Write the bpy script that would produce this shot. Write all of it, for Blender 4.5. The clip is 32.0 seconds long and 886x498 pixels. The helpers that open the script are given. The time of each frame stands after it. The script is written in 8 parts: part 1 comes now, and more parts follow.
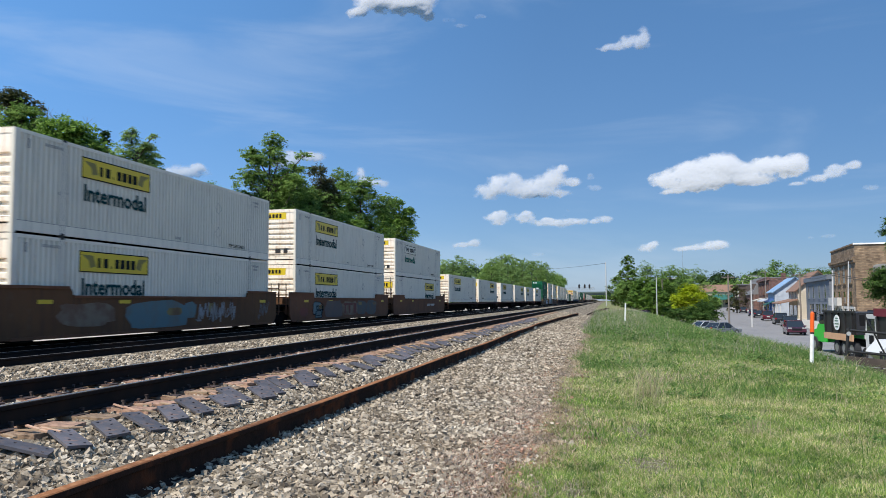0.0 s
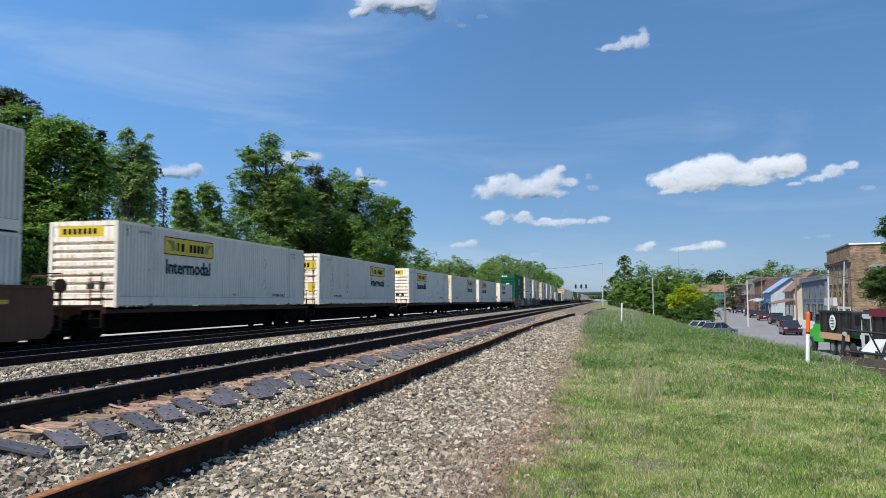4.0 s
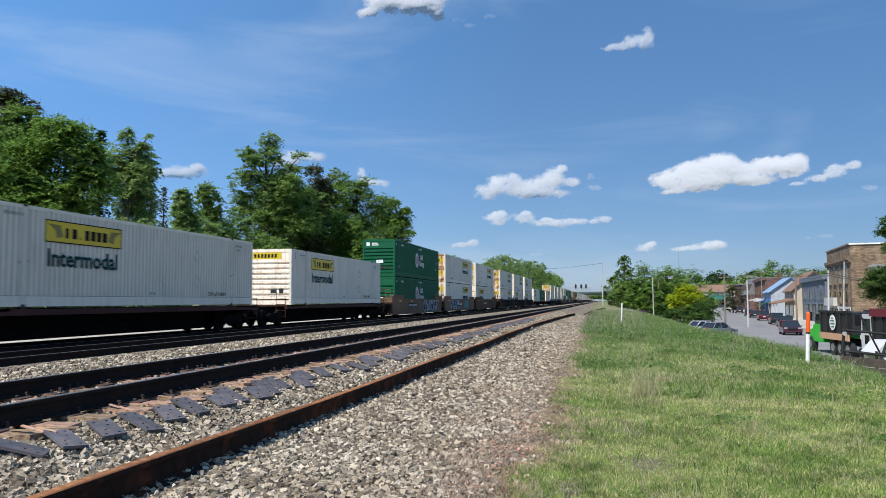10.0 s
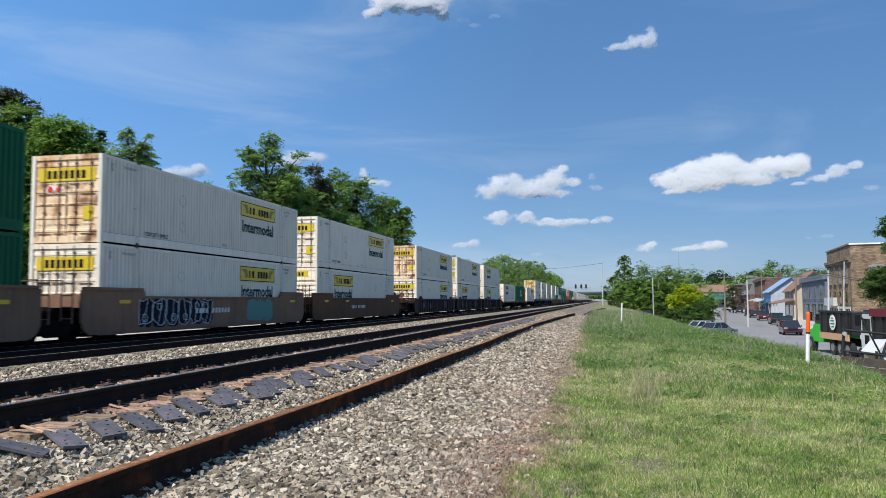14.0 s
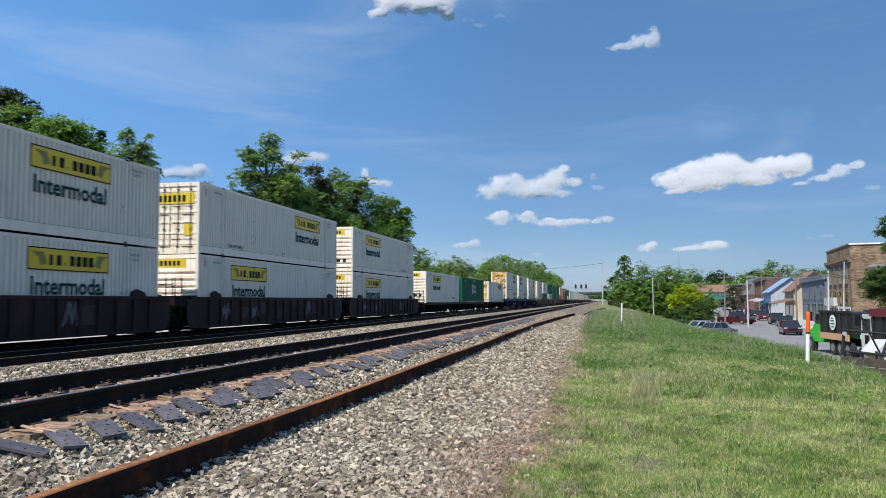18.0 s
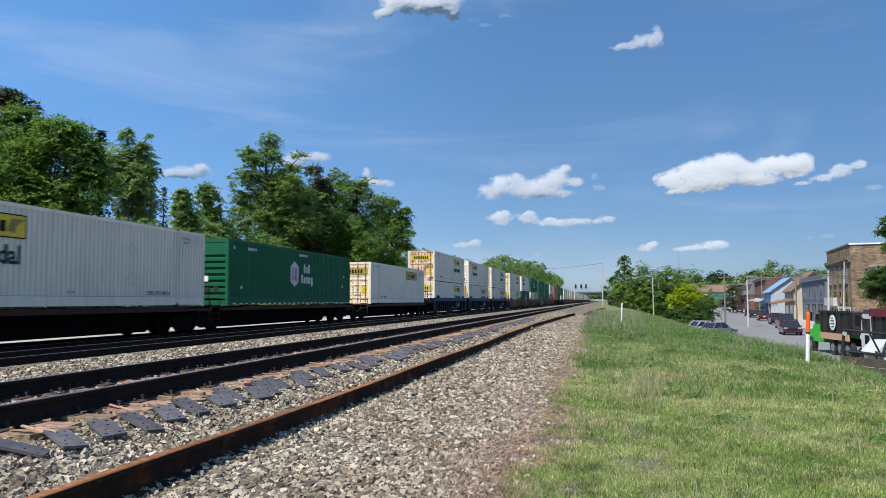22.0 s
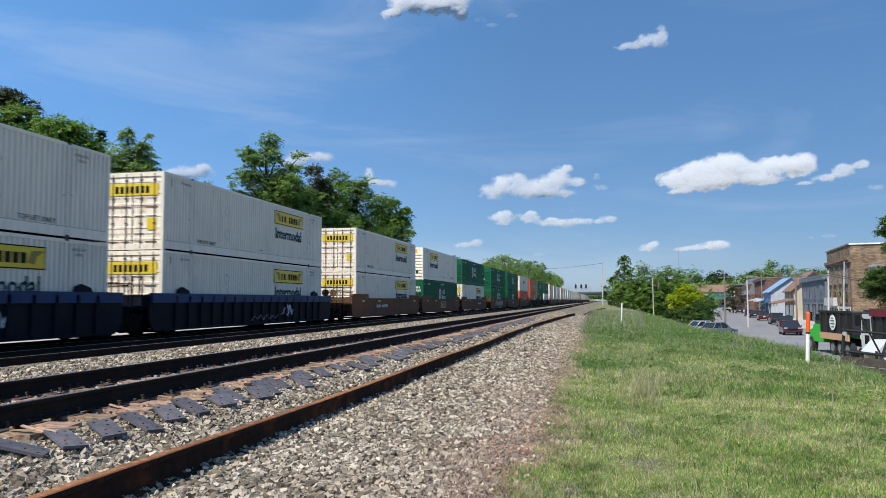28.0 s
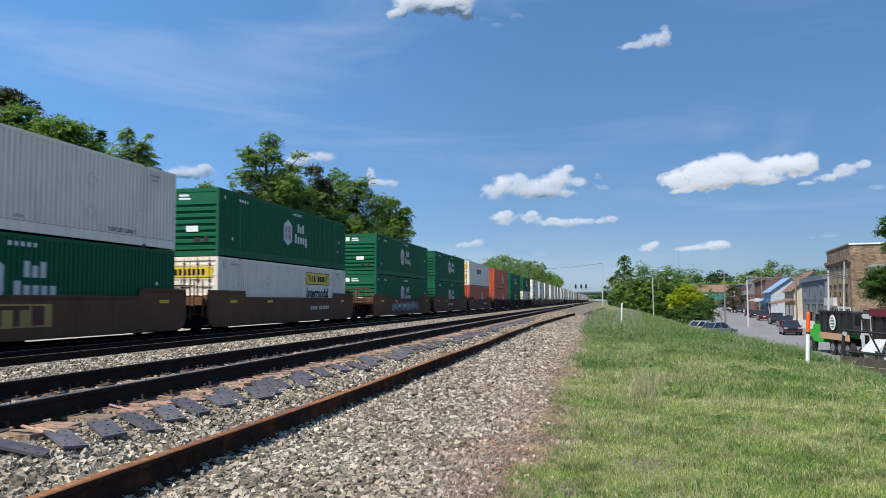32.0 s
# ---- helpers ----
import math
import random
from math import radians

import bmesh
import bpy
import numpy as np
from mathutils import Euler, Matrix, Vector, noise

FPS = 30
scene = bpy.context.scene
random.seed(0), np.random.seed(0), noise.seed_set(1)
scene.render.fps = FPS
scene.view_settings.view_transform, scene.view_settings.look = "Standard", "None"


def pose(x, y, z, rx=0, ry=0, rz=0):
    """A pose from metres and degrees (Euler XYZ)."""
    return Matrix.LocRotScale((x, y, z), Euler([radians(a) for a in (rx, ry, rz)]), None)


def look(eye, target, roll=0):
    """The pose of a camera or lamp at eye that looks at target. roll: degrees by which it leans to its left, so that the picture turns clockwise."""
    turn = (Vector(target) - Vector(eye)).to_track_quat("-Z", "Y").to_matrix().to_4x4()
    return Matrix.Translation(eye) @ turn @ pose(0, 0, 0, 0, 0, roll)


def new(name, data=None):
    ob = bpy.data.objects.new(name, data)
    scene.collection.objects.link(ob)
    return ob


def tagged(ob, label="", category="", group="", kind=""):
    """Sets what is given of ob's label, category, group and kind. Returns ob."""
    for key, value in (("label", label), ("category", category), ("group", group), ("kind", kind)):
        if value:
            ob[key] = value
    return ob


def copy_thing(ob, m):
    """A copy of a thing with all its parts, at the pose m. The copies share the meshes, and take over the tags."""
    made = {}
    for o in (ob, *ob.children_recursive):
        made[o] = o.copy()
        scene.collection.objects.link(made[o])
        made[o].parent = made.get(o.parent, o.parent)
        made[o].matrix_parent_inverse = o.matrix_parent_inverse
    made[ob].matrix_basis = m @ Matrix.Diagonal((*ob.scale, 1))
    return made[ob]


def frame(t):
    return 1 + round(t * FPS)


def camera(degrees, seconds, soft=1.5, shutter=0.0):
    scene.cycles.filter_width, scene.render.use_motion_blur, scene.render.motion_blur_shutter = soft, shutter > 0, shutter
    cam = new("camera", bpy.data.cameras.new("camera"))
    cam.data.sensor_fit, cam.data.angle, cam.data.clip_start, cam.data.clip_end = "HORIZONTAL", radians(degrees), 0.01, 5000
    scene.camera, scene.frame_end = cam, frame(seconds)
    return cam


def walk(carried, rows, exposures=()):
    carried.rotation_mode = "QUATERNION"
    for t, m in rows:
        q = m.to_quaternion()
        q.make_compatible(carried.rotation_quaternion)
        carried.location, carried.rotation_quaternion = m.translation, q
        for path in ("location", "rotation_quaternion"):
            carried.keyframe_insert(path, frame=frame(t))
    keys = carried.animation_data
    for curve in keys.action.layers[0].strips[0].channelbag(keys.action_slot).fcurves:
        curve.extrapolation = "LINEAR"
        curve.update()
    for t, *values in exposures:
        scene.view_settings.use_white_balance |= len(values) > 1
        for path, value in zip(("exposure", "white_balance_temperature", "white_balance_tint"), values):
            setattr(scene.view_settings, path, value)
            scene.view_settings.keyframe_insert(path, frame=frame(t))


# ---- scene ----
# ---- camera: stands on a tripod beside the line, settling in the first half second ----
cam = camera(60.0, 32.0, soft=0.55, shutter=0.3)


def eye_pose(turn):
    return pose(0, 0, 1.6, 93.885, 0.286, 11.7765 + turn)


walk(cam, [(0, eye_pose(0.25)), (0.2, eye_pose(0.1)), (0.4, eye_pose(0)), (1, eye_pose(0)), (32, eye_pose(0))],
     exposures=[(0, 0.26), (32, 0.26)])

# ---- daylight: a high sun behind the camera, on the track's far side ----
TO_SUN = Vector((-0.34, -0.52, 0.785)).normalized()
world = bpy.data.worlds.new("sky")
scene.world = world
world.use_nodes = True
wn = world.node_tree
sky = wn.nodes.new("ShaderNodeTexSky")
sky.sky_type = "NISHITA"
sky.sun_disc = False
sky.sun_elevation = math.asin(TO_SUN.z)
sky.sun_rotation = -math.atan2(TO_SUN.x, TO_SUN.y)
sky.altitude = 1500
sky.air_density, sky.dust_density, sky.ozone_density = 1.15, 0.7, 4.0
deep = wn.nodes.new("ShaderNodeMix")
deep.data_type = "RGBA"
deep.inputs["Factor"].default_value = 0.55
# the blue brightens towards the sun's quarter and pales a little at the skyline
heading = wn.nodes.new("ShaderNodeTexCoord")
sunward = wn.nodes.new("ShaderNodeVectorMath")
sunward.operation = "DOT_PRODUCT"
sunward.inputs[1].default_value = (-0.66, -0.75, 0.0)
wn.links.new(heading.outputs["Generated"], sunward.inputs[0])
lift = wn.nodes.new("ShaderNodeMapRange")
for key_, val_ in (("From Min", -0.66), ("From Max", 0.0), ("To Min", 0.86), ("To Max", 1.62)):
    lift.inputs[key_].default_value = val_
wn.links.new(sunward.outputs["Value"], lift.inputs["Value"])
blue = wn.nodes.new("ShaderNodeVectorMath")
blue.operation = "SCALE"
blue.inputs[0].default_value = (0.84, 2.75, 6.35)
wn.links.new(lift.outputs[0], blue.inputs["Scale"])
wn.links.new(blue.outputs[0], deep.inputs["B"])
wn.links.new(sky.outputs[0], deep.inputs["A"])
# thin cirrus, drawn out in long faint streaks over the whole sky
toward = wn.nodes.new("ShaderNodeTexCoord")
drawn = wn.nodes.new("ShaderNodeMapping")
drawn.inputs["Rotation"].default_value = (0.0, radians(-14), radians(12))
drawn.inputs["Scale"].default_value = (1.0, 1.0, 5.0)
wn.links.new(toward.outputs["Generated"], drawn.inputs[0])
veil = wn.nodes.new("ShaderNodeTexNoise")
veil.inputs["Scale"].default_value, veil.inputs["Detail"].default_value, veil.inputs["Roughness"].default_value, veil.inputs["Distortion"].default_value = 2.6, 6, 0.55, 0.6
wn.links.new(drawn.outputs[0], veil.inputs["Vector"])
thin = wn.nodes.new("ShaderNodeMapRange")
thin.interpolation_type = "SMOOTHSTEP"
for key_, val_ in (("From Min", 0.47), ("From Max", 0.78), ("To Min", 0.0), ("To Max", 0.22)):
    thin.inputs[key_].default_value = val_
wn.links.new(veil.outputs["Fac"], thin.inputs["Value"])
cirrus = wn.nodes.new("ShaderNodeMix")
cirrus.data_type = "RGBA"
cirrus.inputs["B"].default_value = (6.5, 7.4, 8.6, 1)
wn.links.new(thin.outputs[0], cirrus.inputs["Factor"])
wn.links.new(deep.outputs["Result"], cirrus.inputs["A"])
wn.links.new(cirrus.outputs["Result"], wn.nodes["Background"].inputs[0])
wn.nodes["Background"].inputs[1].default_value = 0.09
sun = new("sun", bpy.data.lights.new("sun", "SUN"))
sun.data.energy, sun.data.angle, sun.data.color = 5.0, radians(0.53), (1.0, 0.955, 0.88)
sun.matrix_world = look((0, 0, 60), Vector((0, 0, 60)) - TO_SUN)
tagged(sun, kind="structure")
# ---- materials ----
def material(name, color, rough=0.7, metal=0.0, spots=(), bump=0.0, bump_scale=40.0, jitter=0.0, island=0.0, streak=None, shine=0.5):
    """Base colour with layers of wear. spots: (scale, low, high, colour, amount); streak: (colour, amount) run down in z."""
    m = bpy.data.materials.new(name)
    m.use_nodes = True
    nt = m.node_tree
    bsdf = nt.nodes["Principled BSDF"]
    bsdf.inputs["Roughness"].default_value = rough
    bsdf.inputs["Metallic"].default_value = metal
    bsdf.inputs["Specular IOR Level"].default_value = shine
    coords = nt.nodes.new("ShaderNodeTexCoord")
    rgb = nt.nodes.new("ShaderNodeRGB")
    rgb.outputs[0].default_value = (*color, 1)
    out = rgb.outputs[0]

    def mixed(a, fac, b, kind="MIX"):
        mx = nt.nodes.new("ShaderNodeMix")
        mx.data_type, mx.blend_type = "RGBA", kind
        for socket, v in ((mx.inputs["A"], a), (mx.inputs["B"], b), (mx.inputs["Factor"], fac)):
            if isinstance(v, (int, float)):
                socket.default_value = v
            elif isinstance(v, tuple):
                socket.default_value = (*v, 1)
            else:
                nt.links.new(v, socket)
        return mx.outputs["Result"]

    def ramp(v, low, high, amount):
        r = nt.nodes.new("ShaderNodeMapRange")
        for k, val in (("From Min", low), ("From Max", high), ("To Min", 0.0), ("To Max", amount)):
            r.inputs[k].default_value = val
        nt.links.new(v, r.inputs["Value"])
        return r.outputs[0]

    def noisy(scale, detail=4.0, stretch=None):
        n = nt.nodes.new("ShaderNodeTexNoise")
        n.inputs["Scale"].default_value, n.inputs["Detail"].default_value = scale, detail
        src = coords.outputs["Object"]
        if stretch:
            mp = nt.nodes.new("ShaderNodeMapping")
            mp.inputs["Scale"].default_value = stretch
            nt.links.new(src, mp.inputs[0])
            src = mp.outputs[0]
        nt.links.new(src, n.inputs["Vector"])
        return n.outputs["Fac"]

    for scale, low, high, col, amount in spots:
        out = mixed(out, ramp(noisy(scale), low, high, amount), col)
    if streak:
        out = mixed(out, ramp(noisy(1.0, 5.0, (9.0, 9.0, 0.7)), 0.5, 0.75, streak[1]), streak[0])
    for amount, node, socket in ((jitter, "ShaderNodeObjectInfo", "Random"), (island, "ShaderNodeNewGeometry", "Random Per Island")):
        if amount:
            src = nt.nodes.new(node).outputs[socket]
            hsv = nt.nodes.new("ShaderNodeHueSaturation")
            nt.links.new(out, hsv.inputs["Color"])
            r = nt.nodes.new("ShaderNodeMapRange")
            r.inputs["To Min"].default_value, r.inputs["To Max"].default_value = 1 - amount, 1 + amount
            nt.links.new(src, r.inputs["Value"])
            nt.links.new(r.outputs[0], hsv.inputs["Value"])
            h = nt.nodes.new("ShaderNodeMapRange")
            h.inputs["To Min"].default_value, h.inputs["To Max"].default_value = 0.5 + amount * 0.045, 0.5 - amount * 0.045
            nt.links.new(src, h.inputs["Value"])
            nt.links.new(h.outputs[0], hsv.inputs["Hue"])
            out = hsv.outputs[0]
    nt.links.new(out, bsdf.inputs["Base Color"])
    if bump:
        b = nt.nodes.new("ShaderNodeBump")
        b.inputs["Strength"].default_value, b.inputs["Distance"].default_value = bump, 0.02
        nt.links.new(noisy(bump_scale, 6.0), b.inputs["Height"])
        nt.links.new(b.outputs[0], bsdf.inputs["Normal"])
    return m


M_WHITE = material("white_container_paint", (0.70, 0.645, 0.535), 0.5, spots=((0.6, 0.5, 0.8, (0.5, 0.46, 0.39), 0.4), (5, 0.64, 0.78, (0.4, 0.33, 0.26), 0.28)), streak=((0.36, 0.32, 0.27), 0.4), jitter=0.06)
M_WHITE_END = material("white_end_paint", (0.76, 0.67, 0.54), 0.55, spots=((1.2, 0.5, 0.75, (0.55, 0.42, 0.27), 0.5), (6, 0.6, 0.72, (0.3, 0.17, 0.08), 0.55)), streak=((0.42, 0.28, 0.16), 0.55), jitter=0.06)
M_RIB_END = material("rust_tinted_white_paint", (0.86, 0.77, 0.64), 0.6, spots=((1.2, 0.5, 0.75, (0.6, 0.4, 0.22), 0.5), (6, 0.6, 0.72, (0.25, 0.12, 0.05), 0.6)), streak=((0.42, 0.22, 0.1), 0.6), jitter=0.06)
M_RUSTY_END = material("rusty_white_paint", (0.82, 0.62, 0.4), 0.65, spots=((0.8, 0.44, 0.66, (0.52, 0.25, 0.085), 0.9), (1.9, 0.5, 0.66, (0.14, 0.055, 0.02), 0.9)), streak=((0.3, 0.11, 0.035), 0.7))
M_CREAM_END = material("cream_stained_end_paint", (0.84, 0.67, 0.47), 0.6, spots=((1.1, 0.5, 0.72, (0.6, 0.4, 0.22), 0.6), (4, 0.58, 0.72, (0.26, 0.13, 0.06), 0.6)), streak=((0.4, 0.22, 0.1), 0.6))
M_GREEN = material("green_container_paint", (0.004, 0.096, 0.04), 0.6, spots=((0.9, 0.45, 0.8, (0.012, 0.1, 0.052), 0.5), (8, 0.62, 0.78, (0.06, 0.12, 0.08), 0.3)), streak=((0.008, 0.075, 0.035), 0.4), jitter=0.1, shine=0.2)
M_RED = material("red_container_paint", (0.5, 0.075, 0.03), 0.45, spots=((1.0, 0.45, 0.8, (0.33, 0.06, 0.03), 0.5),), streak=((0.2, 0.06, 0.03), 0.4), jitter=0.08)
M_YELLOW = material("yellow_sign_film", (0.62, 0.45, 0.015), 0.45, spots=((1.5, 0.45, 0.8, (0.5, 0.36, 0.03), 0.5),))
M_OLIVE = material("olive_scroll_print", (0.2, 0.16, 0.03), 0.5)
M_BLACKPRINT = material("black_print", (0.012, 0.012, 0.013), 0.7, shine=0.1)
M_TEALPALE = material("faded_teal_lettering", (0.008, 0.115, 0.09), 0.7, shine=0.1)
M_TEAL = material("dark_teal_lettering", (0.002, 0.04, 0.045), 0.7, shine=0.1)
M_WPRINT = material("white_print", (0.72, 0.74, 0.72), 0.5, spots=((3, 0.5, 0.75, (0.4, 0.44, 0.4), 0.5),))
M_PINK = material("magenta_print", (0.2, 0.012, 0.07), 0.5)
M_BAR = material("weathered_bar_steel", (0.09, 0.08, 0.07), 0.6, 0.2, spots=((6, 0.5, 0.7, (0.16, 0.09, 0.05), 0.6),))
M_STEELDARK = material("dark_fitting_steel", (0.02, 0.02, 0.022), 0.6, 0.3, spots=((6, 0.5, 0.7, (0.07, 0.045, 0.03), 0.6),))
M_BROWN = material("brown_railcar_paint", (0.15, 0.068, 0.034), 0.75, spots=((0.8, 0.45, 0.7, (0.095, 0.045, 0.026), 0.7), (4, 0.6, 0.74, (0.16, 0.1, 0.065), 0.4)), streak=((0.05, 0.035, 0.03), 0.6), jitter=0.18, shine=0.15)
M_TAUPE = material("taupe_railcar_paint", (0.215, 0.125, 0.078), 0.75, spots=((0.8, 0.45, 0.7, (0.15, 0.085, 0.055), 0.7), (4, 0.6, 0.74, (0.26, 0.17, 0.11), 0.4)), streak=((0.09, 0.06, 0.045), 0.6), jitter=0.12, shine=0.15)
M_PURPLE = material("faded_dark_railcar_paint", (0.028, 0.015, 0.014), 0.6, spots=((0.9, 0.5, 0.7, (0.06, 0.028, 0.022), 0.7),), streak=((0.012, 0.01, 0.01), 0.6), jitter=0.15, shine=0.15)
M_NAVYTOP = material("blue_chord_paint", (0.012, 0.035, 0.1), 0.5, spots=((1.5, 0.5, 0.7, (0.02, 0.03, 0.06), 0.6),), shine=0.2)
M_NAVY = material("navy_railcar_paint", (0.004, 0.006, 0.012), 0.55, spots=((0.9, 0.5, 0.7, (0.016, 0.015, 0.018), 0.6),), streak=((0.01, 0.01, 0.011), 0.5), jitter=0.12, shine=0.08)
M_FLATCAR = material("dark_red_flatcar_paint", (0.06, 0.025, 0.02), 0.65, spots=((0.9, 0.5, 0.7, (0.03, 0.018, 0.016), 0.7),), jitter=0.15, shine=0.1)
# grimy gear and wheels: shade under the cars is put into the near-black base
M_UNDER = material("shaded_grimy_gear", (0.008, 0.007, 0.0065), 0.9, spots=((5, 0.5, 0.7, (0.022, 0.015, 0.011), 0.6),), bump=0.3, shine=0.03)
M_TREAD = material("shaded_worn_steel", (0.009, 0.008, 0.0075), 0.85, 0.0, spots=((6, 0.5, 0.7, (0.025, 0.018, 0.014), 0.6),), shine=0.05)
M_GRAF_L = material("pale_graffiti_paint", (0.26, 0.25, 0.25), 0.6)
M_GRAF_B = material("blue_graffiti_paint", (0.085, 0.15, 0.165), 0.7, spots=((1.6, 0.45, 0.65, (0.12, 0.11, 0.09), 0.7),))
M_GRAF_T = material("teal_graffiti_paint", (0.06, 0.2, 0.17), 0.6)
M_CARYEL = material("yellow_reflector_stripe", (0.6, 0.42, 0.02), 0.5)


# ---- small mesh tools ----
def box(bm, x0, x1, y0, y1, z0, z1, m=None):
    vs = [bm.verts.new(m @ Vector(c) if m else c) for c in
          ((x0, y0, z0), (x1, y0, z0), (x1, y1, z0), (x0, y1, z0), (x0, y0, z1), (x1, y0, z1), (x1, y1, z1), (x0, y1, z1))]
    for q in ((3, 2, 1, 0), (4, 5, 6, 7), (0, 1, 5, 4), (1, 2, 6, 5), (2, 3, 7, 6), (3, 0, 4, 7)):
        bm.faces.new([vs[i] for i in q])
    return vs


def rod(bm, p, q, r0, r1=None, seg=8):
    p, q = Vector(p), Vector(q)
    r1 = r0 if r1 is None else r1
    turn = (q - p).to_track_quat("Z", "Y").to_matrix()
    rings = []
    for c, r in ((p, r0), (q, r1)):
        rings.append([bm.verts.new(c + turn @ Vector((r * math.cos(a), r * math.sin(a), 0))) for a in (2 * math.pi * i / seg for i in range(seg))])
    for i in range(seg):
        j = (i + 1) % seg
        bm.faces.new((rings[0][i], rings[0][j], rings[1][j], rings[1][i]))
    bm.faces.new(rings[0][::-1])
    bm.faces.new(rings[1])


def prism(bm, outline, a, b, axis="x"):
    """Pushes an outline of 2D points from a to b along the axis (x: points are y,z; y: x,z; z: x,y)."""
    def at(u, v, w):
        return {"x": (w, u, v), "y": (u, w, v), "z": (u, v, w)}[axis]
    lo = [bm.verts.new(at(u, v, a)) for u, v in outline]
    hi = [bm.verts.new(at(u, v, b)) for u, v in outline]
    n = len(outline)
    for i in range(n):
        bm.faces.new((lo[i], lo[(i + 1) % n], hi[(i + 1) % n], hi[i]))
    bm.faces.new(lo[::-1])
    bm.faces.new(hi)


def meshed(name, bm, mat, smooth=False):
    bmesh.ops.recalc_face_normals(bm, faces=bm.faces[:])
    me = bpy.data.meshes.new(name)
    bm.to_mesh(me)
    bm.free()
    me.materials.append(mat)
    if smooth:
        me.polygons.foreach_set("use_smooth", [True] * len(me.polygons))
    return me


def part(name, bm, mat, parent=None, label="", smooth=False, at=None):
    """One mesh object out of a bmesh (or a ready mesh), under a thing or a part."""
    me = bm if isinstance(bm, bpy.types.Mesh) else meshed(name, bm, mat, smooth)
    ob = new(name, me)
    ob.parent = parent
    if at is not None:
        ob.matrix_basis = at
    # print marks too small to pick apart stay joined
    return tagged(ob, label=label, kind="stuff" if parent and name in ("block_mark", "marking", "stencil", "stakes", "sprayed_outline") else "")


def boxes(name, mat, parent, *dims, label=""):
    bm = bmesh.new()
    for d in dims:
        box(bm, *d)
    return part(name, bm, mat, parent, label)


def sheet(name, verts, faces, mat, smooth=False):
    """A mesh from numpy arrays of vertices and equal-sized faces."""
    me = bpy.data.meshes.new(name)
    k = faces.shape[1]
    me.vertices.add(len(verts))
    me.vertices.foreach_set("co", verts.astype(np.float32).ravel())
    me.loops.add(faces.size)
    me.loops.foreach_set("vertex_index", faces.astype(np.int32).ravel())
    me.polygons.add(len(faces))
    me.polygons.foreach_set("loop_start", np.arange(0, faces.size, k, dtype=np.int32))
    me.polygons.foreach_set("use_smooth", np.full(len(faces), smooth, bool))
    me.update(calc_edges=True)
    me.validate()
    me.materials.append(mat)
    return me


def lettering(text, size, depth, mat, width=None, bold=0.0):
    """A word as a mesh in the xz plane, its start at the origin, reading towards +x and facing -y."""
    cu = bpy.data.curves.new("word", "FONT")
    cu.body, cu.size, cu.extrude, cu.resolution_u = text, size, depth, 2
    cu.offset = size * bold
    ob = bpy.data.objects.new("word", cu)
    scene.collection.objects.link(ob)
    dg = bpy.context.evaluated_depsgraph_get()
    me = bpy.data.meshes.new_from_object(ob.evaluated_get(dg))
    bpy.data.objects.remove(ob)
    bpy.data.curves.remove(cu)
    w = max(v.co.x for v in me.vertices)
    me.transform(Matrix.Diagonal(((width / w) if width else 1, 1, 1, 1)))
    me.transform(pose(0, 0, 0, 90))
    me.materials.clear()
    me.materials.append(mat)
    return me


def thing(name, label, category, group="", at=None, kind=""):
    ob = new(name)
    if at is not None:
        ob.matrix_basis = at
    return tagged(ob, label, category, group, kind)
# ---- the ground: one sheet, from the far side of the line over the track bed down to the street ----
def ground_z(x, y):
    prof_x = [-4000, -300, -70, -30, -24, -20.4, -19.2, -11.4, -8.6, -7.6, -4.5, -4.1, -3.2, -1.0, 0.0, 3.0, 5.5, 10.5, 12.5, 4000]
    x = np.where(x > 2.5, np.maximum(2.5, x - 0.9 * np.clip((50 - y) / 22, 0, 1)), x)
    prof_z = [14, 12, 1.0, 0.0, 0.0, 0.1, 0.16, 0.23, 0.22, 0.36, 0.36, 0.28, 0.12, 0.02, 0.0, 0.0, -0.25, -2.4, -2.95, -2.95]
    near = np.interp(x, prof_x, prof_z)
    near = near + 0.02 * np.clip(x + 0.6, 0, 1) * np.sin(x * 1.7 + 0.6 * y) * np.sin(y * 0.9) * np.clip((60 - y) / 10, 0, 1)
    # the land rises into wooded hills far off
    return near + np.clip((y - 420) / 900, 0, 1) * np.clip(np.abs(x + 5) / 60 - 0.5, 0, 1) * 26


def ballast_z(x):
    """The heaped stone of the track bed, from beyond the train to the foot of the near shoulder."""
    return np.interp(x, [-26, -21, -15.6, -14.6, -11.6, -11.2, -8.4, -7.6, -4.7, -4.2, -3.3, -2.2, -1.2, -0.75],
                     [0.06, 0.17, 0.2, 0.275, 0.275, 0.24, 0.28, 0.465, 0.465, 0.40, 0.185, 0.12, 0.06, 0.0])


M_EARTH = material("grassy_earth", (0.16, 0.18, 0.055), 0.9, spots=((0.35, 0.4, 0.65, (0.24, 0.2, 0.085), 0.7), (30, 0.42, 0.62, (0.05, 0.07, 0.016), 0.8), (75, 0.5, 0.66, (0.3, 0.28, 0.12), 0.6)), bump=0.6, bump_scale=25)
xs = np.unique(np.concatenate([[-3000, -1200, -500, -300, -150, -90, -60, -45, -34], np.arange(-28, 14, 0.5), [16, 20, 26, 34, 45, 60, 90, 150, 300, 600, 1200, 3000]]))
ys = np.unique(np.concatenate([[-600, -200, -80, -40, -20, -10], np.arange(-5, 60, 1.0), np.arange(60, 200, 6.0), [220, 260, 320, 400, 520, 700, 1000, 1500, 2200, 3400]]))
gx, gy = np.meshgrid(xs, ys, indexing="ij")
gz = ground_z(gx, gy)
idx = np.arange(gx.size).reshape(gx.shape)
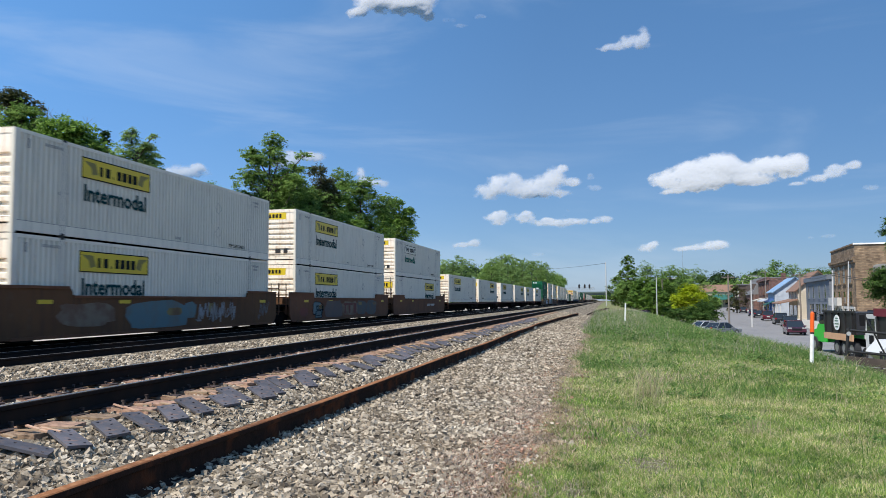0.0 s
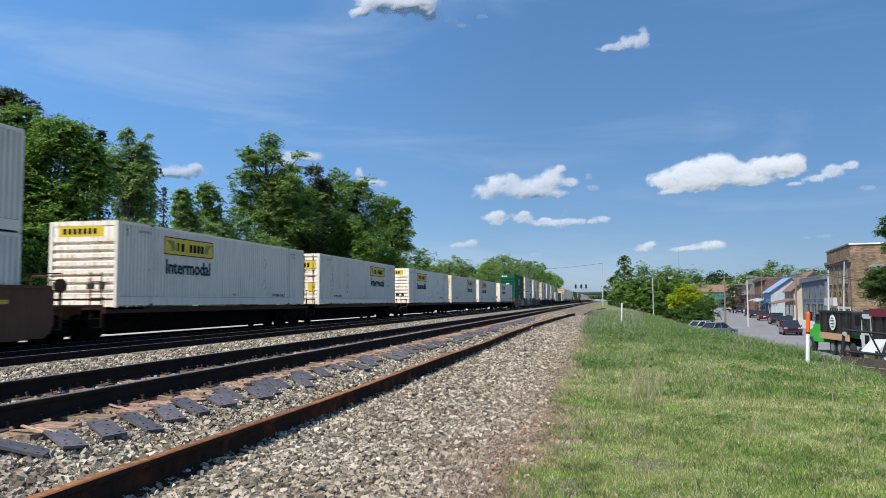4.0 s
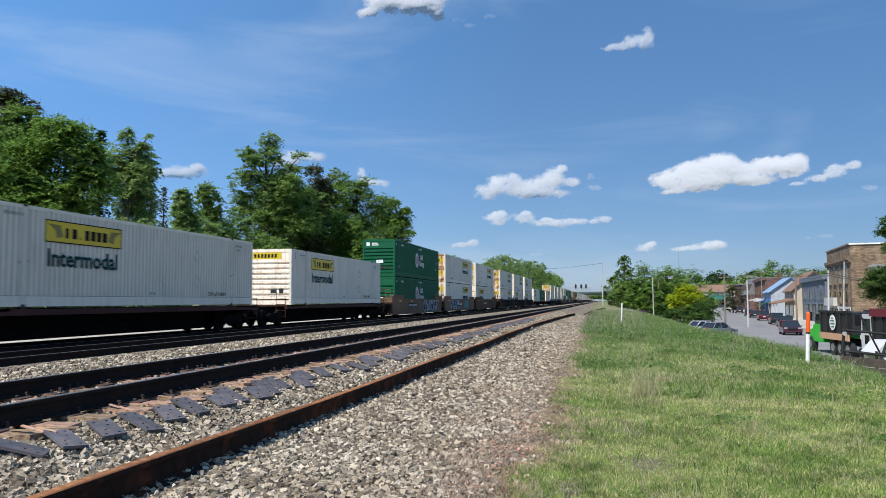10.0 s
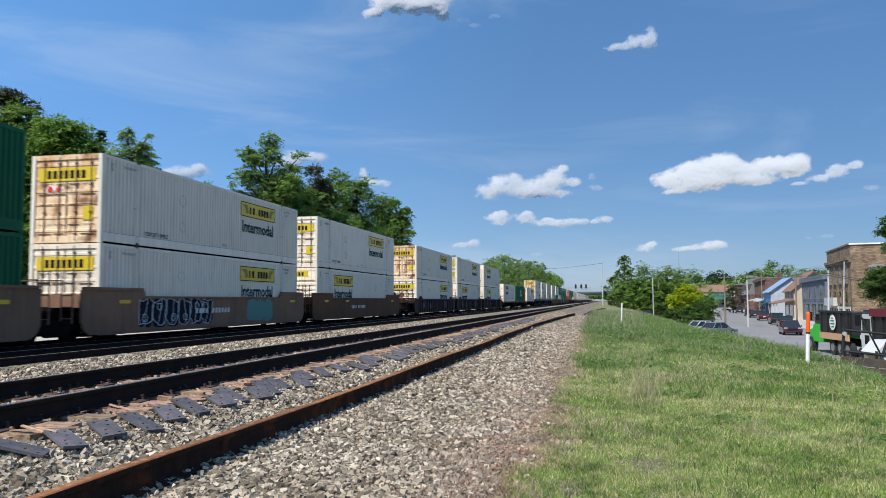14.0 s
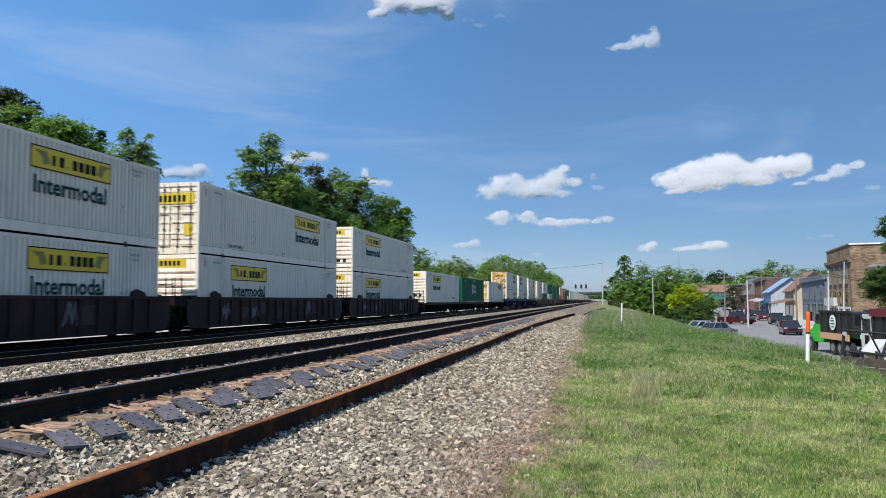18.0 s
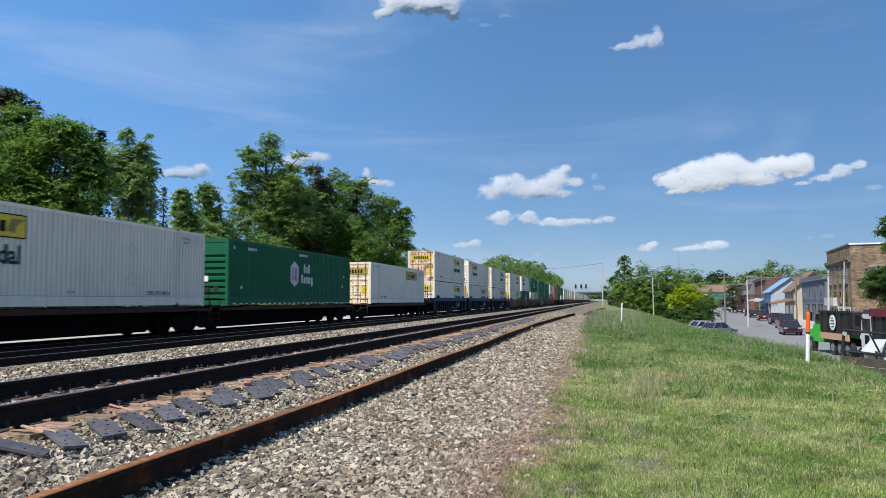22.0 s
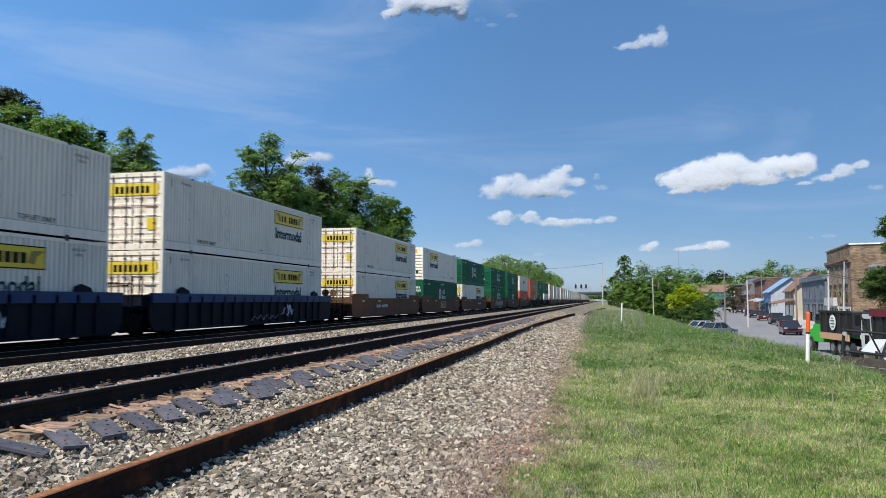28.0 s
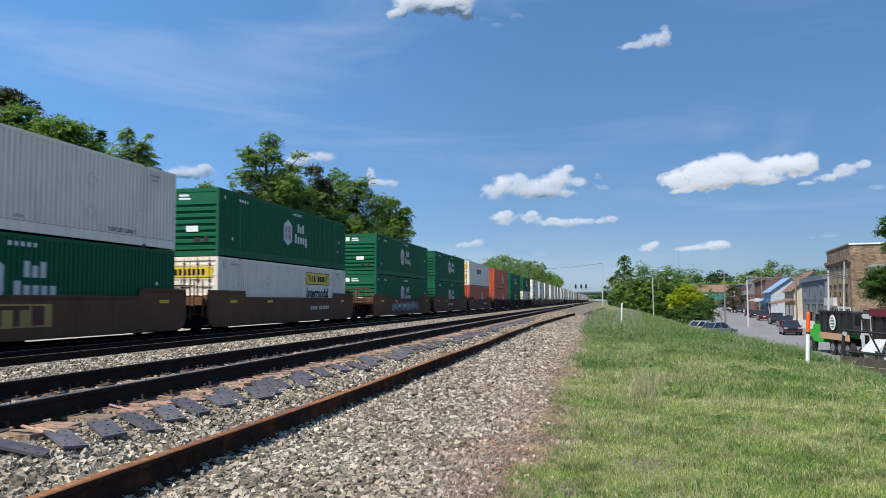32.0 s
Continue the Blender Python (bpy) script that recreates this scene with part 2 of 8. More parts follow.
quads = np.stack([idx[:-1, :-1], idx[1:, :-1], idx[1:, 1:], idx[:-1, 1:]], -1).reshape(-1, 4)
ground = new("ground", sheet("ground", np.stack([gx, gy, gz], -1).reshape(-1, 3), quads, M_EARTH, True))
tagged(ground, "uneven grassy railway bank sloping down to the street", "ground", kind="structure")


def stone_material(name, dark, light, warm, cell):
    """Broken stone: every stone of the texture, or every loose one, has its own grey."""
    m = material(name, light, 0.9, shine=0.15)
    nt = m.node_tree
    bsdf = nt.nodes["Principled BSDF"]
    ramp = nt.nodes.new("ShaderNodeValToRGB")
    ramp.color_ramp.elements[0].color, ramp.color_ramp.elements[1].color = (*dark, 1), (*light, 1)
    e = ramp.color_ramp.elements.new(0.55)
    e.color = (*warm, 1)
    coords = nt.nodes.new("ShaderNodeTexCoord")
    if cell:
        v = nt.nodes.new("ShaderNodeTexVoronoi")
        v.inputs["Scale"].default_value = cell
        nt.links.new(coords.outputs["Object"], v.inputs["Vector"])
        sep = nt.nodes.new("ShaderNodeSeparateColor")
        nt.links.new(v.outputs["Color"], sep.inputs[0])
        nt.links.new(sep.outputs[0], ramp.inputs[0])
        b = nt.nodes.new("ShaderNodeBump")
        b.inputs["Strength"].default_value, b.inputs["Distance"].default_value, b.invert = 1.0, 0.04, True
        nt.links.new(v.outputs["Distance"], b.inputs["Height"])
        nt.links.new(b.outputs[0], bsdf.inputs["Normal"])
    else:
        geo = nt.nodes.new("ShaderNodeNewGeometry")
        nt.links.new(geo.outputs["Random Per Island"], ramp.inputs[0])
        pit = nt.nodes.new("ShaderNodeTexNoise")
        pit.inputs["Scale"].default_value, pit.inputs["Detail"].default_value = 55, 5
        nt.links.new(coords.outputs["Object"], pit.inputs["Vector"])
        b = nt.nodes.new("ShaderNodeBump")
        b.inputs["Strength"].default_value, b.inputs["Distance"].default_value = 0.9, 0.012
        nt.links.new(pit.outputs["Fac"], b.inputs["Height"])
        nt.links.new(b.outputs[0], bsdf.inputs["Normal"])
    grime = nt.nodes.new("ShaderNodeTexNoise")
    grime.inputs["Scale"].default_value = 0.9
    nt.links.new(coords.outputs["Object"], grime.inputs["Vector"])
    mx = nt.nodes.new("ShaderNodeMix")
    mx.data_type, mx.blend_type = "RGBA", "MULTIPLY"
    mx.inputs["Factor"].default_value = 0.5
    tone = nt.nodes.new("ShaderNodeValToRGB")
    tone.color_ramp.elements[0].position, tone.color_ramp.elements[1].position = 0.35, 0.65
    tone.color_ramp.elements[0].color, tone.color_ramp.elements[1].color = (0.62, 0.55, 0.48, 1), (1, 1, 1, 1)
    nt.links.new(grime.outputs["Fac"], tone.inputs[0])
    nt.links.new(ramp.outputs[0], mx.inputs["A"])
    nt.links.new(tone.outputs[0], mx.inputs["B"])
    nt.links.new(mx.outputs["Result"], bsdf.inputs["Base Color"])
    return m


# shade in the gaps between stones is put into the bed's darker colour
M_BALLAST = stone_material("ballast_bed", (0.06, 0.049, 0.035), (0.42, 0.355, 0.265), (0.22, 0.184, 0.135), 19)
M_STONE = stone_material("ballast_stone", (0.10, 0.082, 0.062), (0.62, 0.535, 0.415), (0.305, 0.256, 0.19), 0)

# the ballast bed: finely cut sheet on the ground with a ragged edge towards the grass
bx = np.unique(np.concatenate([np.arange(-26, -8, 0.4), np.arange(-8.4, -0.7, 0.15), [-0.75]]))
by = np.unique(np.concatenate([np.arange(-8, 30, 0.25), np.arange(30, 90, 1.0), np.arange(90, 300, 6.0), np.arange(300, 1600, 50.0)]))
gx, gy = np.meshgrid(bx, by, indexing="ij")
wob = 0.35 * np.sin(gy * 0.8) + 0.2 * np.sin(gy * 2.3 + 1) + 0.14 * np.sin(gy * 5.1)
px_ = np.where(gx > -2.4, gx + wob * (gx + 2.4) / 1.65 * 0.6 - np.clip(gy - 20, 0, 200) * 0.008 * (gx + 2.4) / 1.65, gx)
gz = ballast_z(gx) + 0.012 * np.sin(gx * 9 + gy * 3) * np.sin(gy * 7) + np.where(gx < -0.8, 0.012, -0.05)
idx = np.arange(gx.size).reshape(gx.shape)
quads = np.stack([idx[:-1, :-1], idx[1:, :-1], idx[1:, 1:], idx[:-1, 1:]], -1).reshape(-1, 4)
bed = new("track_bed", sheet("track_bed", np.stack([px_, gy, gz], -1).reshape(-1, 3), quads, M_BALLAST, True))
tagged(bed, "grey crushed stone ballast bed of the railway line", "ballast", kind="structure")

# ground beyond the train: the sun on it is put into its pale colour
strip_x = (-25.8, -20.0)
strip = new("service_road", sheet("service_road", np.array([(x, y, 0.24 if x > -22 else 0.2) for y in (-60, 60, 200, 700, 1600) for x in strip_x]), np.array([(2 * i, 2 * i + 1, 2 * i + 3, 2 * i + 2) for i in range(4)]),
                                  stone_material("sunlit_pale_grit", (0.42, 0.40, 0.36), (0.66, 0.64, 0.58), (0.55, 0.52, 0.47), 22)))
tagged(strip, "pale strip of sunlit ground behind the train", "road", kind="structure")

# loose stones, angular lumps squeezed at random, thickest where the camera stands
IV = np.array([(x, y, z) for z in (-0.8, 0.8) for x, y in ((-0.8, -0.7), (0.7, -0.85), (0.85, 0.75), (-0.7, 0.8))])
IF = np.array([(0, 2, 1), (0, 3, 2), (0, 1, 5), (0, 5, 4), (1, 2, 6), (1, 6, 5), (2, 3, 7), (2, 7, 6), (3, 0, 4), (3, 4, 7), (4, 5, 6), (4, 6, 7)])
gen = np.random.default_rng(3)


def scatter(n, x0, x1, y0, y1, size, power=1.0):
    u = gen.random(n) ** power
    y = y0 + (y1 - y0) * u
    x = x0 + (x1 - x0) * gen.random(n)
    r = size[0] + (size[1] - size[0]) * gen.random(n) ** 1.8
    return x, y, r


def turned(n):
    q = gen.normal(size=(n, 4))
    q /= np.linalg.norm(q, axis=1, keepdims=True)
    w, x, y, z = q.T
    return np.stack([1 - 2 * (y * y + z * z), 2 * (x * y - z * w), 2 * (x * z + y * w), 2 * (x * y + z * w), 1 - 2 * (x * x + z * z), 2 * (y * z - x * w),
                     2 * (x * z - y * w), 2 * (y * z + x * w), 1 - 2 * (x * x + y * y)], 1).reshape(n, 3, 3)


def stones(name, label, fields, mat, level):
    X, Y, R = (np.concatenate(c) for c in zip(*fields))
    n = len(X)
    shape = IV[None] * gen.uniform(0.72, 1.2, (n, 8, 1)) + gen.normal(0, 0.16, (n, 8, 3))
    shape = shape * gen.uniform(0.58, 1.25, (n, 1, 3))
    pts = np.einsum("nij,nkj->nki", turned(n), shape) * R[:, None, None]
    pts[:, :, 2] *= 0.85
    Z = level(X) + R * gen.uniform(0.1, 0.75, n)
    pts += np.stack([X, Y, Z], 1)[:, None]
    faces = IF[None] + (np.arange(n) * 8)[:, None, None]
    ob = new(name, sheet(name, pts.reshape(-1, 3), faces.reshape(-1, 3), mat))
    return tagged(ob, label, "ballast stones", kind="stuff")


stones("ballast_stones", "loose grey and tan crushed ballast stones between rail and grass",
       [scatter(28000, -4.5, -1.05, 3.6, 11, (0.010, 0.034)), scatter(18000, -4.5, -1.0, 11, 20, (0.012, 0.037)), scatter(10000, -4.5, -1.15, 20, 42, (0.022, 0.048)), scatter(4500, -4.5, -1.6, 42, 80, (0.028, 0.055)),
        scatter(500, -1.4, -0.6, 4, 16, (0.012, 0.035)), scatter(2600, -4.6, -3.6, 4, 14, (0.013, 0.037))], M_STONE, ballast_z)
stones("ballast_stones", "loose grey and tan crushed ballast stones between the tracks",
       [scatter(12000, -11.7, -7.4, 8, 26, (0.022, 0.048)), scatter(7000, -11.7, -7.4, 26, 60, (0.026, 0.052)), scatter(4000, -6.6, -5.25, 4, 30, (0.018, 0.042)), scatter(1600, -5.1, -4.5, 4, 25, (0.014, 0.034))],
       M_STONE, ballast_z)


def brim(n, y0, y1, size):
    """Stones on the wavering outer edge of the bed."""
    y = y0 + (y1 - y0) * gen.random(n)
    u = gen.uniform(-1.7, -0.78, n)
    w_ = 0.35 * np.sin(y * 0.8) + 0.2 * np.sin(y * 2.3 + 1) + 0.14 * np.sin(y * 5.1)
    x = u + w_ * (u + 2.4) / 1.65 * 0.6 - np.clip(y - 20, 0, 200) * 0.008 * (u + 2.4) / 1.65
    return x, y, size[0] + (size[1] - size[0]) * gen.random(n) ** 1.8


stones("ballast_stones", "smaller grey ballast stones thinning out towards the grass", [brim(5500, 3.6, 16, (0.011, 0.034)), brim(3000, 16, 40, (0.016, 0.038))], M_STONE, lambda x: np.maximum(ballast_z(x), 0.0) + 0.012)
# ---- the train: containers, articulated well cars and flat cars ----
TRACK_X, RAIL_Z = -17.015, 0.375
LONG, HIGH, HALF = 16.15, 2.896, 1.295
movers = []      # (thing, place along the train, height)


def ran(t):
    """Metres that the train has run after t seconds."""
    u = t / 32
    return 432.954 * u + 5.751 * u ** 2 + 8.068 * u ** 3 - 3.127 * u ** 4


M_GOLD = material("faded_gold_board_film", (0.36, 0.26, 0.03), 0.5, spots=((1.5, 0.45, 0.8, (0.28, 0.2, 0.05), 0.5),))
M_DIMPRINT = material("weathered_white_print", (0.5, 0.52, 0.5), 0.6, spots=((3, 0.5, 0.75, (0.3, 0.34, 0.3), 0.5),))
M_GREYPRINT = material("grey_stencil_print", (0.16, 0.16, 0.165), 0.6)
M_REDSIGN = material("red_placard_film", (0.6, 0.02, 0.02), 0.5)
M_GREYMARK = material("pale_grey_print", (0.6, 0.58, 0.56), 0.6)


def side_wall_mesh(sign, mat):
    bm = bmesh.new()
    y0, y1, z0, z1 = 0.13, LONG - 0.13, 0.36, HIGH - 0.1
    n = 76
    pitch = (y1 - y0) / n
    line = []
    for i in range(n):
        y = y0 + i * pitch
        for f, d in ((0.0, 0.0), (0.6, 0.0), (0.68, 0.07), (0.92, 0.07)):
            line.append((y + f * pitch, d))
    line.append((y1, 0.0))
    prev = None
    for y, d in line:
        x = sign * (HALF - 0.008 - d)
        v = (bm.verts.new((x, y, z0)), bm.verts.new((x, y, z1)))
        if prev:
            bm.faces.new((prev[0], v[0], v[1], prev[1]))
        prev = v
    me = bpy.data.meshes.new("side_wall")
    bm.normal_update()
    if (bm.faces[:][0].normal.x > 0) != (sign > 0):
        bmesh.ops.reverse_faces(bm, faces=bm.faces[:])
    bm.to_mesh(me)
    bm.free()
    me.materials.append(mat)
    return me


def ribbed_end(mat):
    bm = bmesh.new()
    prof = [(0.03, 0.3)]
    z = 0.42
    prof += [(0.03, 0.42)]
    for i in range(7):
        prof += [(0.02, z + 0.02), (0.09, z + 0.05), (0.09, z + 0.14), (0.02, z + 0.17)]
        z += 0.27
    prof += [(0.03, HIGH - 0.1), (0.12, HIGH - 0.1), (0.12, 0.3)]
    prism(bm, prof, -HALF + 0.12, HALF - 0.12, "x")
    return meshed("end_wall", bm, mat)


def door_mesh(mat, x0, x1):
    bm = bmesh.new()
    line = [(0.05, 0.24)]
    for z in np.linspace(0.42, HIGH - 0.34, 6):
        line += [(0.05, z - 0.05), (0.03, z - 0.035), (0.03, z + 0.035), (0.05, z + 0.05)]
    prism(bm, line + [(0.05, HIGH - 0.16), (0.1, HIGH - 0.16), (0.1, 0.24)], x0, x1)
    return meshed("door", bm, mat)


def yellow_sign(parent, y0, y1, z0, z1, x, film):
    """The haulier's yellow name board, with plain blocks for its name and scrolls at its ends."""
    sign = boxes("name_board", film, parent, (x, x + 0.006, y0, y1, z0, z1), label="white board with black block marks" if film is M_WHITE else "yellow board with black block marks")
    h, w = z1 - z0, y1 - y0
    t = 0.035
    boxes("board_border", M_BLACKPRINT, sign, (x + 0.006, x + 0.009, y0, y1, z0, z0 + t), (x + 0.006, x + 0.009, y0, y1, z1 - t, z1),
          (x + 0.006, x + 0.009, y0, y0 + t, z0 + t, z1 - t), (x + 0.006, x + 0.009, y1 - t, y1, z0 + t, z1 - t))
    bm = bmesh.new()
    a, b = y0 + 0.24 * w, y0 + 0.80 * w
    step = (b - a) / 7
    for i, (f, g) in enumerate(((0.0, 0.5), (0.05, 0.8), (0.3, 0.45), (0.08, 0.8), (0.06, 0.84), (0.08, 0.84), (0.06, 0.84))):
        box(bm, x + 0.006, x + 0.010, a + i * step + f * step, a + i * step + g * step, z0 + 0.24 * h, z0 + (0.36 if i == 2 else 0.7) * h)
    part("block_mark", bm, M_BLACKPRINT, sign)
    for c, s in ((y0 + 0.12 * w, 1), (y0 + 0.90 * w, -1)):
        bm = bmesh.new()
        prism(bm, [(c - 0.09 * w * s, z0 + 0.82 * h), (c + 0.06 * w * s, z0 + 0.8 * h), (c + 0.10 * w * s, z0 + 0.3 * h), (c + 0.02 * w * s, z0 + 0.2 * h), (c + 0.0 * w, z0 + 0.55 * h)], x + 0.0055, x + 0.0075)
        part("scroll_mark", bm, M_GREYPRINT if film is M_WHITE else M_OLIVE, sign)


WORD = lettering("Intermodal", 0.72, 0.004, M_TEAL, 3.3, 0.022)
WORD.transform(Matrix.Rotation(radians(90), 4, "Z"))
WORDPALE = WORD.copy()
WORDPALE.materials.clear()
WORDPALE.materials.append(M_TEALPALE)
TOPLIFT = lettering("TOP LIFT ONLY", 0.2, 0.003, M_BLACKPRINT, 1.5)
TOPLIFT.transform(Matrix.Rotation(radians(90), 4, "Z"))


def container(kind, end, simple=False):
    """kind: white, green, red or plain; end: ribs, doors or rusty; its near end at y = 0."""
    board = kind
    kind = "white" if kind in ("pale", "gold") else kind
    paint = {"white": M_WHITE, "plain": M_WHITE, "green": M_GREEN, "red": M_RED}[kind]
    face = {"white": M_CREAM_END if board == "gold" else M_RUSTY_END if end == "rusty" else M_RIB_END if end == "ribs" else M_WHITE_END, "plain": M_WHITE_END, "green": M_GREEN, "red": M_RED}[kind]
    words = {"white": "white", "plain": "plain white", "green": "dark green", "red": "orange-red"}[kind]
    tail = {"ribs": "ribbed front wall", "doors": "barred rear doors", "rusty": "rust-streaked barred rear doors"}[end]
    c = thing("container", f"{words} corrugated steel freight container with {tail}", "container", "containers on the train")
    part("side_wall", side_wall_mesh(1, paint), paint, c)
    part("side_wall", side_wall_mesh(-1, paint), paint, c)
    bm = bmesh.new()
    for i in range(40):
        y = 0.12 + i * (LONG - 0.24) / 40
        box(bm, -HALF + 0.06, HALF - 0.06, y, y + (LONG - 0.24) / 40 * 0.7, HIGH - 0.075, HIGH - 0.028)
    box(bm, -HALF + 0.06, HALF - 0.06, 0.1, LONG - 0.1, HIGH - 0.1, HIGH - 0.055)
    part("roof", bm, paint, c)
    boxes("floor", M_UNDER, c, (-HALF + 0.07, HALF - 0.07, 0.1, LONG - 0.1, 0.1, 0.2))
    for s in (-1, 1):
        x0, x1 = sorted((s * HALF, s * (HALF - 0.07)))
        boxes("bottom_rail", paint, c, (x0, x1, 0.13, LONG - 0.13, 0.06, 0.36))
        boxes("top_rail", paint, c, (x0, x1, 0.13, LONG - 0.13, HIGH - 0.1, HIGH))
        for y in (0, LONG - 0.13):
            boxes("corner_post", M_WHITE if kind in ("white", "plain") else face, c, (*sorted((s * HALF, s * (HALF - 0.13))), y, y + 0.13, 0.0, HIGH))
        if not simple:
            for y in (1.98, LONG - 1.98):
                boxes("lifting_post", paint, c, (*sorted((s * (HALF + 0.003), s * (HALF - 0.05))), y - 0.07, y + 0.07, 0.06, HIGH - 0.02))
                boxes("corner_casting", M_STEELDARK, c, (*sorted((s * (HALF + 0.006), s * (HALF - 0.1))), y - 0.09, y + 0.09, HIGH - 0.05, HIGH + 0.012))
                boxes("corner_casting", M_STEELDARK, c, (*sorted((s * (HALF + 0.006), s * (HALF - 0.1))), y - 0.09, y + 0.09, 0.0, 0.12))
    boxes("end_header", face, c, (-HALF + 0.13, HALF - 0.13, 0.01, 0.12, HIGH - 0.16, HIGH))
    boxes("end_sill", face, c, (-HALF + 0.13, HALF - 0.13, 0.01, 0.12, 0.02, 0.24))
    part("end_wall", boxes_mesh("end_wall", paint, (-HALF + 0.13, HALF - 0.13, LONG - 0.12, LONG - 0.04, 0.03, HIGH)), paint, c)
    if end == "ribs":
        part("end_wall", ribbed_end(face), face, c)
        boxes("end_plate", M_STEELDARK, c, (0.15, 0.45, 0.012, 0.02, 0.62, 0.8))
        boxes("end_plate", M_STEELDARK, c, (0.62, 0.84, 0.012, 0.02, 0.6, 0.84))
        if kind == "white":
            boxes("end_name_board", M_YELLOW, c, (-0.95, 0.75, 0.018, 0.03, HIGH - 0.52, HIGH - 0.17), label="yellow name board with black block marks")
            boxes("block_mark", M_BLACKPRINT, c, *[(-0.78 + i * 0.19, -0.66 + i * 0.19, 0.01, 0.02, HIGH - 0.44, HIGH - 0.25) for i in range(7)])
        if kind == "green":
            boxes("end_mark", M_WPRINT, c, (-1.0, -0.72, 0.018, 0.03, HIGH - 0.5, HIGH - 0.22), (-0.55, -0.1, 0.018, 0.03, HIGH - 0.34, HIGH - 0.26), (-0.55, -0.02, 0.018, 0.03, HIGH - 0.48, HIGH - 0.4), (-0.2, 0.35, 0.018, 0.03, 1.05, 1.3))
    else:
        for x0, x1 in ((-HALF + 0.14, -0.008), (0.008, HALF - 0.14)):
            d = part("door", door_mesh(face, x0, x1), face, c)
            if not simple:
                for f in (0.3, 0.78):
                    x = x0 + f * (x1 - x0)
                    bm = bmesh.new()
                    rod(bm, (x, 0.012, 0.08), (x, 0.012, HIGH - 0.06), 0.018, seg=6)
                    for z in (0.3, 1.0, 1.9, 2.6):
                        box(bm, x - 0.05, x + 0.05, 0.0, 0.05, z - 0.03, z + 0.03)
                    part("locking_bar", bm, M_BAR if end != "rusty" else M_RUSTDARK, d)
        if kind == "green":
            bm = bmesh.new()
            prism(bm, [(-0.98, 1.9), (-0.8, 1.8), (-0.62, 1.9), (-0.62, 2.16), (-0.8, 2.26), (-0.98, 2.16)], 0.02, 0.028, "y")
            part("emblem", bm, M_WPRINT, c, "white hexagon emblem")
            boxes("emblem_block", M_REDSIGN, c, (-0.88, -0.83, 0.012, 0.02, 1.92, 2.14), (-0.77, -0.72, 0.012, 0.02, 1.92, 2.14), label="red blocks")
            bm = bmesh.new()
            for i in range(4):
                box(bm, 0.25 + i * 0.2, 0.38 + i * 0.2, 0.02, 0.028, 2.12, 2.3)
            for i in range(6):
                box(bm, 0.12 + i * 0.16, 0.23 + i * 0.16, 0.02, 0.028, 1.84, 2.02)
            for i in range(8):
                box(bm, -1.0 + i * 0.1, -0.94 + i * 0.1, 0.02, 0.028, 2.5, 2.55)
                box(bm, -0.9 + i * 0.1, -0.84 + i * 0.1, 0.02, 0.028, 1.2 - 0.12 * (i % 3), 1.25 - 0.12 * (i % 3))
            part("marking", bm, M_WPRINT, c)
        if kind in ("white", "plain"):
            boxes("end_name_board", M_GOLD if board == "gold" else M_YELLOW, c, (-1.05, 1.05, 0.022, 0.031, HIGH - 0.86, HIGH - 0.42), label="yellow name board with black block marks")
            bm = bmesh.new()
            for i in range(7):
                x = -0.72 + i * 0.21
                box(bm, x, x + 0.14, 0.016, 0.024, HIGH - 0.78, HIGH - 0.52)
            part("block_mark", bm, M_BLACKPRINT, c)
            boxes("placard", M_YELLOW, c, (0.62, 0.98, 0.022, 0.031, 0.75, 1.2))
            if not simple:
                # shadow under each rib, together with rust, added as thin dark strips
                bm = bmesh.new()
                for k, z in enumerate((0.33, 0.62, 1.28, 1.62, 1.95)):
                    for x0, x1 in ((-1.04, -0.5), (-0.46, -0.06), (0.06, 0.5), (0.54, 1.04)):
                        h = 0.012 + 0.014 * ((k * 7 + int(x0 * 10)) % 3)
                        box(bm, x0 + 0.02 * (k % 3), x1 - 0.03 * ((k + 1) % 2), 0.026, 0.033, z - h, z)
                box(bm, -0.012, 0.012, 0.02, 0.034, 0.1, HIGH - 0.1)
                part("rust_line", bm, M_RUSTDARK, c, "dark brown lines of shadow and rust along the door ribs")
    near = end == "ribs"
    ys = 2.75 if near else LONG - 2.75 - 3.7
    x = HALF + 0.001
    if kind == "white":
        yellow_sign(c, ys, ys + 3.6, HIGH - 0.97, HIGH - 0.31, x, M_WHITE if board == "pale" else M_GOLD if board == "gold" else M_YELLOW)
        if board != "gold":
            part("lettering", WORDPALE if board == "pale" else WORD, M_TEAL, c, "teal word Intermodal" if board == "pale" else "dark teal word Intermodal", at=pose(x + 0.004, ys + 0.1, HIGH - 1.66))
        if not simple:
            part("stencil", TOPLIFT, M_BLACKPRINT, c, "black stencilled words", at=pose(x + 0.003, 2.4 if not near else LONG - 4.0, 0.42))
            bm = bmesh.new()
            for y, z, w in ((1.2, HIGH - 0.32, 0.8), (LONG - 1.7, HIGH - 0.34, 0.7), (LONG - 1.55, HIGH - 0.5, 0.4), (LONG * 0.5, 0.44, 0.5)):
                for k in range(int(w / 0.13)):
                    box(bm, x, x + 0.004, y + k * 0.13, y + k * 0.13 + 0.06, z, z + 0.09)
            part("marking", bm, M_GREYPRINT, c)
            bm = bmesh.new()
            for y in (1.98, LONG - 1.98):
                for d_ in (-0.085, 0.073):
                    box(bm, x, x + 0.004, y + d_, y + d_ + 0.012, 0.08, HIGH - 0.06)
                box(bm, x, x + 0.005, y - 0.2, y - 0.16, 1.25, 1.33)
                box(bm, x, x + 0.005, y + 0.14, y + 0.17, 1.3, 1.36)
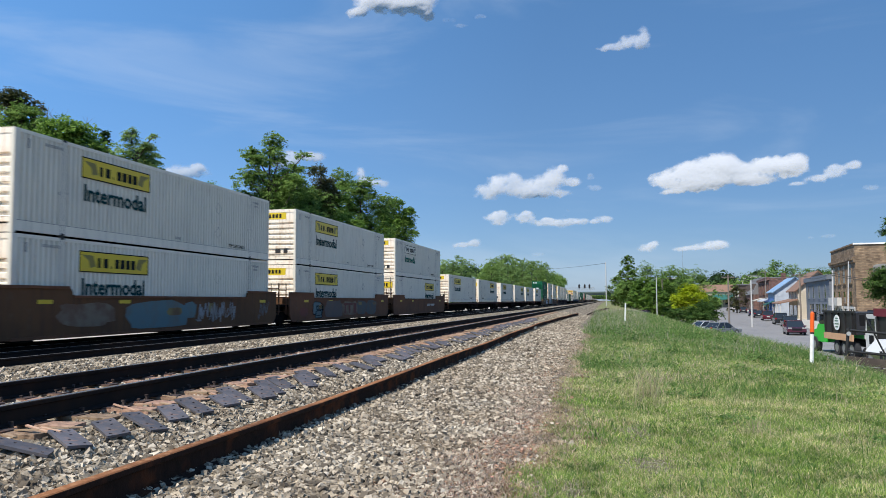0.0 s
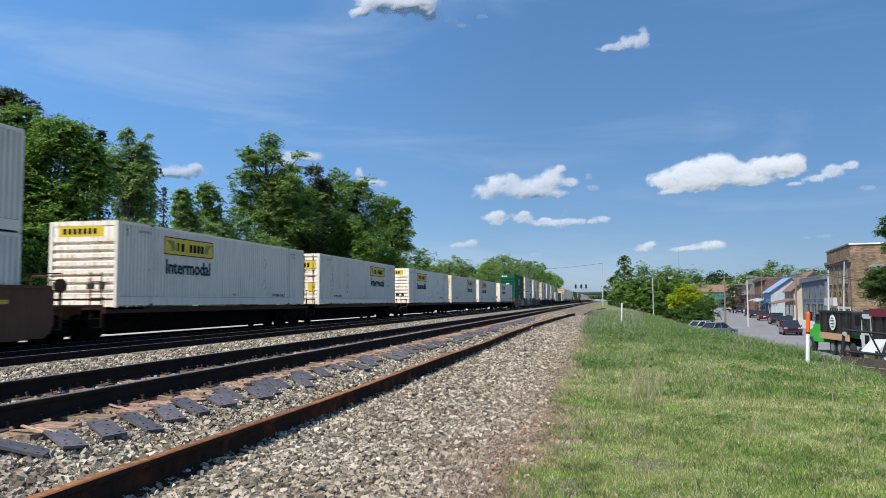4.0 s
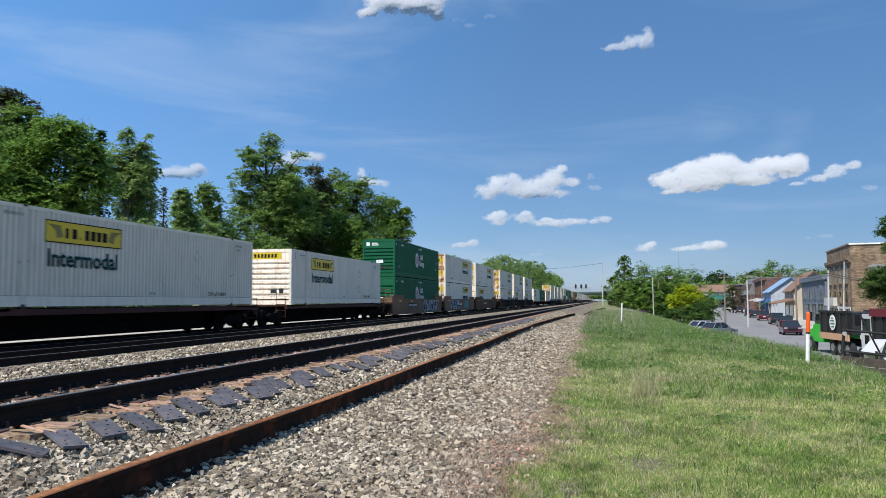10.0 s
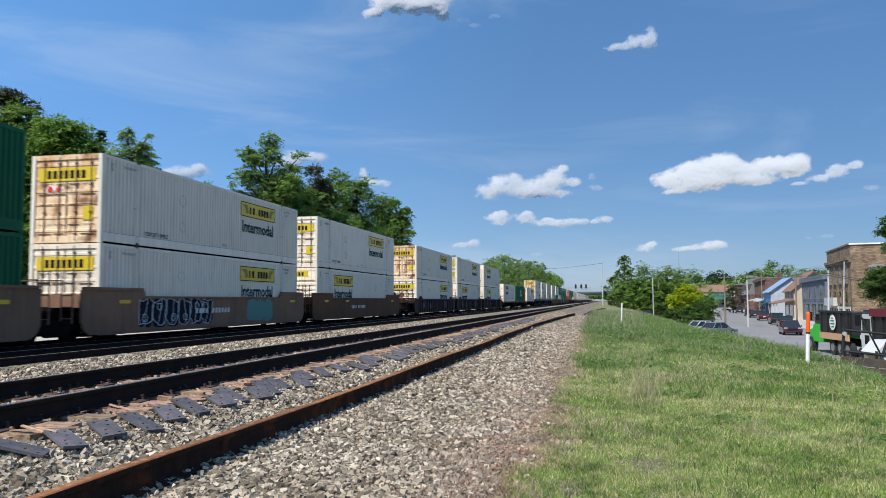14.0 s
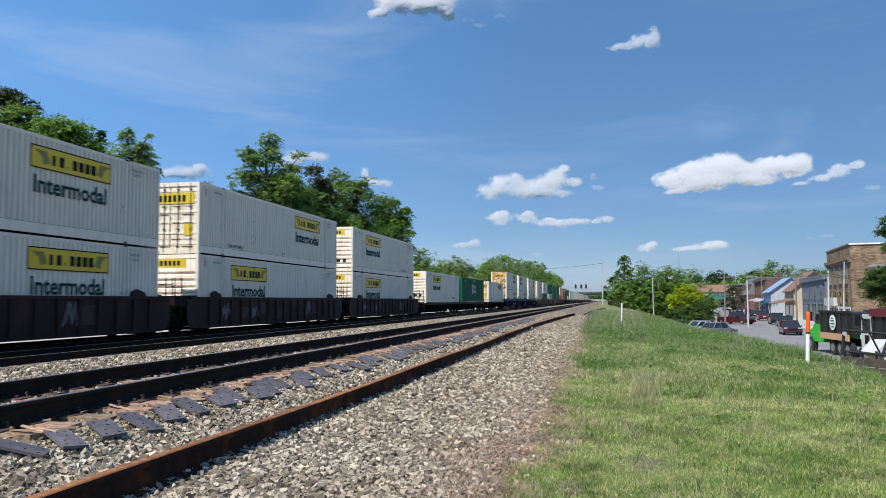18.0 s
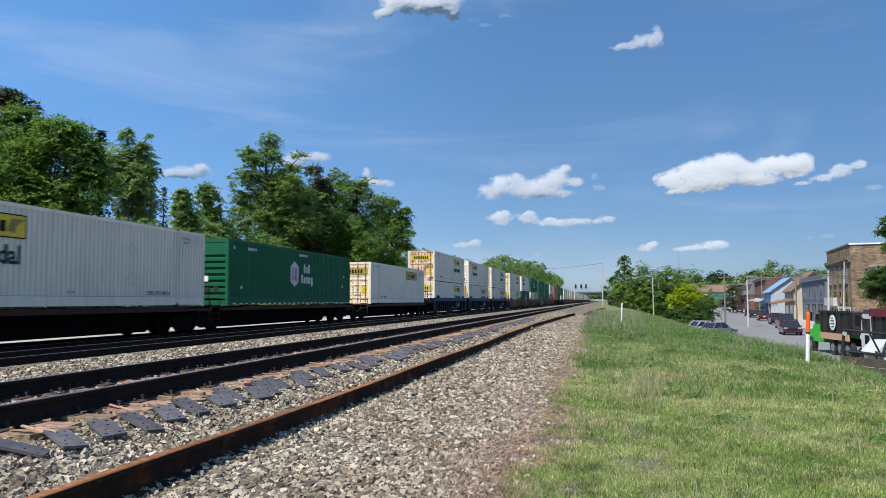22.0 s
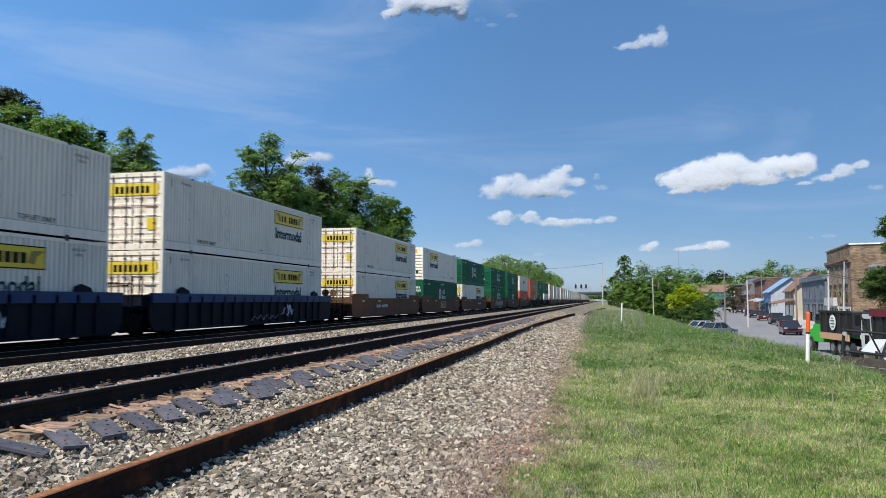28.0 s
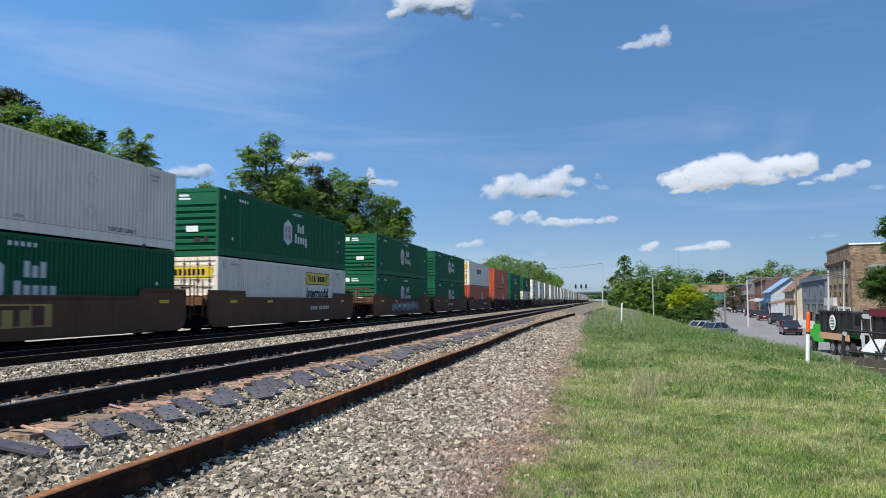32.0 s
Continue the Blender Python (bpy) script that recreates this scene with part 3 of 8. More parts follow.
            box(bm, x, x + 0.004, 0.15, LONG - 0.15, 0.352, 0.364)
            box(bm, x, x + 0.005, 0.5, 0.56, HIGH - 0.5, HIGH - 0.22)
            part("seam", bm, M_GREYPRINT, c, "thin dark seams and small tick marks")
            for zc in (0.95, 1.95):
                bm = bmesh.new()
                yc = LONG * 0.5 + (3.2 if near else -3.2)
                for q in range(4):
                    a0, a1 = math.pi / 2 * q, math.pi / 2 * (q + 1)
                    p0, p1 = (yc + 0.24 * math.cos(a0), zc + 0.24 * math.sin(a0)), (yc + 0.24 * math.cos(a1), zc + 0.24 * math.sin(a1))
                    rod(bm, (x + 0.002, *p0), (x + 0.002, *p1), 0.006, seg=4)
                part("placard_frame", bm, M_GREYPRINT, c)
    elif kind == "green":
        bm = bmesh.new()
        yc, zc = 7.25, 1.6
        prism(bm, [(yc - 0.52, zc - 0.4), (yc, zc - 0.66), (yc + 0.52, zc - 0.4), (yc + 0.52, zc + 0.4), (yc, zc + 0.66), (yc - 0.52, zc + 0.4)], x, x + 0.005)
        part("emblem", bm, M_DIMPRINT, c, "white hexagon emblem")
        boxes("emblem_block", M_PINK, c, (x + 0.005, x + 0.009, yc - 0.3, yc - 0.17, zc - 0.34, zc + 0.34), (x + 0.005, x + 0.009, yc + 0.05, yc + 0.17, zc - 0.36, zc + 0.34),
              (x + 0.005, x + 0.009, yc + 0.22, yc + 0.3, zc - 0.36, zc + 0.34), label="magenta blocks")
        bm = bmesh.new()
        for i, h in enumerate((0.46, 0.34, 0.46)):
            box(bm, x, x + 0.005, 8.5 + i * 0.32, 8.72 + i * 0.32, zc + 0.1, zc + 0.1 + h)
        for i, (lo, h) in enumerate(((0, 0.46), (0, 0.34), (0, 0.34), (0, 0.34), (-0.14, 0.48))):
            box(bm, x, x + 0.005, 8.15 + i * 0.35, 8.39 + i * 0.35, zc - 0.46 + lo, zc - 0.46 + lo + h)
        part("block_mark", bm, M_DIMPRINT, c, "white block marks")
        if not simple:
            bm = bmesh.new()
            for y, z, n in ((7.9, HIGH - 0.34, 5), (1.9, HIGH - 0.4, 4), (LONG - 1.5, 1.0, 1), (LONG - 1.2, 1.6, 1), (1.2, 0.75, 1), (0.5, HIGH - 0.42, 1)):
                for k in range(n):
                    box(bm, x, x + 0.004, y + k * 0.24, y + k * 0.24 + 0.1, z, z + 0.13)
            part("marking", bm, M_WPRINT, c)
    elif kind == "red":
        boxes("block_mark", M_WPRINT, c, (x, x + 0.005, 9.5, 10.0, 0.9, 2.2), (x, x + 0.005, 10.3, 10.8, 1.0, 1.6))
    else:
        bm = bmesh.new()
        for i in range(4):
            box(bm, x, x + 0.005, 6.0 + i * 0.85, 6.6 + i * 0.85, 1.5, 2.1)
        part("block_mark", bm, M_TEAL, c, "dark block marks")
    return c


def boxes_mesh(name, mat, *dims):
    bm = bmesh.new()
    for d in dims:
        box(bm, *d)
    return meshed(name, bm, mat)


M_RUSTDARK = material("rusted_bar_steel", (0.12, 0.06, 0.03), 0.8, spots=((5, 0.5, 0.7, (0.05, 0.03, 0.02), 0.6),))


def wheelset_mesh():
    bm = bmesh.new()
    rod(bm, (-1.0, 0, 0), (1.0, 0, 0), 0.08, seg=10)
    for s in (-1, 1):
        a, b = s * 0.70, s * 0.83
        rod(bm, (a, 0, 0), (b, 0, 0), 0.42, seg=18)
        rod(bm, (s * 0.675, 0, 0), (a, 0, 0), 0.45, seg=18)
        rod(bm, (b, 0, 0), (s * 0.845, 0, 0), 0.36, 0.2, seg=18)
        for k in range(5):
            t = k * 2 * math.pi / 5
            rod(bm, (s * 0.84, 0.25 * math.cos(t), 0.25 * math.sin(t)), (s * 0.852, 0.25 * math.cos(t), 0.25 * math.sin(t)), 0.035, seg=6)
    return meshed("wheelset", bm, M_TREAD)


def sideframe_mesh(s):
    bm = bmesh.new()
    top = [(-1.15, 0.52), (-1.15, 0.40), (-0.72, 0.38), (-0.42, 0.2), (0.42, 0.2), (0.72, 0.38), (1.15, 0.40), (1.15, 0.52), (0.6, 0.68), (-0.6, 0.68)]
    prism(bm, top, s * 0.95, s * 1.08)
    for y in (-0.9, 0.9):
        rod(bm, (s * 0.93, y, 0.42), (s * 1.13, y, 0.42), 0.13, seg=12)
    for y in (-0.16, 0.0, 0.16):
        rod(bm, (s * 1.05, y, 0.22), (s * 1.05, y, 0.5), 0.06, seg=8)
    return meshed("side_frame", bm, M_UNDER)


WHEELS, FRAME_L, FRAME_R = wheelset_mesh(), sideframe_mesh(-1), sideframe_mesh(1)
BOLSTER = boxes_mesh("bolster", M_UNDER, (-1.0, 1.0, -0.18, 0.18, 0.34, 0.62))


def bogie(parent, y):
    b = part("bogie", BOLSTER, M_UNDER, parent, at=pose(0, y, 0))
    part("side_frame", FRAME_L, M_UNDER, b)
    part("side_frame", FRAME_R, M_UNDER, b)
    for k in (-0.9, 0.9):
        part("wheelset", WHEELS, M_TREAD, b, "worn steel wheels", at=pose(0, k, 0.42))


def coupler(parent, y, d):
    boxes("coupler", M_UNDER, parent, (-0.13, 0.13, *sorted((y, y + d * 1.1)), 0.72, 0.98), (-0.2, 0.2, *sorted((y + d * 0.85, y + d * 1.25)), 0.68, 1.02))


def well_car(paint, tone, ribs, last, first, mark):
    c = thing("well_car", f"{tone} steel double-stack well car unit of the train", "railcar", "well cars of the train")
    low = 0.12 if paint is M_PURPLE else 0.0
    for s in (-1, 1):
        bm = bmesh.new()
        a, z = (-1.15 if first else -0.95), (17.35 if last else 16.8)
        foot = [(z, 0.62), (z - 0.14, 0.36), (z - 0.38, 0.22), (a + 0.38, 0.22), (a + 0.14, 0.36), (a, 0.62)]
        if ribs:
            brow = [(a, 1.42 - low), (a + 0.1, 1.5 - low), (z - 0.1, 1.5 - low), (z, 1.42 - low)]
        else:
            brow = [(a, 1.6), (a + 0.12, 1.68), (2.2, 1.68), (2.32, 1.62), (2.4, 1.42), (13.75, 1.42), (13.83, 1.62), (13.95, 1.68), (z - 0.12, 1.68), (z, 1.6)]
        prism(bm, brow + foot, s * 1.34, s * 1.42)
        part("side_sill", bm, paint, c)
        if ribs:
            boxes("top_chord", M_NAVYTOP if paint is M_NAVY else paint, c, (*sorted((s * 1.31, s * 1.49)), a + 0.1, z - 0.1, 1.22 if paint is M_NAVY else 1.34, 1.56 - low))
        else:
            boxes("top_chord", paint, c, (*sorted((s * 1.31, s * 1.47)), 2.36, 13.79, 1.38, 1.45), (*sorted((s * 1.31, s * 1.47)), a + 0.1, 2.2, 1.64, 1.72), (*sorted((s * 1.31, s * 1.47)), 13.95, z - 0.1, 1.64, 1.72))
        boxes("bottom_chord", paint, c, (*sorted((s * 1.3, s * 1.46)), -0.1, 16.25, 0.2, 0.29))
        if ribs:
            if s > 0:
                stake = boxes_mesh("stake", paint, (1.42, 1.49, -0.07, 0.07, 0.28, 1.46 - low))
                for i in range(17):
                    part("stake", stake, paint, c, at=pose(0, 0.7 + i * 0.92, 0))
            else:
                bm = bmesh.new()
                for i in range(17):
                    y = 0.7 + i * 0.92
                    box(bm, -1.49, -1.42, y - 0.07, y + 0.07, 0.28, 1.36)
                part("stakes", bm, paint, c)
            bm = bmesh.new()
            for y in (1.3, 14.85):
                prism(bm, [(y - 0.4, 1.56 - low), (y + 0.4, 1.56 - low), (y + 0.32, 1.68 - low), (y - 0.1, 1.8 - low), (y - 0.34, 1.72 - low)], *sorted((s * 1.32, s * 1.44)))
            part("guide", bm, paint, c)
    for y0, y1 in ((0.1, 0.9), (7.5, 8.6), (15.2, 16.05)):
        boxes("floor_plate", M_UNDER, c, (-1.34, 1.34, y0, y1, 0.14, 0.23))
    for y0, y1, outer in ((-0.9, -0.12, first), (16.27, 16.75, last)):
        boxes("end_bulkhead", paint, c, (-1.33, 1.33, *((y1 - 0.1, y1) if y0 < 0 else (y0, y0 + 0.1)), 0.3, 1.5))
        boxes("end_platform", M_UNDER, c, (-1.33, 1.33, y0, y1, 0.98, 1.08), (-0.5, 0.5, y0 - 0.85, y1 + 0.85, 0.6, 0.98))
    if first or last:
        for y, d in ((-1.15, -1),) * bool(first) + ((17.35, 1),) * bool(last):
            # the walkway over the outer bogie, with its steps, rails and hand brake
            y0, y1 = sorted((y, y + d * 2.3))
            boxes("walkway", paint, c, (-1.36, 1.36, y0, y1, 1.1, 1.16), (-0.6, 0.6, y0, y1, 0.7, 1.1))
            for k, yy in enumerate((y + d * 0.35, y + d * 2.2)):
                bm = bmesh.new()
                for x in (0.98, 1.38):
                    rod(bm, (x, yy, 0.42), (x, yy, 2.2 if k else 1.95), 0.024, seg=6)
                for zz in (0.45, 0.72, 1.0, 1.3, 1.6, 1.9):
                    rod(bm, (0.98, yy, zz), (1.38, yy, zz), 0.018, seg=6)
                rod(bm, (-1.2, yy, 2.1), (1.38, yy, 2.1), 0.02, seg=6)
                rod(bm, (-1.2, yy, 1.1), (-1.2, yy, 2.1), 0.02, seg=6)
                part("ladder", bm, paint, c)
            boxes("step_board", M_CARYEL if ribs else paint, c, (1.0, 1.42, *sorted((y + d * 1.5, y + d * 2.15)), 1.3, 1.36))
            bm = bmesh.new()
            rod(bm, (0.62, y + d * 1.25, 1.75), (0.62, y + d * 1.3, 1.75), 0.22, seg=16)
            rod(bm, (0.62, y + d * 1.25, 1.12), (0.62, y + d * 1.25, 1.8), 0.04, seg=6)
            part("hand_brake", bm, M_RUSTDARK, c, "rusty hand brake wheel")
    bogie(c, -2.3 if first else -1.6)
    if last:
        bogie(c, LONG + 2.3)
        coupler(c, LONG + 3.0, 1)
    if first:
        coupler(c, -3.0, -1)
    for y in ((-1.35,) if not first else ()) + ((17.15,) if not last else ()):
        bm = bmesh.new()
        for x in (1.0, 1.38):
            rod(bm, (x, y, 0.6), (x, y, 2.15), 0.024, seg=6)
        for zz in (0.75, 1.1, 1.45, 1.8):
            rod(bm, (1.0, y, zz), (1.38, y, zz), 0.018, seg=6)
        rod(bm, (-1.1, y, 1.9), (1.0, y, 1.9), 0.018, seg=6)
        rod(bm, (-1.1, y, 1.0), (-1.1, y, 1.9), 0.018, seg=6)
        part("ladder", bm, paint, c)
    x = 1.421
    if not ribs:
        if mark == "logo":
            panel = boxes("logo_panel", M_LOGOYEL, c, (x, x + 0.004, 6.9, 9.5, 0.55, 1.2), label="faded yellow panel with brown blocks")
            bm = bmesh.new()
            for y0, y1, z0, z1 in ((7.15, 8.6, 1.04, 1.15), (7.35, 7.6, 0.6, 1.04), (8.0, 8.25, 0.6, 1.04), (8.7, 9.2, 0.6, 1.15)):
                box(bm, x + 0.004, x + 0.008, y0, y1, z0, z1)
            part("block_mark", bm, M_LOGODARK, panel)
        elif mark not in ("mural", "blue"):
            plate = c
            if mark == "bold":
                plate = boxes("number_plate", M_BLACKPRINT, c, (x, x + 0.004, 3.7, 6.75, 0.72, 1.06))
            bm = bmesh.new()
            y0 = 3.82 if mark == "bold" else 4.2 if mark == "plain" and first else 10.1 if mark == "plain" and last else 5.72
            for i in range(11):
                if i != 4:
                    y = y0 + i * 0.26
                    prism(bm, [(y, 0.8), (y + 0.15, 0.8), (y + 0.2, 1.0), (y + 0.05, 1.0)], x + 0.004, x + 0.007)
            part("block_mark", bm, M_GREYMARK, plate, "pale grey block marks")
        for y in (0.9, 4.6, 15.0):
            boxes("stripe", M_CARYEL, c, (x, x + 0.004, y, y + 0.6, 1.2, 1.32))
        graffiti(c, x, mark)
    else:
        for y, w, z0, z1 in () if paint is M_NAVY else ((3.46, 0.76, 0.5, 1.0), (5.3, 0.76, 0.66, 1.2), (7.14, 0.76, 0.42, 0.9), (11.74, 0.76, 0.55, 1.15)):
            boxes("faded_panel", M_GRAF_P, c, (x, x + 0.004, y + 0.08, y + w, z0, z1))
        graffiti(c, x + 0.002, mark or "ghost")
    return c


M_GRAF_G = material("weathered_chalk_paint", (0.16, 0.15, 0.15), 0.7)
M_GRAF_O = material("olive_grey_spray", (0.17, 0.125, 0.085), 0.7, spots=((2.5, 0.4, 0.6, (0.12, 0.06, 0.035), 0.9),))
M_GRAF_Y = material("dull_yellow_spray", (0.2, 0.15, 0.05), 0.7, spots=((2.5, 0.4, 0.6, (0.13, 0.065, 0.03), 0.9),))
M_GRAF_R = material("dull_red_panel_paint", (0.13, 0.026, 0.016), 0.7, spots=((3, 0.5, 0.7, (0.06, 0.03, 0.02), 0.6),))
M_GRAF_M = material("mauve_grey_spray", (0.085, 0.066, 0.064), 0.7, spots=((2.0, 0.4, 0.65, (0.11, 0.075, 0.06), 0.8),))
M_GRAF_S = material("slate_blue_spray", (0.068, 0.072, 0.074), 0.7, spots=((2.2, 0.4, 0.65, (0.1, 0.075, 0.055), 0.8),))
M_GRAF_W = material("white_graffiti_paint", (0.5, 0.51, 0.53), 0.6)
M_LOGOYEL = material("faded_yellow_panel_paint", (0.42, 0.28, 0.06), 0.6, spots=((1.5, 0.4, 0.65, (0.3, 0.17, 0.06), 0.7),))
M_LOGODARK = material("dark_red_panel_print", (0.1, 0.022, 0.014), 0.7)
M_GRAF_K = material("black_graffiti_paint", (0.008, 0.009, 0.014), 0.7, shine=0.1)
M_GRAF_P = material("faded_patch_paint", (0.05, 0.022, 0.018), 0.7, spots=((3, 0.45, 0.7, (0.02, 0.012, 0.012), 0.8),), jitter=0.2)


def graffiti(c, x, mark):
    """Sprayed letters that nobody can read, as bent bars."""
    rng = random.Random(mark)

    def wobble(cy, cz, ry, rz, n=14, rough=0.22):
        out = []
        for k in range(n):
            f = 2 * math.pi * k / n
            q = 1 + rng.uniform(-rough, rough)
            out.append((cy + ry * q * math.copysign(abs(math.cos(f)) ** 0.6, math.cos(f)), min(1.4, max(0.34, cz + rz * q * math.copysign(abs(math.sin(f)) ** 0.6, math.sin(f))))))
        return out

    def stroke(bm, pts, r, shut=False):
        for q0, q1 in zip(pts, pts[1:] + (pts[:1] if shut else [])):
            rod(bm, (x + 0.006, *q0), (x + 0.006, *q1), r, seg=4)

    spans = {"zigzag": ((10.4, 1.3, None, M_GRAF_W, None),), "bold": ((9.2, 5.3, M_GRAF_K, M_GRAF_W, M_GRAF_B),), "tags": ((2.0, 5.0, M_GRAF_K, M_GRAF_W, None), (10.2, 2.6, M_GRAF_T, None, None)),
             "scrawl": ((3.4, 8.5, None, M_GRAF_L, None),), "ghost": ((1.5, 0.7, None, M_GRAF_G, None), (4.4, 0.7, None, M_GRAF_G, None), (10.9, 0.75, None, M_GRAF_G, None)), "blue": ((9.4, 3.3, None, M_GRAF_L, None), (14.8, 1.0, None, M_GRAF_G, None))}.get(mark, ())
    if mark == "zigzag":
        bm = bmesh.new()
        pts = [(6.9 + i * 0.32, 0.42 + (0.2 if i % 2 else 0.0) + rng.uniform(-0.04, 0.04)) for i in range(10)]
        for p, q in zip(pts, pts[1:]):
            rod(bm, (x + 0.07, *p), (x + 0.07, *q), 0.014, seg=4)
        part("sprayed_outline", bm, M_GRAF_L, c)
    # weathered sprayed patches: place, height of the middle, half width, half height, paint
    for k, (y, z, ry, rz, mat) in enumerate({"blue": ((7.0, 0.78, 1.9, 0.5, M_GRAF_B), (9.0, 0.95, 0.42, 0.3, M_GRAF_B), (7.9, 0.9, 0.5, 0.14, M_GRAF_Y), (10.6, 1.0, 0.22, 0.2, M_GRAF_Y), (3.0, 0.85, 1.3, 0.36, M_GRAF_O)),
                                             "mural": ((0.9, 0.7, 0.6, 0.22, M_GRAF_R), (2.8, 0.86, 0.72, 0.34, M_GRAF_B), (3.0, 0.5, 0.5, 0.24, M_GRAF_B), (3.4, 0.95, 0.4, 0.12, M_GRAF_Y), (5.45, 0.82, 1.5, 0.5, M_GRAF_M), (8.3, 0.82, 1.45, 0.44, M_GRAF_O),
                                                       (10.6, 0.82, 0.95, 0.46, M_GRAF_S), (12.7, 0.84, 1.15, 0.46, M_GRAF_S), (10.3, 1.1, 0.4, 0.1, M_GRAF_Y), (13.4, 1.1, 0.35, 0.08, M_GRAF_Y))}.get(mark, ())):
        bm = bmesh.new()
        prism(bm, wobble(y, z, ry, rz, 18, 0.12), x, x + 0.002 + 0.0006 * k)
        part("sprayed_patch", bm, mat, c)
    if mark == "mural":
        bm = bmesh.new()
        stroke(bm, wobble(2.85, 0.86, 0.74, 0.36, 16, 0.1), 0.02, True)
        stroke(bm, wobble(3.0, 0.52, 0.5, 0.22, 12, 0.12), 0.02, True)
        for i in range(5):
            stroke(bm, wobble(2.75 + i * 0.22, 0.9, 0.1, 0.12, 8, 0.3), 0.014, True)
        part("sprayed_outline", bm, M_GRAF_K, c)
        boxes("block_mark", M_GRAF_R, c, (x, x + 0.012, 7.1, 8.8, 1.02, 1.14), (x, x + 0.012, 7.3, 7.52, 0.5, 1.02), (x, x + 0.012, 8.1, 8.32, 0.5, 1.02), (x, x + 0.012, 8.95, 9.5, 0.5, 1.14), label="faded dark red block marks")
    for y, w, fill, line, halo in spans:
        n = max(1, int(w / 0.75))
        if halo:
            bm = bmesh.new()
            prism(bm, wobble(y + w * 0.5, 0.72, w * 0.56, 0.42, 22, 0.1), x, x + 0.003)
            part("sprayed_patch", bm, halo, c)
        if fill:
            bm = bmesh.new()
            for i in range(n):
                prism(bm, wobble(y + (i + 0.5) * w / n, 0.88, w / n * 0.56, 0.52, 14, 0.14), x, x + 0.004 + 0.0004 * i)
            part("sprayed_letters", bm, fill, c)
        if line:
            bm = bmesh.new()
            for i in range(n):
                cy, half = y + (i + 0.5) * w / n, w / n * 0.5
                if fill:
                    stroke(bm, wobble(cy, 0.88, half * 0.98, 0.47, 13, 0.2), 0.017, True)
                    stroke(bm, wobble(cy + rng.uniform(-0.1, 0.1), 0.88 + rng.choice((-0.2, 0.2)), half * 0.34, 0.13, 8, 0.25), 0.014, True)
                    lean = rng.uniform(-0.3, 0.3)
                    stroke(bm, [(cy - lean * half, 0.4), (cy + rng.uniform(-0.1, 0.1), 0.8), (cy + lean * half, 1.34)], 0.014)
                else:
                    for k in range(2):
                        p = [(cy + half * rng.uniform(-1.2, -0.5), 0.5 + rng.uniform(0, 0.2))]
                        for q in range(6):
                            p.append((p[-1][0] + half * rng.uniform(0.1, 0.55), min(1.32, max(0.4, 0.85 + rng.uniform(0.1, 0.42) * (1 if q % 2 else -1)))))
                        stroke(bm, p, rng.uniform(0.014, 0.028))
            part("sprayed_outline", bm, line, c)


def flat_car(tone_seed):
    c = thing("flat_car", "dark grimy steel spine flat car of the train", "railcar", "flat cars of the train")
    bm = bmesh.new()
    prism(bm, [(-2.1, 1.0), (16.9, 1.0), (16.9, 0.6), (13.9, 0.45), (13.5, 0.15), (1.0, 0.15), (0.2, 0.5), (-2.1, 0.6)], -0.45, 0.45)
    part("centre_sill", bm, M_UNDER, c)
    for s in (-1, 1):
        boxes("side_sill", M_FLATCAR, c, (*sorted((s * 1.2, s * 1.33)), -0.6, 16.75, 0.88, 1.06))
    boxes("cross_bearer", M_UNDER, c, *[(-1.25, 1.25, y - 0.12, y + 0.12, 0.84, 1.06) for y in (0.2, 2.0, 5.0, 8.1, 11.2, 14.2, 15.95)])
    for y in (0.5, LONG - 0.5):
        boxes("deck", M_FLATCAR, c, (-1.33, 1.33, y - 1.0, y + 1.0, 1.0, 1.064))
    for y in (-1.3, LONG - 1.15):
        bogie(c, y)
    for y, d in ((-0.6, -1), (16.75, 1)):
        coupler(c, y - 1.0 if d < 0 else y, d)
        bm = bmesh.new()
        for x in (0.75, 1.25):
            rod(bm, (x, y, 0.45), (x, y, 1.9 if x < 1 else 1.4), 0.02, seg=6)
        for z in (0.5, 0.8, 1.1, 1.38):
            rod(bm, (0.75, y, z), (1.25, y, z), 0.016, seg=6)
        part("grab_rail", bm, M_FLATCAR, c)
    return c


# place along the train of each unit's near end, car, first/last of its set, lower and upper load
W, D, Y_, G, R_, N, P_, O_, E_ = "white ribs", "white doors", "white rusty", "green ribs", "red doors", "plain doors", "pale ribs", "gold rusty", "green doors"
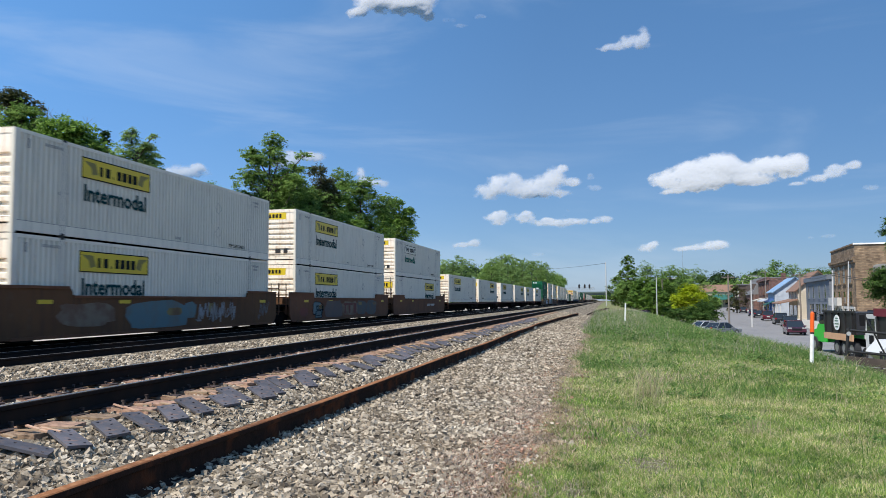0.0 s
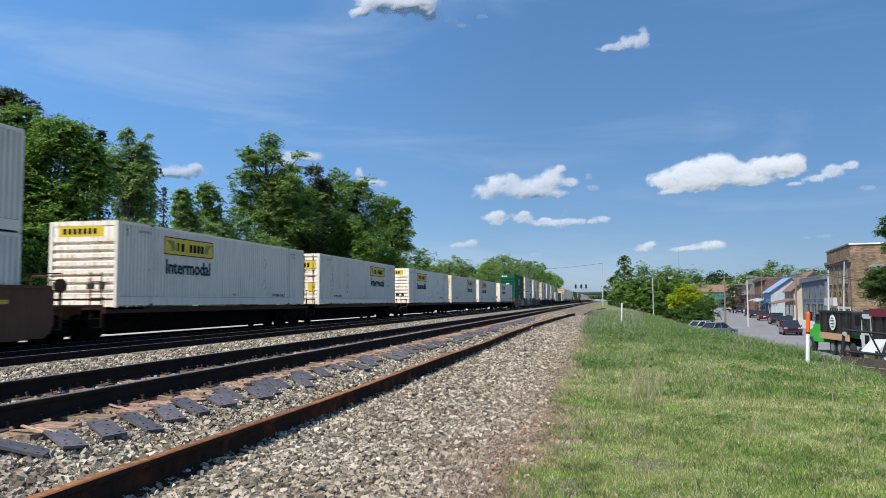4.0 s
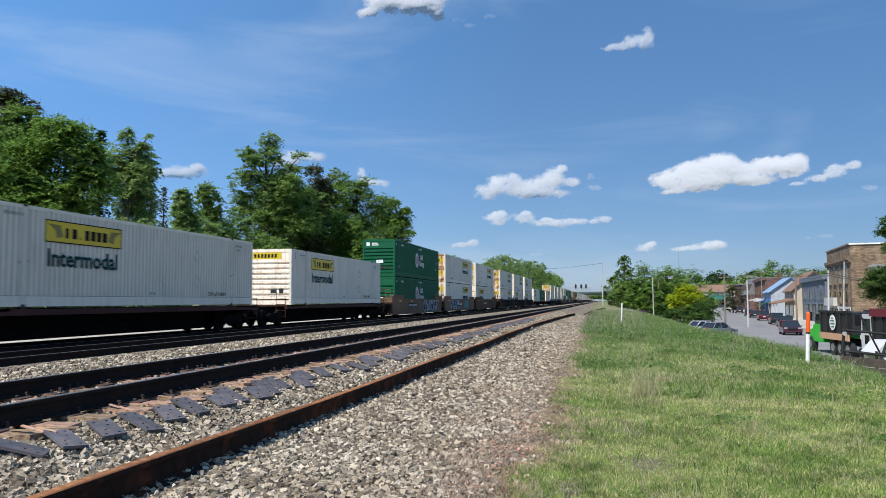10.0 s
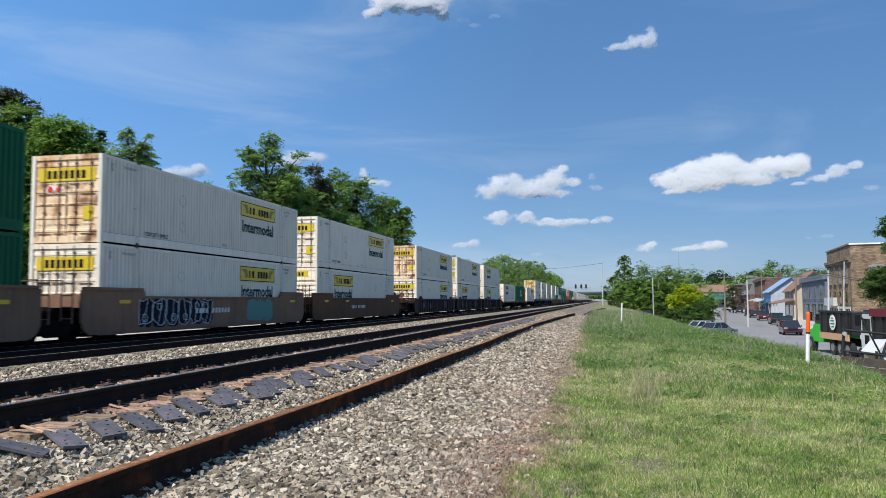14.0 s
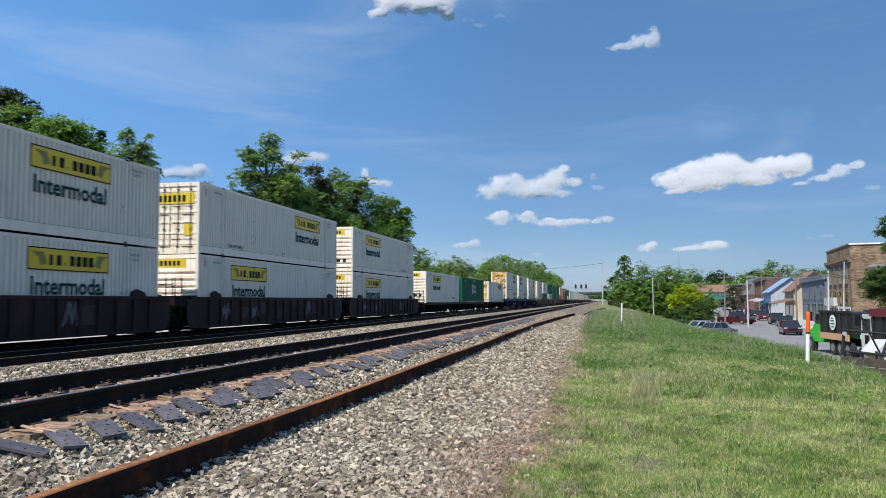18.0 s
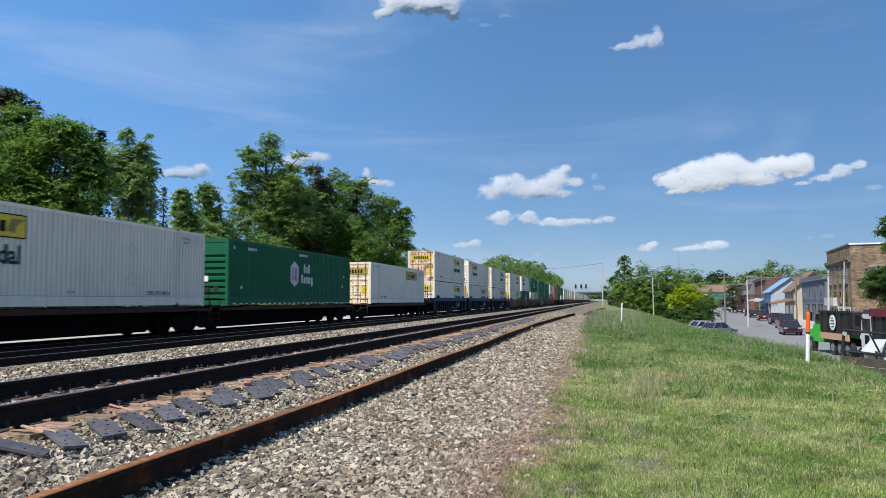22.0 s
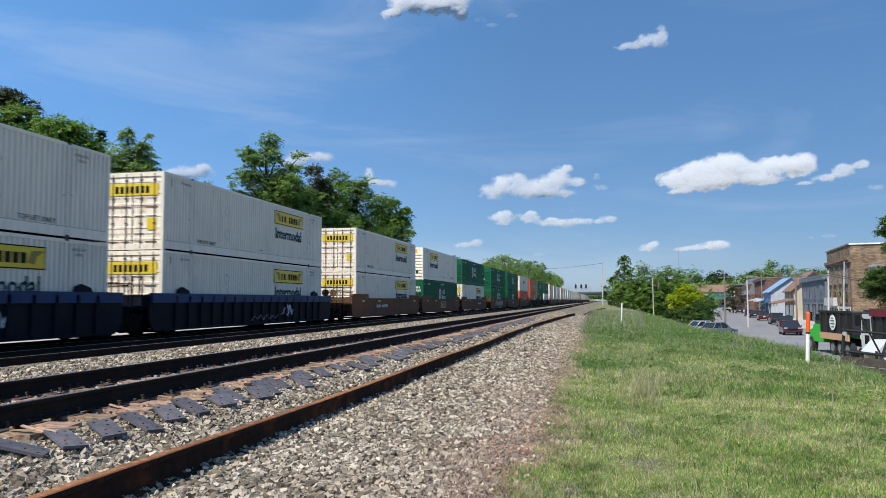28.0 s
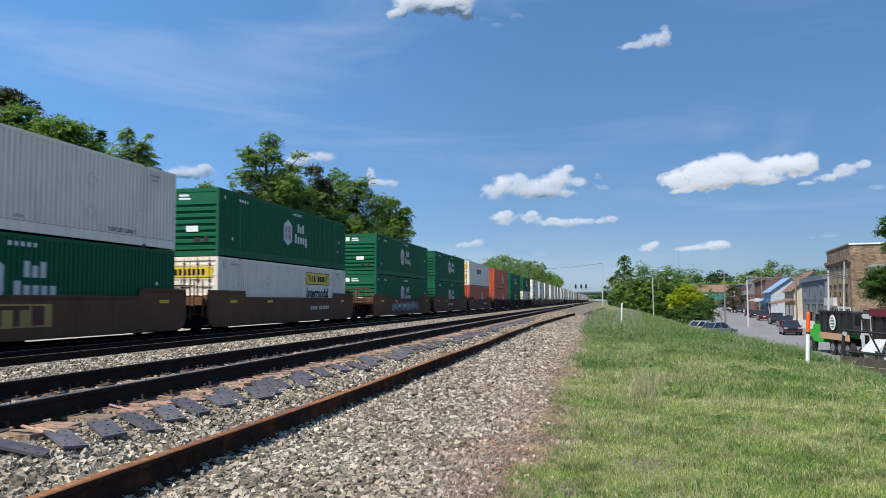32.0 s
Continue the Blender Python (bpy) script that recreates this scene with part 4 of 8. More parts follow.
UNITS = [(-1.3, "brown", 0, 0, W, W), (17.8, "brown", 1, 0, W, W), (37.2, "mural", 0, 0, W, W), (56.4, "brown3", 0, 1, D, P_),
         (76.85, "flat", 0, 0, W, ""), (95.35, "flat", 0, 0, D, ""), (115.9, "flat", 0, 0, W, ""), (134.05, "flat", 0, 0, D, ""), (152.55, "flat", 0, 0, W, ""), (173.2, "flat", 0, 0, W, ""),
         (193.3, "bold", 1, 0, G, G), (212.8, "tags", 0, 0, D, Y_), (231.85, "brown2", 0, 1, W, D),
         (255.35, "purple", 1, 0, D, Y_), (274.3, "purple", 0, 0, W, D), (293.5, "purple", 0, 1, W, W),
         (314.45, "flat", 0, 0, W, ""), (332.6, "flat", 0, 0, G, ""), (353.25, "flat", 0, 0, O_, ""),
         (373.8, "navy", 1, 0, D, Y_), (392.8, "navy", 0, 0, D, W), (412.1, "navy", 0, 1, D, D),
         (434.55, "plainbrown", 1, 0, D, D), (453.6, "logo", 0, 0, E_, W), (473.05, "plainbrown", 0, 1, D, G),
         (495.95, "scrawl", 1, 0, G, G), (515.25, "plainbrown", 0, 0, G, G), (534.65, "brown3", 0, 1, R_, N),
         (556.3, "purple", 1, 0, R_, R_), (576.2, "purple", 0, 0, G, G), (597.2, "purple", 0, 1, D, G)]
rng = random.Random(7)
place, k = 619.0, 0
while place < 1290:
    first, last = k % 3 == 0, k % 3 == 2
    load = rng.choice((W, W, D, D, W, W, R_ if place > 800 else D, N))
    UNITS.append((place, rng.choice(("brown3", "plainbrown", "purple")), first, last, load, load if rng.random() < 0.8 else W))
    place += 23.0 if last else 19.25
    k += 1

stock, cars = {}, {}


def put(store, key, make, place, z):
    """The first of a kind is built, the next are copies of it."""
    if key in store:
        ob = copy_thing(store[key], pose(TRACK_X, place, z))
    else:
        ob = store[key] = make()
        ob.matrix_basis = pose(TRACK_X, place, z)
    movers.append((ob, place, z))
    return ob


CARS = {"brown": (M_BROWN, "faded brown", False, "blue"), "mural": (M_BROWN, "graffitied brown", False, "mural"), "brown2": (M_BROWN, "faded brown", False, "tags2"), "brown3": (M_BROWN, "faded brown", False, "plain"), "logo": (M_BROWN, "faded brown", False, "logo"), "plainbrown": (M_BROWN, "faded brown", False, "plain"),
        "scrawl": (M_BROWN, "graffitied brown", False, "scrawl"), "bold": (M_TAUPE, "graffitied brown", False, "bold"), "tags": (M_TAUPE, "graffitied brown", False, "tags"),
        "purple": (M_PURPLE, "dull dark purple ribbed", True, ""), "navy": (M_NAVY, "navy blue ribbed", True, "zigzag")}
for S, car, first, last, low, high in UNITS:
    far = S > 640
    if car == "flat":
        put(cars, "flat", lambda: flat_car(0), S, RAIL_Z)
        base = RAIL_Z + 1.07
    else:
        put(cars, (car, first, last), lambda: well_car(*CARS[car][:3], last, first, CARS[car][3]), S, RAIL_Z)
        base = RAIL_Z + 0.245
    for i, load in enumerate((low, high)):
        if load:
            kind, end = load.split()
            put(stock, (kind, end, far), lambda: container(kind, end, far), S, base + i * (HIGH + 0.012))


# white tape dashes along the one green container on a flat car
for ob, place, z in movers:
    if place == 332.6 and z > 1:
        dash = boxes_mesh("reflective_tape", M_WPRINT, (HALF + 0.001, HALF + 0.005, 0, 0.25, 0.07, 0.12))
        for i in range(26):
            part("reflective_tape", dash, M_WPRINT, ob, at=pose(0, 0.5 + i * 0.6, 0))
    if place == 212.8 and z > 2:
        for k in (-0.62, -0.3):
            for xc, r_, mat, y in ((k, 0.17, M_WPRINT, 0.03), (k, 0.12, M_REDSIGN, 0.024)):
                bm = bmesh.new()
                prism(bm, [(xc - r_, 1.78), (xc, 1.78 - r_), (xc + r_, 1.78), (xc, 1.78 + r_)], y, y + 0.018, "y")
                part("placard", bm, mat, ob, "white-edged red diamond placard")
# ---- rails, ties and what lies beside them ----
M_RAIL = material("dark_rail_steel", (0.017, 0.014, 0.013), 0.85, spots=((4, 0.45, 0.7, (0.034, 0.021, 0.015), 0.6),), shine=0.08)
M_RAILTOP = material("polished_rail_head", (0.32, 0.31, 0.30), 0.35, 0.8, spots=((5, 0.45, 0.7, (0.2, 0.17, 0.15), 0.5),))
# rusted rail: shade on its sides is put into the near-black colour
M_RUST_SHADED = material("shaded_rusted_rail", (0.028, 0.016, 0.012), 0.9, spots=((2.5, 0.5, 0.68, (0.14, 0.045, 0.016), 0.7), (9, 0.5, 0.7, (0.012, 0.009, 0.008), 0.7)), bump=0.4, bump_scale=60, shine=0.1)
M_RUST_SUNLIT = material("sunlit_rust_crust", (0.26, 0.112, 0.05), 0.9, spots=((0.5, 0.44, 0.6, (0.11, 0.05, 0.028), 0.8), (2.5, 0.42, 0.65, (0.26, 0.1, 0.04), 0.6), (14, 0.5, 0.7, (0.45, 0.24, 0.12), 0.6)), bump=0.4, bump_scale=60, shine=0.1)
M_TIE = material("weathered_tie_timber", (0.25, 0.155, 0.10), 0.9, spots=((3, 0.4, 0.7, (0.42, 0.27, 0.17), 0.7), (18, 0.45, 0.7, (0.09, 0.055, 0.04), 0.7)), bump=0.8, bump_scale=30, jitter=0.3)
M_SPIKE = material("rusty_spike_steel", (0.045, 0.03, 0.025), 0.8, spots=((6, 0.5, 0.7, (0.16, 0.07, 0.035), 0.6),))
M_PLATE = material("purple_grey_plate_steel", (0.075, 0.07, 0.076), 0.65, 0.0, spots=((5, 0.45, 0.7, (0.125, 0.117, 0.125), 0.6), (16, 0.55, 0.7, (0.2, 0.12, 0.085), 0.6)), bump=0.2, jitter=0.2)
RAIL_PROFILE = [(-0.07, 0), (0.07, 0), (0.07, 0.012), (0.012, 0.03), (0.01, 0.135), (0.037, 0.15), (0.037, 0.18), (0.03, 0.186), (-0.03, 0.186), (-0.037, 0.18), (-0.037, 0.15), (-0.01, 0.135), (-0.012, 0.03), (-0.07, 0.012)]


def rail(name, x, top, y0, y1, mat, label):
    bm = bmesh.new()
    prism(bm, [(x + u, top - 0.186 + v) for u, v in RAIL_PROFILE], y0, y1, "y")
    ob = tagged(part(name, bm, mat), label, "rail", "rails of the tracks", "structure")
    boxes("rail_head", M_RAILTOP, ob, (x - 0.029, x + 0.029, y0, y1, top, top + 0.003))
    return ob


TRACKS = ((-5.18, 0.707), (-12.29, 0.453), (TRACK_X + 0.755, 0.375))
for x, top in TRACKS:
    for dx in (0, -1.51):
        rail("rail", x + dx, top, -40, 1500, M_RAIL, "dark worn steel running rail spiked to the ties")

tie_rng = random.Random(5)
PLATE = boxes_mesh("tie_plate", M_SPIKE, (-0.19, 0.19, -0.1, 0.1, 0, 0.018))
bm = bmesh.new()
box(bm, -0.007, 0.007, -0.007, 0.007, 0, 0.05)
prism(bm, [(-0.02, 0.046), (0.012, 0.05), (0.014, 0.058), (-0.017, 0.062)], -0.011, 0.011, "y")
SPIKE = meshed("spike", bm, M_SPIKE)
bm = bmesh.new()
box(bm, -0.01, 0.014, -0.013, 0.013, -0.03, 0.045)
box(bm, -0.024, 0.014, -0.013, 0.013, 0.034, 0.054)
ANCHOR = meshed("rail_anchor", bm, M_SPIKE)
TIES = []
for k in range(4):
    bm = bmesh.new()
    box(bm, -1.3, 1.3, -0.115, 0.115, -0.17, 0.0)
    bmesh.ops.subdivide_edges(bm, edges=[e for e in bm.edges if abs(e.verts[0].co.x - e.verts[1].co.x) > 1], cuts=9)
    for v in bm.verts:
        v.co += Vector((tie_rng.uniform(-0.03, 0.03) if abs(v.co.x) > 1.2 else 0, tie_rng.uniform(-0.014, 0.014), tie_rng.uniform(-0.014, 0.002)))
    TIES.append(meshed("tie", bm, M_TIE))
track = thing("track", "worn main-line track of weathered wooden ties with rusty plates and spikes", "track", kind="structure")
for i in range(150):
    y = 2.2 + i * 0.5 + tie_rng.uniform(-0.03, 0.03)
    tie = part("tie", TIES[i % 4], M_TIE, track, at=pose(-5.935 + tie_rng.uniform(-0.07, 0.09), y, 0.521 + tie_rng.uniform(-0.012, 0.0), 0, 0, tie_rng.uniform(-1.2, 1.2)))
    if i < 62:
        for x in (0.755, -0.755):
            part("tie_plate", PLATE, M_SPIKE, tie, at=pose(x, 0, -0.012))
            for dx, dy in ((0.105, -0.05), (-0.1, 0.06)):
                part("spike", SPIKE, M_SPIKE, tie, at=pose(x + dx, dy, -0.03 + tie_rng.uniform(0, 0.025), 0, 0, 180 if dx < 0 else 0))
            part("rail_anchor", ANCHOR, M_SPIKE, tie, at=pose(x + 0.075, 0.135, 0.0))
# mid-line ties show only their ends
for n, (xc, z, cnt) in enumerate(((-13.045, 0.268, 90), (TRACK_X, 0.19, 60))):
    far_track = thing("track", "worn main-line track of weathered wooden ties", "track", kind="structure")
    for i in range(cnt):
        part("tie", TIES[i % 4], M_TIE, far_track, at=pose(xc + tie_rng.uniform(-0.05, 0.05), 9 + i * 0.5, z))
# splinters and broken tie wood along the near rail
bm = bmesh.new()
for i in range(150):
    y = tie_rng.uniform(4, 30)
    m = pose(-4.62 + tie_rng.uniform(-0.25, 0.22), y, 0.53 + tie_rng.uniform(-0.03, 0.01), tie_rng.uniform(-8, 8), tie_rng.uniform(-5, 14), tie_rng.uniform(-28, 28))
    box(bm, -tie_rng.uniform(0.04, 0.2), tie_rng.uniform(0.03, 0.14), -tie_rng.uniform(0.006, 0.02), 0.012, 0, 0.012, m)
tagged(part("wood_splinters", bm, M_SPLINT := material("split_tie_wood", (0.40, 0.27, 0.17), 0.9, spots=((6, 0.45, 0.7, (0.28, 0.15, 0.09), 0.7),), island=0.3)), "pale broken splinters of tie wood beside the rail", "wood splinters", kind="stuff")

# the taken-up rail lying loose on the shoulder, bending away at its far end
bm = bmesh.new()
ends = []
for y in list(np.linspace(1.0, 38, 20)) + list(np.linspace(40, 74, 18)):
    x = -3.42 + 0.06 * math.sin(y * 0.12) + max(0, y - 38) ** 2 * 0.00055
    z = 0.2 + 0.012 * math.sin(y * 0.5)
    ends.append([bm.verts.new((x + u * 1.25, y, z + v * 1.25 - 0.01)) for u, v in RAIL_PROFILE])
for a, b in zip(ends, ends[1:]):
    for i in range(len(a)):
        j = (i + 1) % len(a)
        bm.faces.new((a[i], a[j], b[j], b[i]))
bm.faces.new(ends[0])
bm.faces.new(ends[-1][::-1])
# strip along the head: sun on the top is put into the orange
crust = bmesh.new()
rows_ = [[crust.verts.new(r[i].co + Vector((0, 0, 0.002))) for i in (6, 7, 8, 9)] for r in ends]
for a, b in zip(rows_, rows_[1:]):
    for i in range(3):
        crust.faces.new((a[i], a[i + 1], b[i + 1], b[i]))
loose = tagged(part("loose_rail", bm, M_RUST_SHADED), "orange rusted rail lying loose on the ballast shoulder", "rail")
part("rail_head", crust, M_RUST_SUNLIT, loose, "sunlit orange rust crust")
boxes("joint_bar", material("bright_joint_bar", (0.45, 0.42, 0.36), 0.6, 0.3), loose, (-3.36, -3.32, 36.4, 37.0, 0.26, 0.36))
bm = bmesh.new()
for off in (0, 1.2):
    pts = [(-1.9 + off * 0.35 + 0.0004 * (y - 75) ** 2, y, 0.16) for y in range(78, 150, 8)]
    for p, q in zip(pts, pts[1:]):
        rod(bm, p, q, 0.07, seg=5)
tagged(part("spare_rails", bm, M_RUST_SHADED), "rusted spare rails lying on the ballast", "rail")

# tie plates thrown on the shoulder
bm = bmesh.new()
w, h, t = 0.225, 0.1, 0.012
holes = [(-0.17, -0.055), (-0.17, 0.055), (0.17, -0.055), (0.17, 0.055), (-0.06, 0.03), (0.07, -0.03)]
xs_ = sorted({-w, w, *[a + s * 0.012 for a, _ in holes for s in (-1, 1)]})
ys_ = sorted({-h, h, *[b + s * 0.012 for _, b in holes for s in (-1, 1)]})
grid = {(i, j, k): bm.verts.new((x, y, z)) for i, x in enumerate(xs_) for j, y in enumerate(ys_) for k, z in enumerate((-t, t))}
solid = set()
for i in range(len(xs_) - 1):
    for j in range(len(ys_) - 1):
        cx, cy = (xs_[i] + xs_[i + 1]) / 2, (ys_[j] + ys_[j + 1]) / 2
        if not any(abs(cx - a) < 0.012 and abs(cy - b) < 0.012 for a, b in holes):
            solid.add((i, j))
for i, j in solid:
    for k in (0, 1):
        bm.faces.new([grid[c] for c in ((i, j, k), (i + 1, j, k), (i + 1, j + 1, k), (i, j + 1, k))])
    for (di, dj), (a, b) in {(-1, 0): ((i, j), (i, j + 1)), (1, 0): ((i + 1, j), (i + 1, j + 1)), (0, -1): ((i, j), (i + 1, j)), (0, 1): ((i, j + 1), (i + 1, j + 1))}.items():
        if (i + di, j + dj) not in solid:
            bm.faces.new([grid[c] for c in ((*a, 0), (*b, 0), (*b, 1), (*a, 1))])
bmesh.ops.delete(bm, geom=[v for v in bm.verts if not v.link_faces], context="VERTS")
LOOSE = meshed("tie_plate", bm, M_PLATE)
plates = [(-4.42, 5.18, 22), (-4.34, 5.62, -32), (-4.34, 6.15, -36), (-4.28, 6.58, -20), (-4.32, 7.12, -42), (-4.36, 7.6, -26), (-4.30, 8.15, -38), (-4.38, 8.55, -22), (-4.24, 9.0, -40), (-4.34, 9.45, -30)]
y = 9.9
while y < 48:
    plates.append((-4.3 + tie_rng.uniform(-0.14, 0.12), y, tie_rng.uniform(-50, -12)))
    y += tie_rng.uniform(0.4, 0.85) * (1 if y < 18 else 1.4)
for x, y, a in plates:
    ob = new("tie_plate", LOOSE)
    ob.matrix_basis = pose(x, y, float(ballast_z(x)) + 0.07, tie_rng.uniform(-5, 5), 12 + tie_rng.uniform(-6, 6), a)
    tagged(ob, "purple-grey steel tie plate with spike holes lying on the ballast", "tie plate", "loose tie plates")
# ---- leaves ----
def leaf_material(name, dark, light):
    m = material(name, dark, 0.65, shine=0.2)
    nt = m.node_tree
    bsdf = nt.nodes["Principled BSDF"]
    geo = nt.nodes.new("ShaderNodeNewGeometry")
    ramp = nt.nodes.new("ShaderNodeValToRGB")
    ramp.color_ramp.elements[0].color, ramp.color_ramp.elements[1].color = (*dark, 1), (*light, 1)
    nt.links.new(geo.outputs["Random Per Island"], ramp.inputs[0])
    nt.links.new(ramp.outputs[0], bsdf.inputs["Base Color"])
    tr = nt.nodes.new("ShaderNodeBsdfTranslucent")
    nt.links.new(ramp.outputs[0], tr.inputs["Color"])
    mix = nt.nodes.new("ShaderNodeMixShader")
    mix.inputs[0].default_value = 0.47
    nt.links.new(bsdf.outputs[0], mix.inputs[1])
    nt.links.new(tr.outputs[0], mix.inputs[2])
    nt.links.new(mix.outputs[0], nt.nodes["Material Output"].inputs["Surface"])
    return m


LQ = np.array([[-0.5, 0, 0], [-0.05, 0.36, 0.07], [0.5, 0, 0.0], [0.05, -0.36, 0.07]])


def leaf_mesh(name, centres, size, mat, out=None, stray=0.55):
    """One small folded leaf spray at every centre, turned roughly the way that out gives."""
    n = len(centres)
    if out is None:
        out = np.tile((0.0, 0.0, 1.0), (n, 1))
    k = out / (np.linalg.norm(out, axis=1, keepdims=True) + 1e-6) + (0, 0, 0.75) + gen.normal(0, stray, (n, 3))
    k /= np.linalg.norm(k, axis=1, keepdims=True)
    i = np.cross(k, gen.normal(size=(n, 3)))
    i /= np.linalg.norm(i, axis=1, keepdims=True)
    j = np.cross(k, i)
    rot = np.stack([i, j, k], 2)
    s = (gen.uniform(0.65, 1.3, n) * size)[:, None, None]
    pts = np.einsum("nij,kj->nki", rot, LQ) * s + centres[:, None]
    faces = np.array([[0, 1, 2], [0, 2, 3]])[None] + (np.arange(n) * 4)[:, None, None]
    return sheet(name, pts.reshape(-1, 3), faces.reshape(-1, 3), mat)


# ---- grass ----
def blade_material(name, base, tip, dry, share):
    m = material(name, base, 0.6)
    nt = m.node_tree
    bsdf = nt.nodes["Principled BSDF"]
    geo = nt.nodes.new("ShaderNodeNewGeometry")
    ramp = nt.nodes.new("ShaderNodeValToRGB")
    els = ramp.color_ramp.elements
    els[0].color, els[1].color = (*base, 1), (*dry, 1)
    e = els.new(1 - share)
    e.color = (*tip, 1)
    e = els.new(min(0.99, 1 - share + 0.04))
    e.color = (*dry, 1)
    patch = nt.nodes.new("ShaderNodeTexNoise")
    patch.inputs["Scale"].default_value, patch.inputs["Detail"].default_value = 0.45, 3
    coords = nt.nodes.new("ShaderNodeTexCoord")
    nt.links.new(coords.outputs["Object"], patch.inputs["Vector"])
    add = nt.nodes.new("ShaderNodeMath")
    add.operation = "MULTIPLY_ADD"
    add.inputs[1].default_value = 1.6
    nt.links.new(patch.outputs["Fac"], add.inputs[0])
    sub = nt.nodes.new("ShaderNodeMath")
    sub.operation = "ADD"
    sub.inputs[1].default_value = -0.77
    nt.links.new(geo.outputs["Random Per Island"], sub.inputs[0])
    nt.links.new(sub.outputs[0], add.inputs[2])
    nt.links.new(add.outputs[0], ramp.inputs[0])
    tuft_ = nt.nodes.new("ShaderNodeTexNoise")
    tuft_.inputs["Scale"].default_value, tuft_.inputs["Detail"].default_value = 2.6, 4
    nt.links.new(coords.outputs["Object"], tuft_.inputs["Vector"])
    level_ = nt.nodes.new("ShaderNodeMapRange")
    for k_, v_ in (("From Min", 0.34), ("From Max", 0.64), ("To Min", 0.66), ("To Max", 1.14)):
        level_.inputs[k_].default_value = v_
    nt.links.new(tuft_.outputs["Fac"], level_.inputs["Value"])
    tint = nt.nodes.new("ShaderNodeHueSaturation")
    nt.links.new(level_.outputs[0], tint.inputs["Value"])
    nt.links.new(ramp.outputs[0], tint.inputs["Color"])
    nt.links.new(tint.outputs[0], bsdf.inputs["Base Color"])
    tr = nt.nodes.new("ShaderNodeBsdfTranslucent")
    nt.links.new(tint.outputs[0], tr.inputs["Color"])
    mix = nt.nodes.new("ShaderNodeMixShader")
    mix.inputs[0].default_value = 0.5
    nt.links.new(bsdf.outputs[0], mix.inputs[1])
    nt.links.new(tr.outputs[0], mix.inputs[2])
    nt.links.new(mix.outputs[0], nt.nodes["Material Output"].inputs["Surface"])
    return m


M_GRASS = blade_material("grass_blades", (0.13, 0.24, 0.04), (0.41, 0.52, 0.115), (0.76, 0.66, 0.37), 0.28)
M_LUSH = blade_material("lush_grass_blades", (0.07, 0.165, 0.034), (0.22, 0.34, 0.08), (0.5, 0.46, 0.23), 0.14)
M_DRY = blade_material("dry_grass_blades", (0.42, 0.31, 0.19), (0.68, 0.55, 0.36), (0.42, 0.26, 0.16), 0.35)
M_SEED = blade_material("seeding_grass_blades", (0.42, 0.40, 0.17), (0.66, 0.60, 0.32), (0.5, 0.38, 0.26), 0.3)
M_HEADS = blade_material("pinkish_seed_heads", (0.30, 0.34, 0.17), (0.5, 0.47, 0.33), (0.5, 0.4, 0.33), 0.35)


def blades(name, label, mat, fields, level=None, bend=0.5):
    """fields: (x, y, height, width) arrays. Every blade is a bent strip of three triangles."""
    X, Y, H, B = (np.concatenate(c) for c in zip(*fields))
    n = len(X)
    H = H * (1 + 0.16 * np.sin(X * 2.9 + 1.3 * Y) * np.sin(Y * 2.2 - X) + 0.12 * np.sin(X * 7.1) * np.sin(Y * 6.3))
    Z = ground_z(X, Y) if level is None else level(X)
    a = gen.uniform(0, 2 * np.pi, n)
    lean = gen.uniform(0.2, bend + 0.7, n) * H
    d = gen.uniform(0, 2 * np.pi, n)
    wx, wy = np.cos(a) * B / 2, np.sin(a) * B / 2
    lx, ly = np.cos(d) * lean, np.sin(d) * lean
    v = np.stack([np.stack([X - wx, Y - wy, Z - 0.02], 1), np.stack([X + wx, Y + wy, Z - 0.02], 1),
                  np.stack([X - wx * 0.8 + lx * 0.35, Y - wy * 0.8 + ly * 0.35, Z + H * 0.6], 1), np.stack([X + wx * 0.8 + lx * 0.35, Y + wy * 0.8 + ly * 0.35, Z + H * 0.6], 1),
                  np.stack([X + lx, Y + ly, Z + H], 1)], 1)
    f = np.array([[0, 1, 3], [0, 3, 2], [2, 3, 4]])[None] + (np.arange(n) * 5)[:, None, None]
    ob = new(name, sheet(name, v.reshape(-1, 3), f.reshape(-1, 3), mat))
    return tagged(ob, label, "grass", kind="stuff")


def field(n, y0, y1, left, slope, extra, h, w, power=1.0):
    y = y0 + (y1 - y0) * gen.random(n) ** power
    x = left + (slope * y + extra - left) * gen.random(n)
    return x, y, gen.uniform(*h, n), gen.uniform(*w, n)


def keep(f, test):
    m = test(f[0], f[1])
    return tuple(c[m] for c in f)


def patchy(x, y):
    return np.sin(x * 1.1 + 0.4 * y) + np.sin(y * 0.7 - 0.9 * x) + 0.6 * np.sin(2.3 * x + 1.9 * y)


def edge(y):
    return -0.92 + 0.16 * np.sin(y * 0.8) + 0.1 * np.sin(y * 2.3 + 1) + 0.07 * np.sin(y * 5.1) - np.clip(y - 15, 0, 200) * 0.007


# worn spots where the soil shows: middle and half widths
BARE = ((0.36, 9.8, 0.2, 0.55), (0.38, 7.8, 0.22, 0.3), (0.45, 6.3, 0.16, 0.3), (-0.3, 6.6, 0.16, 0.3))


def grown(f):
    f = keep(f, lambda x, y: x > edge(y) + gen.normal(0, 0.12, len(x)))
    for cx, cy, wx, wy in BARE:
        f = keep(f, lambda x, y: ((x - cx) / wx) ** 2 + ((y - cy) / wy) ** 2 > gen.uniform(-0.6, 1.6, len(x)))
    return f


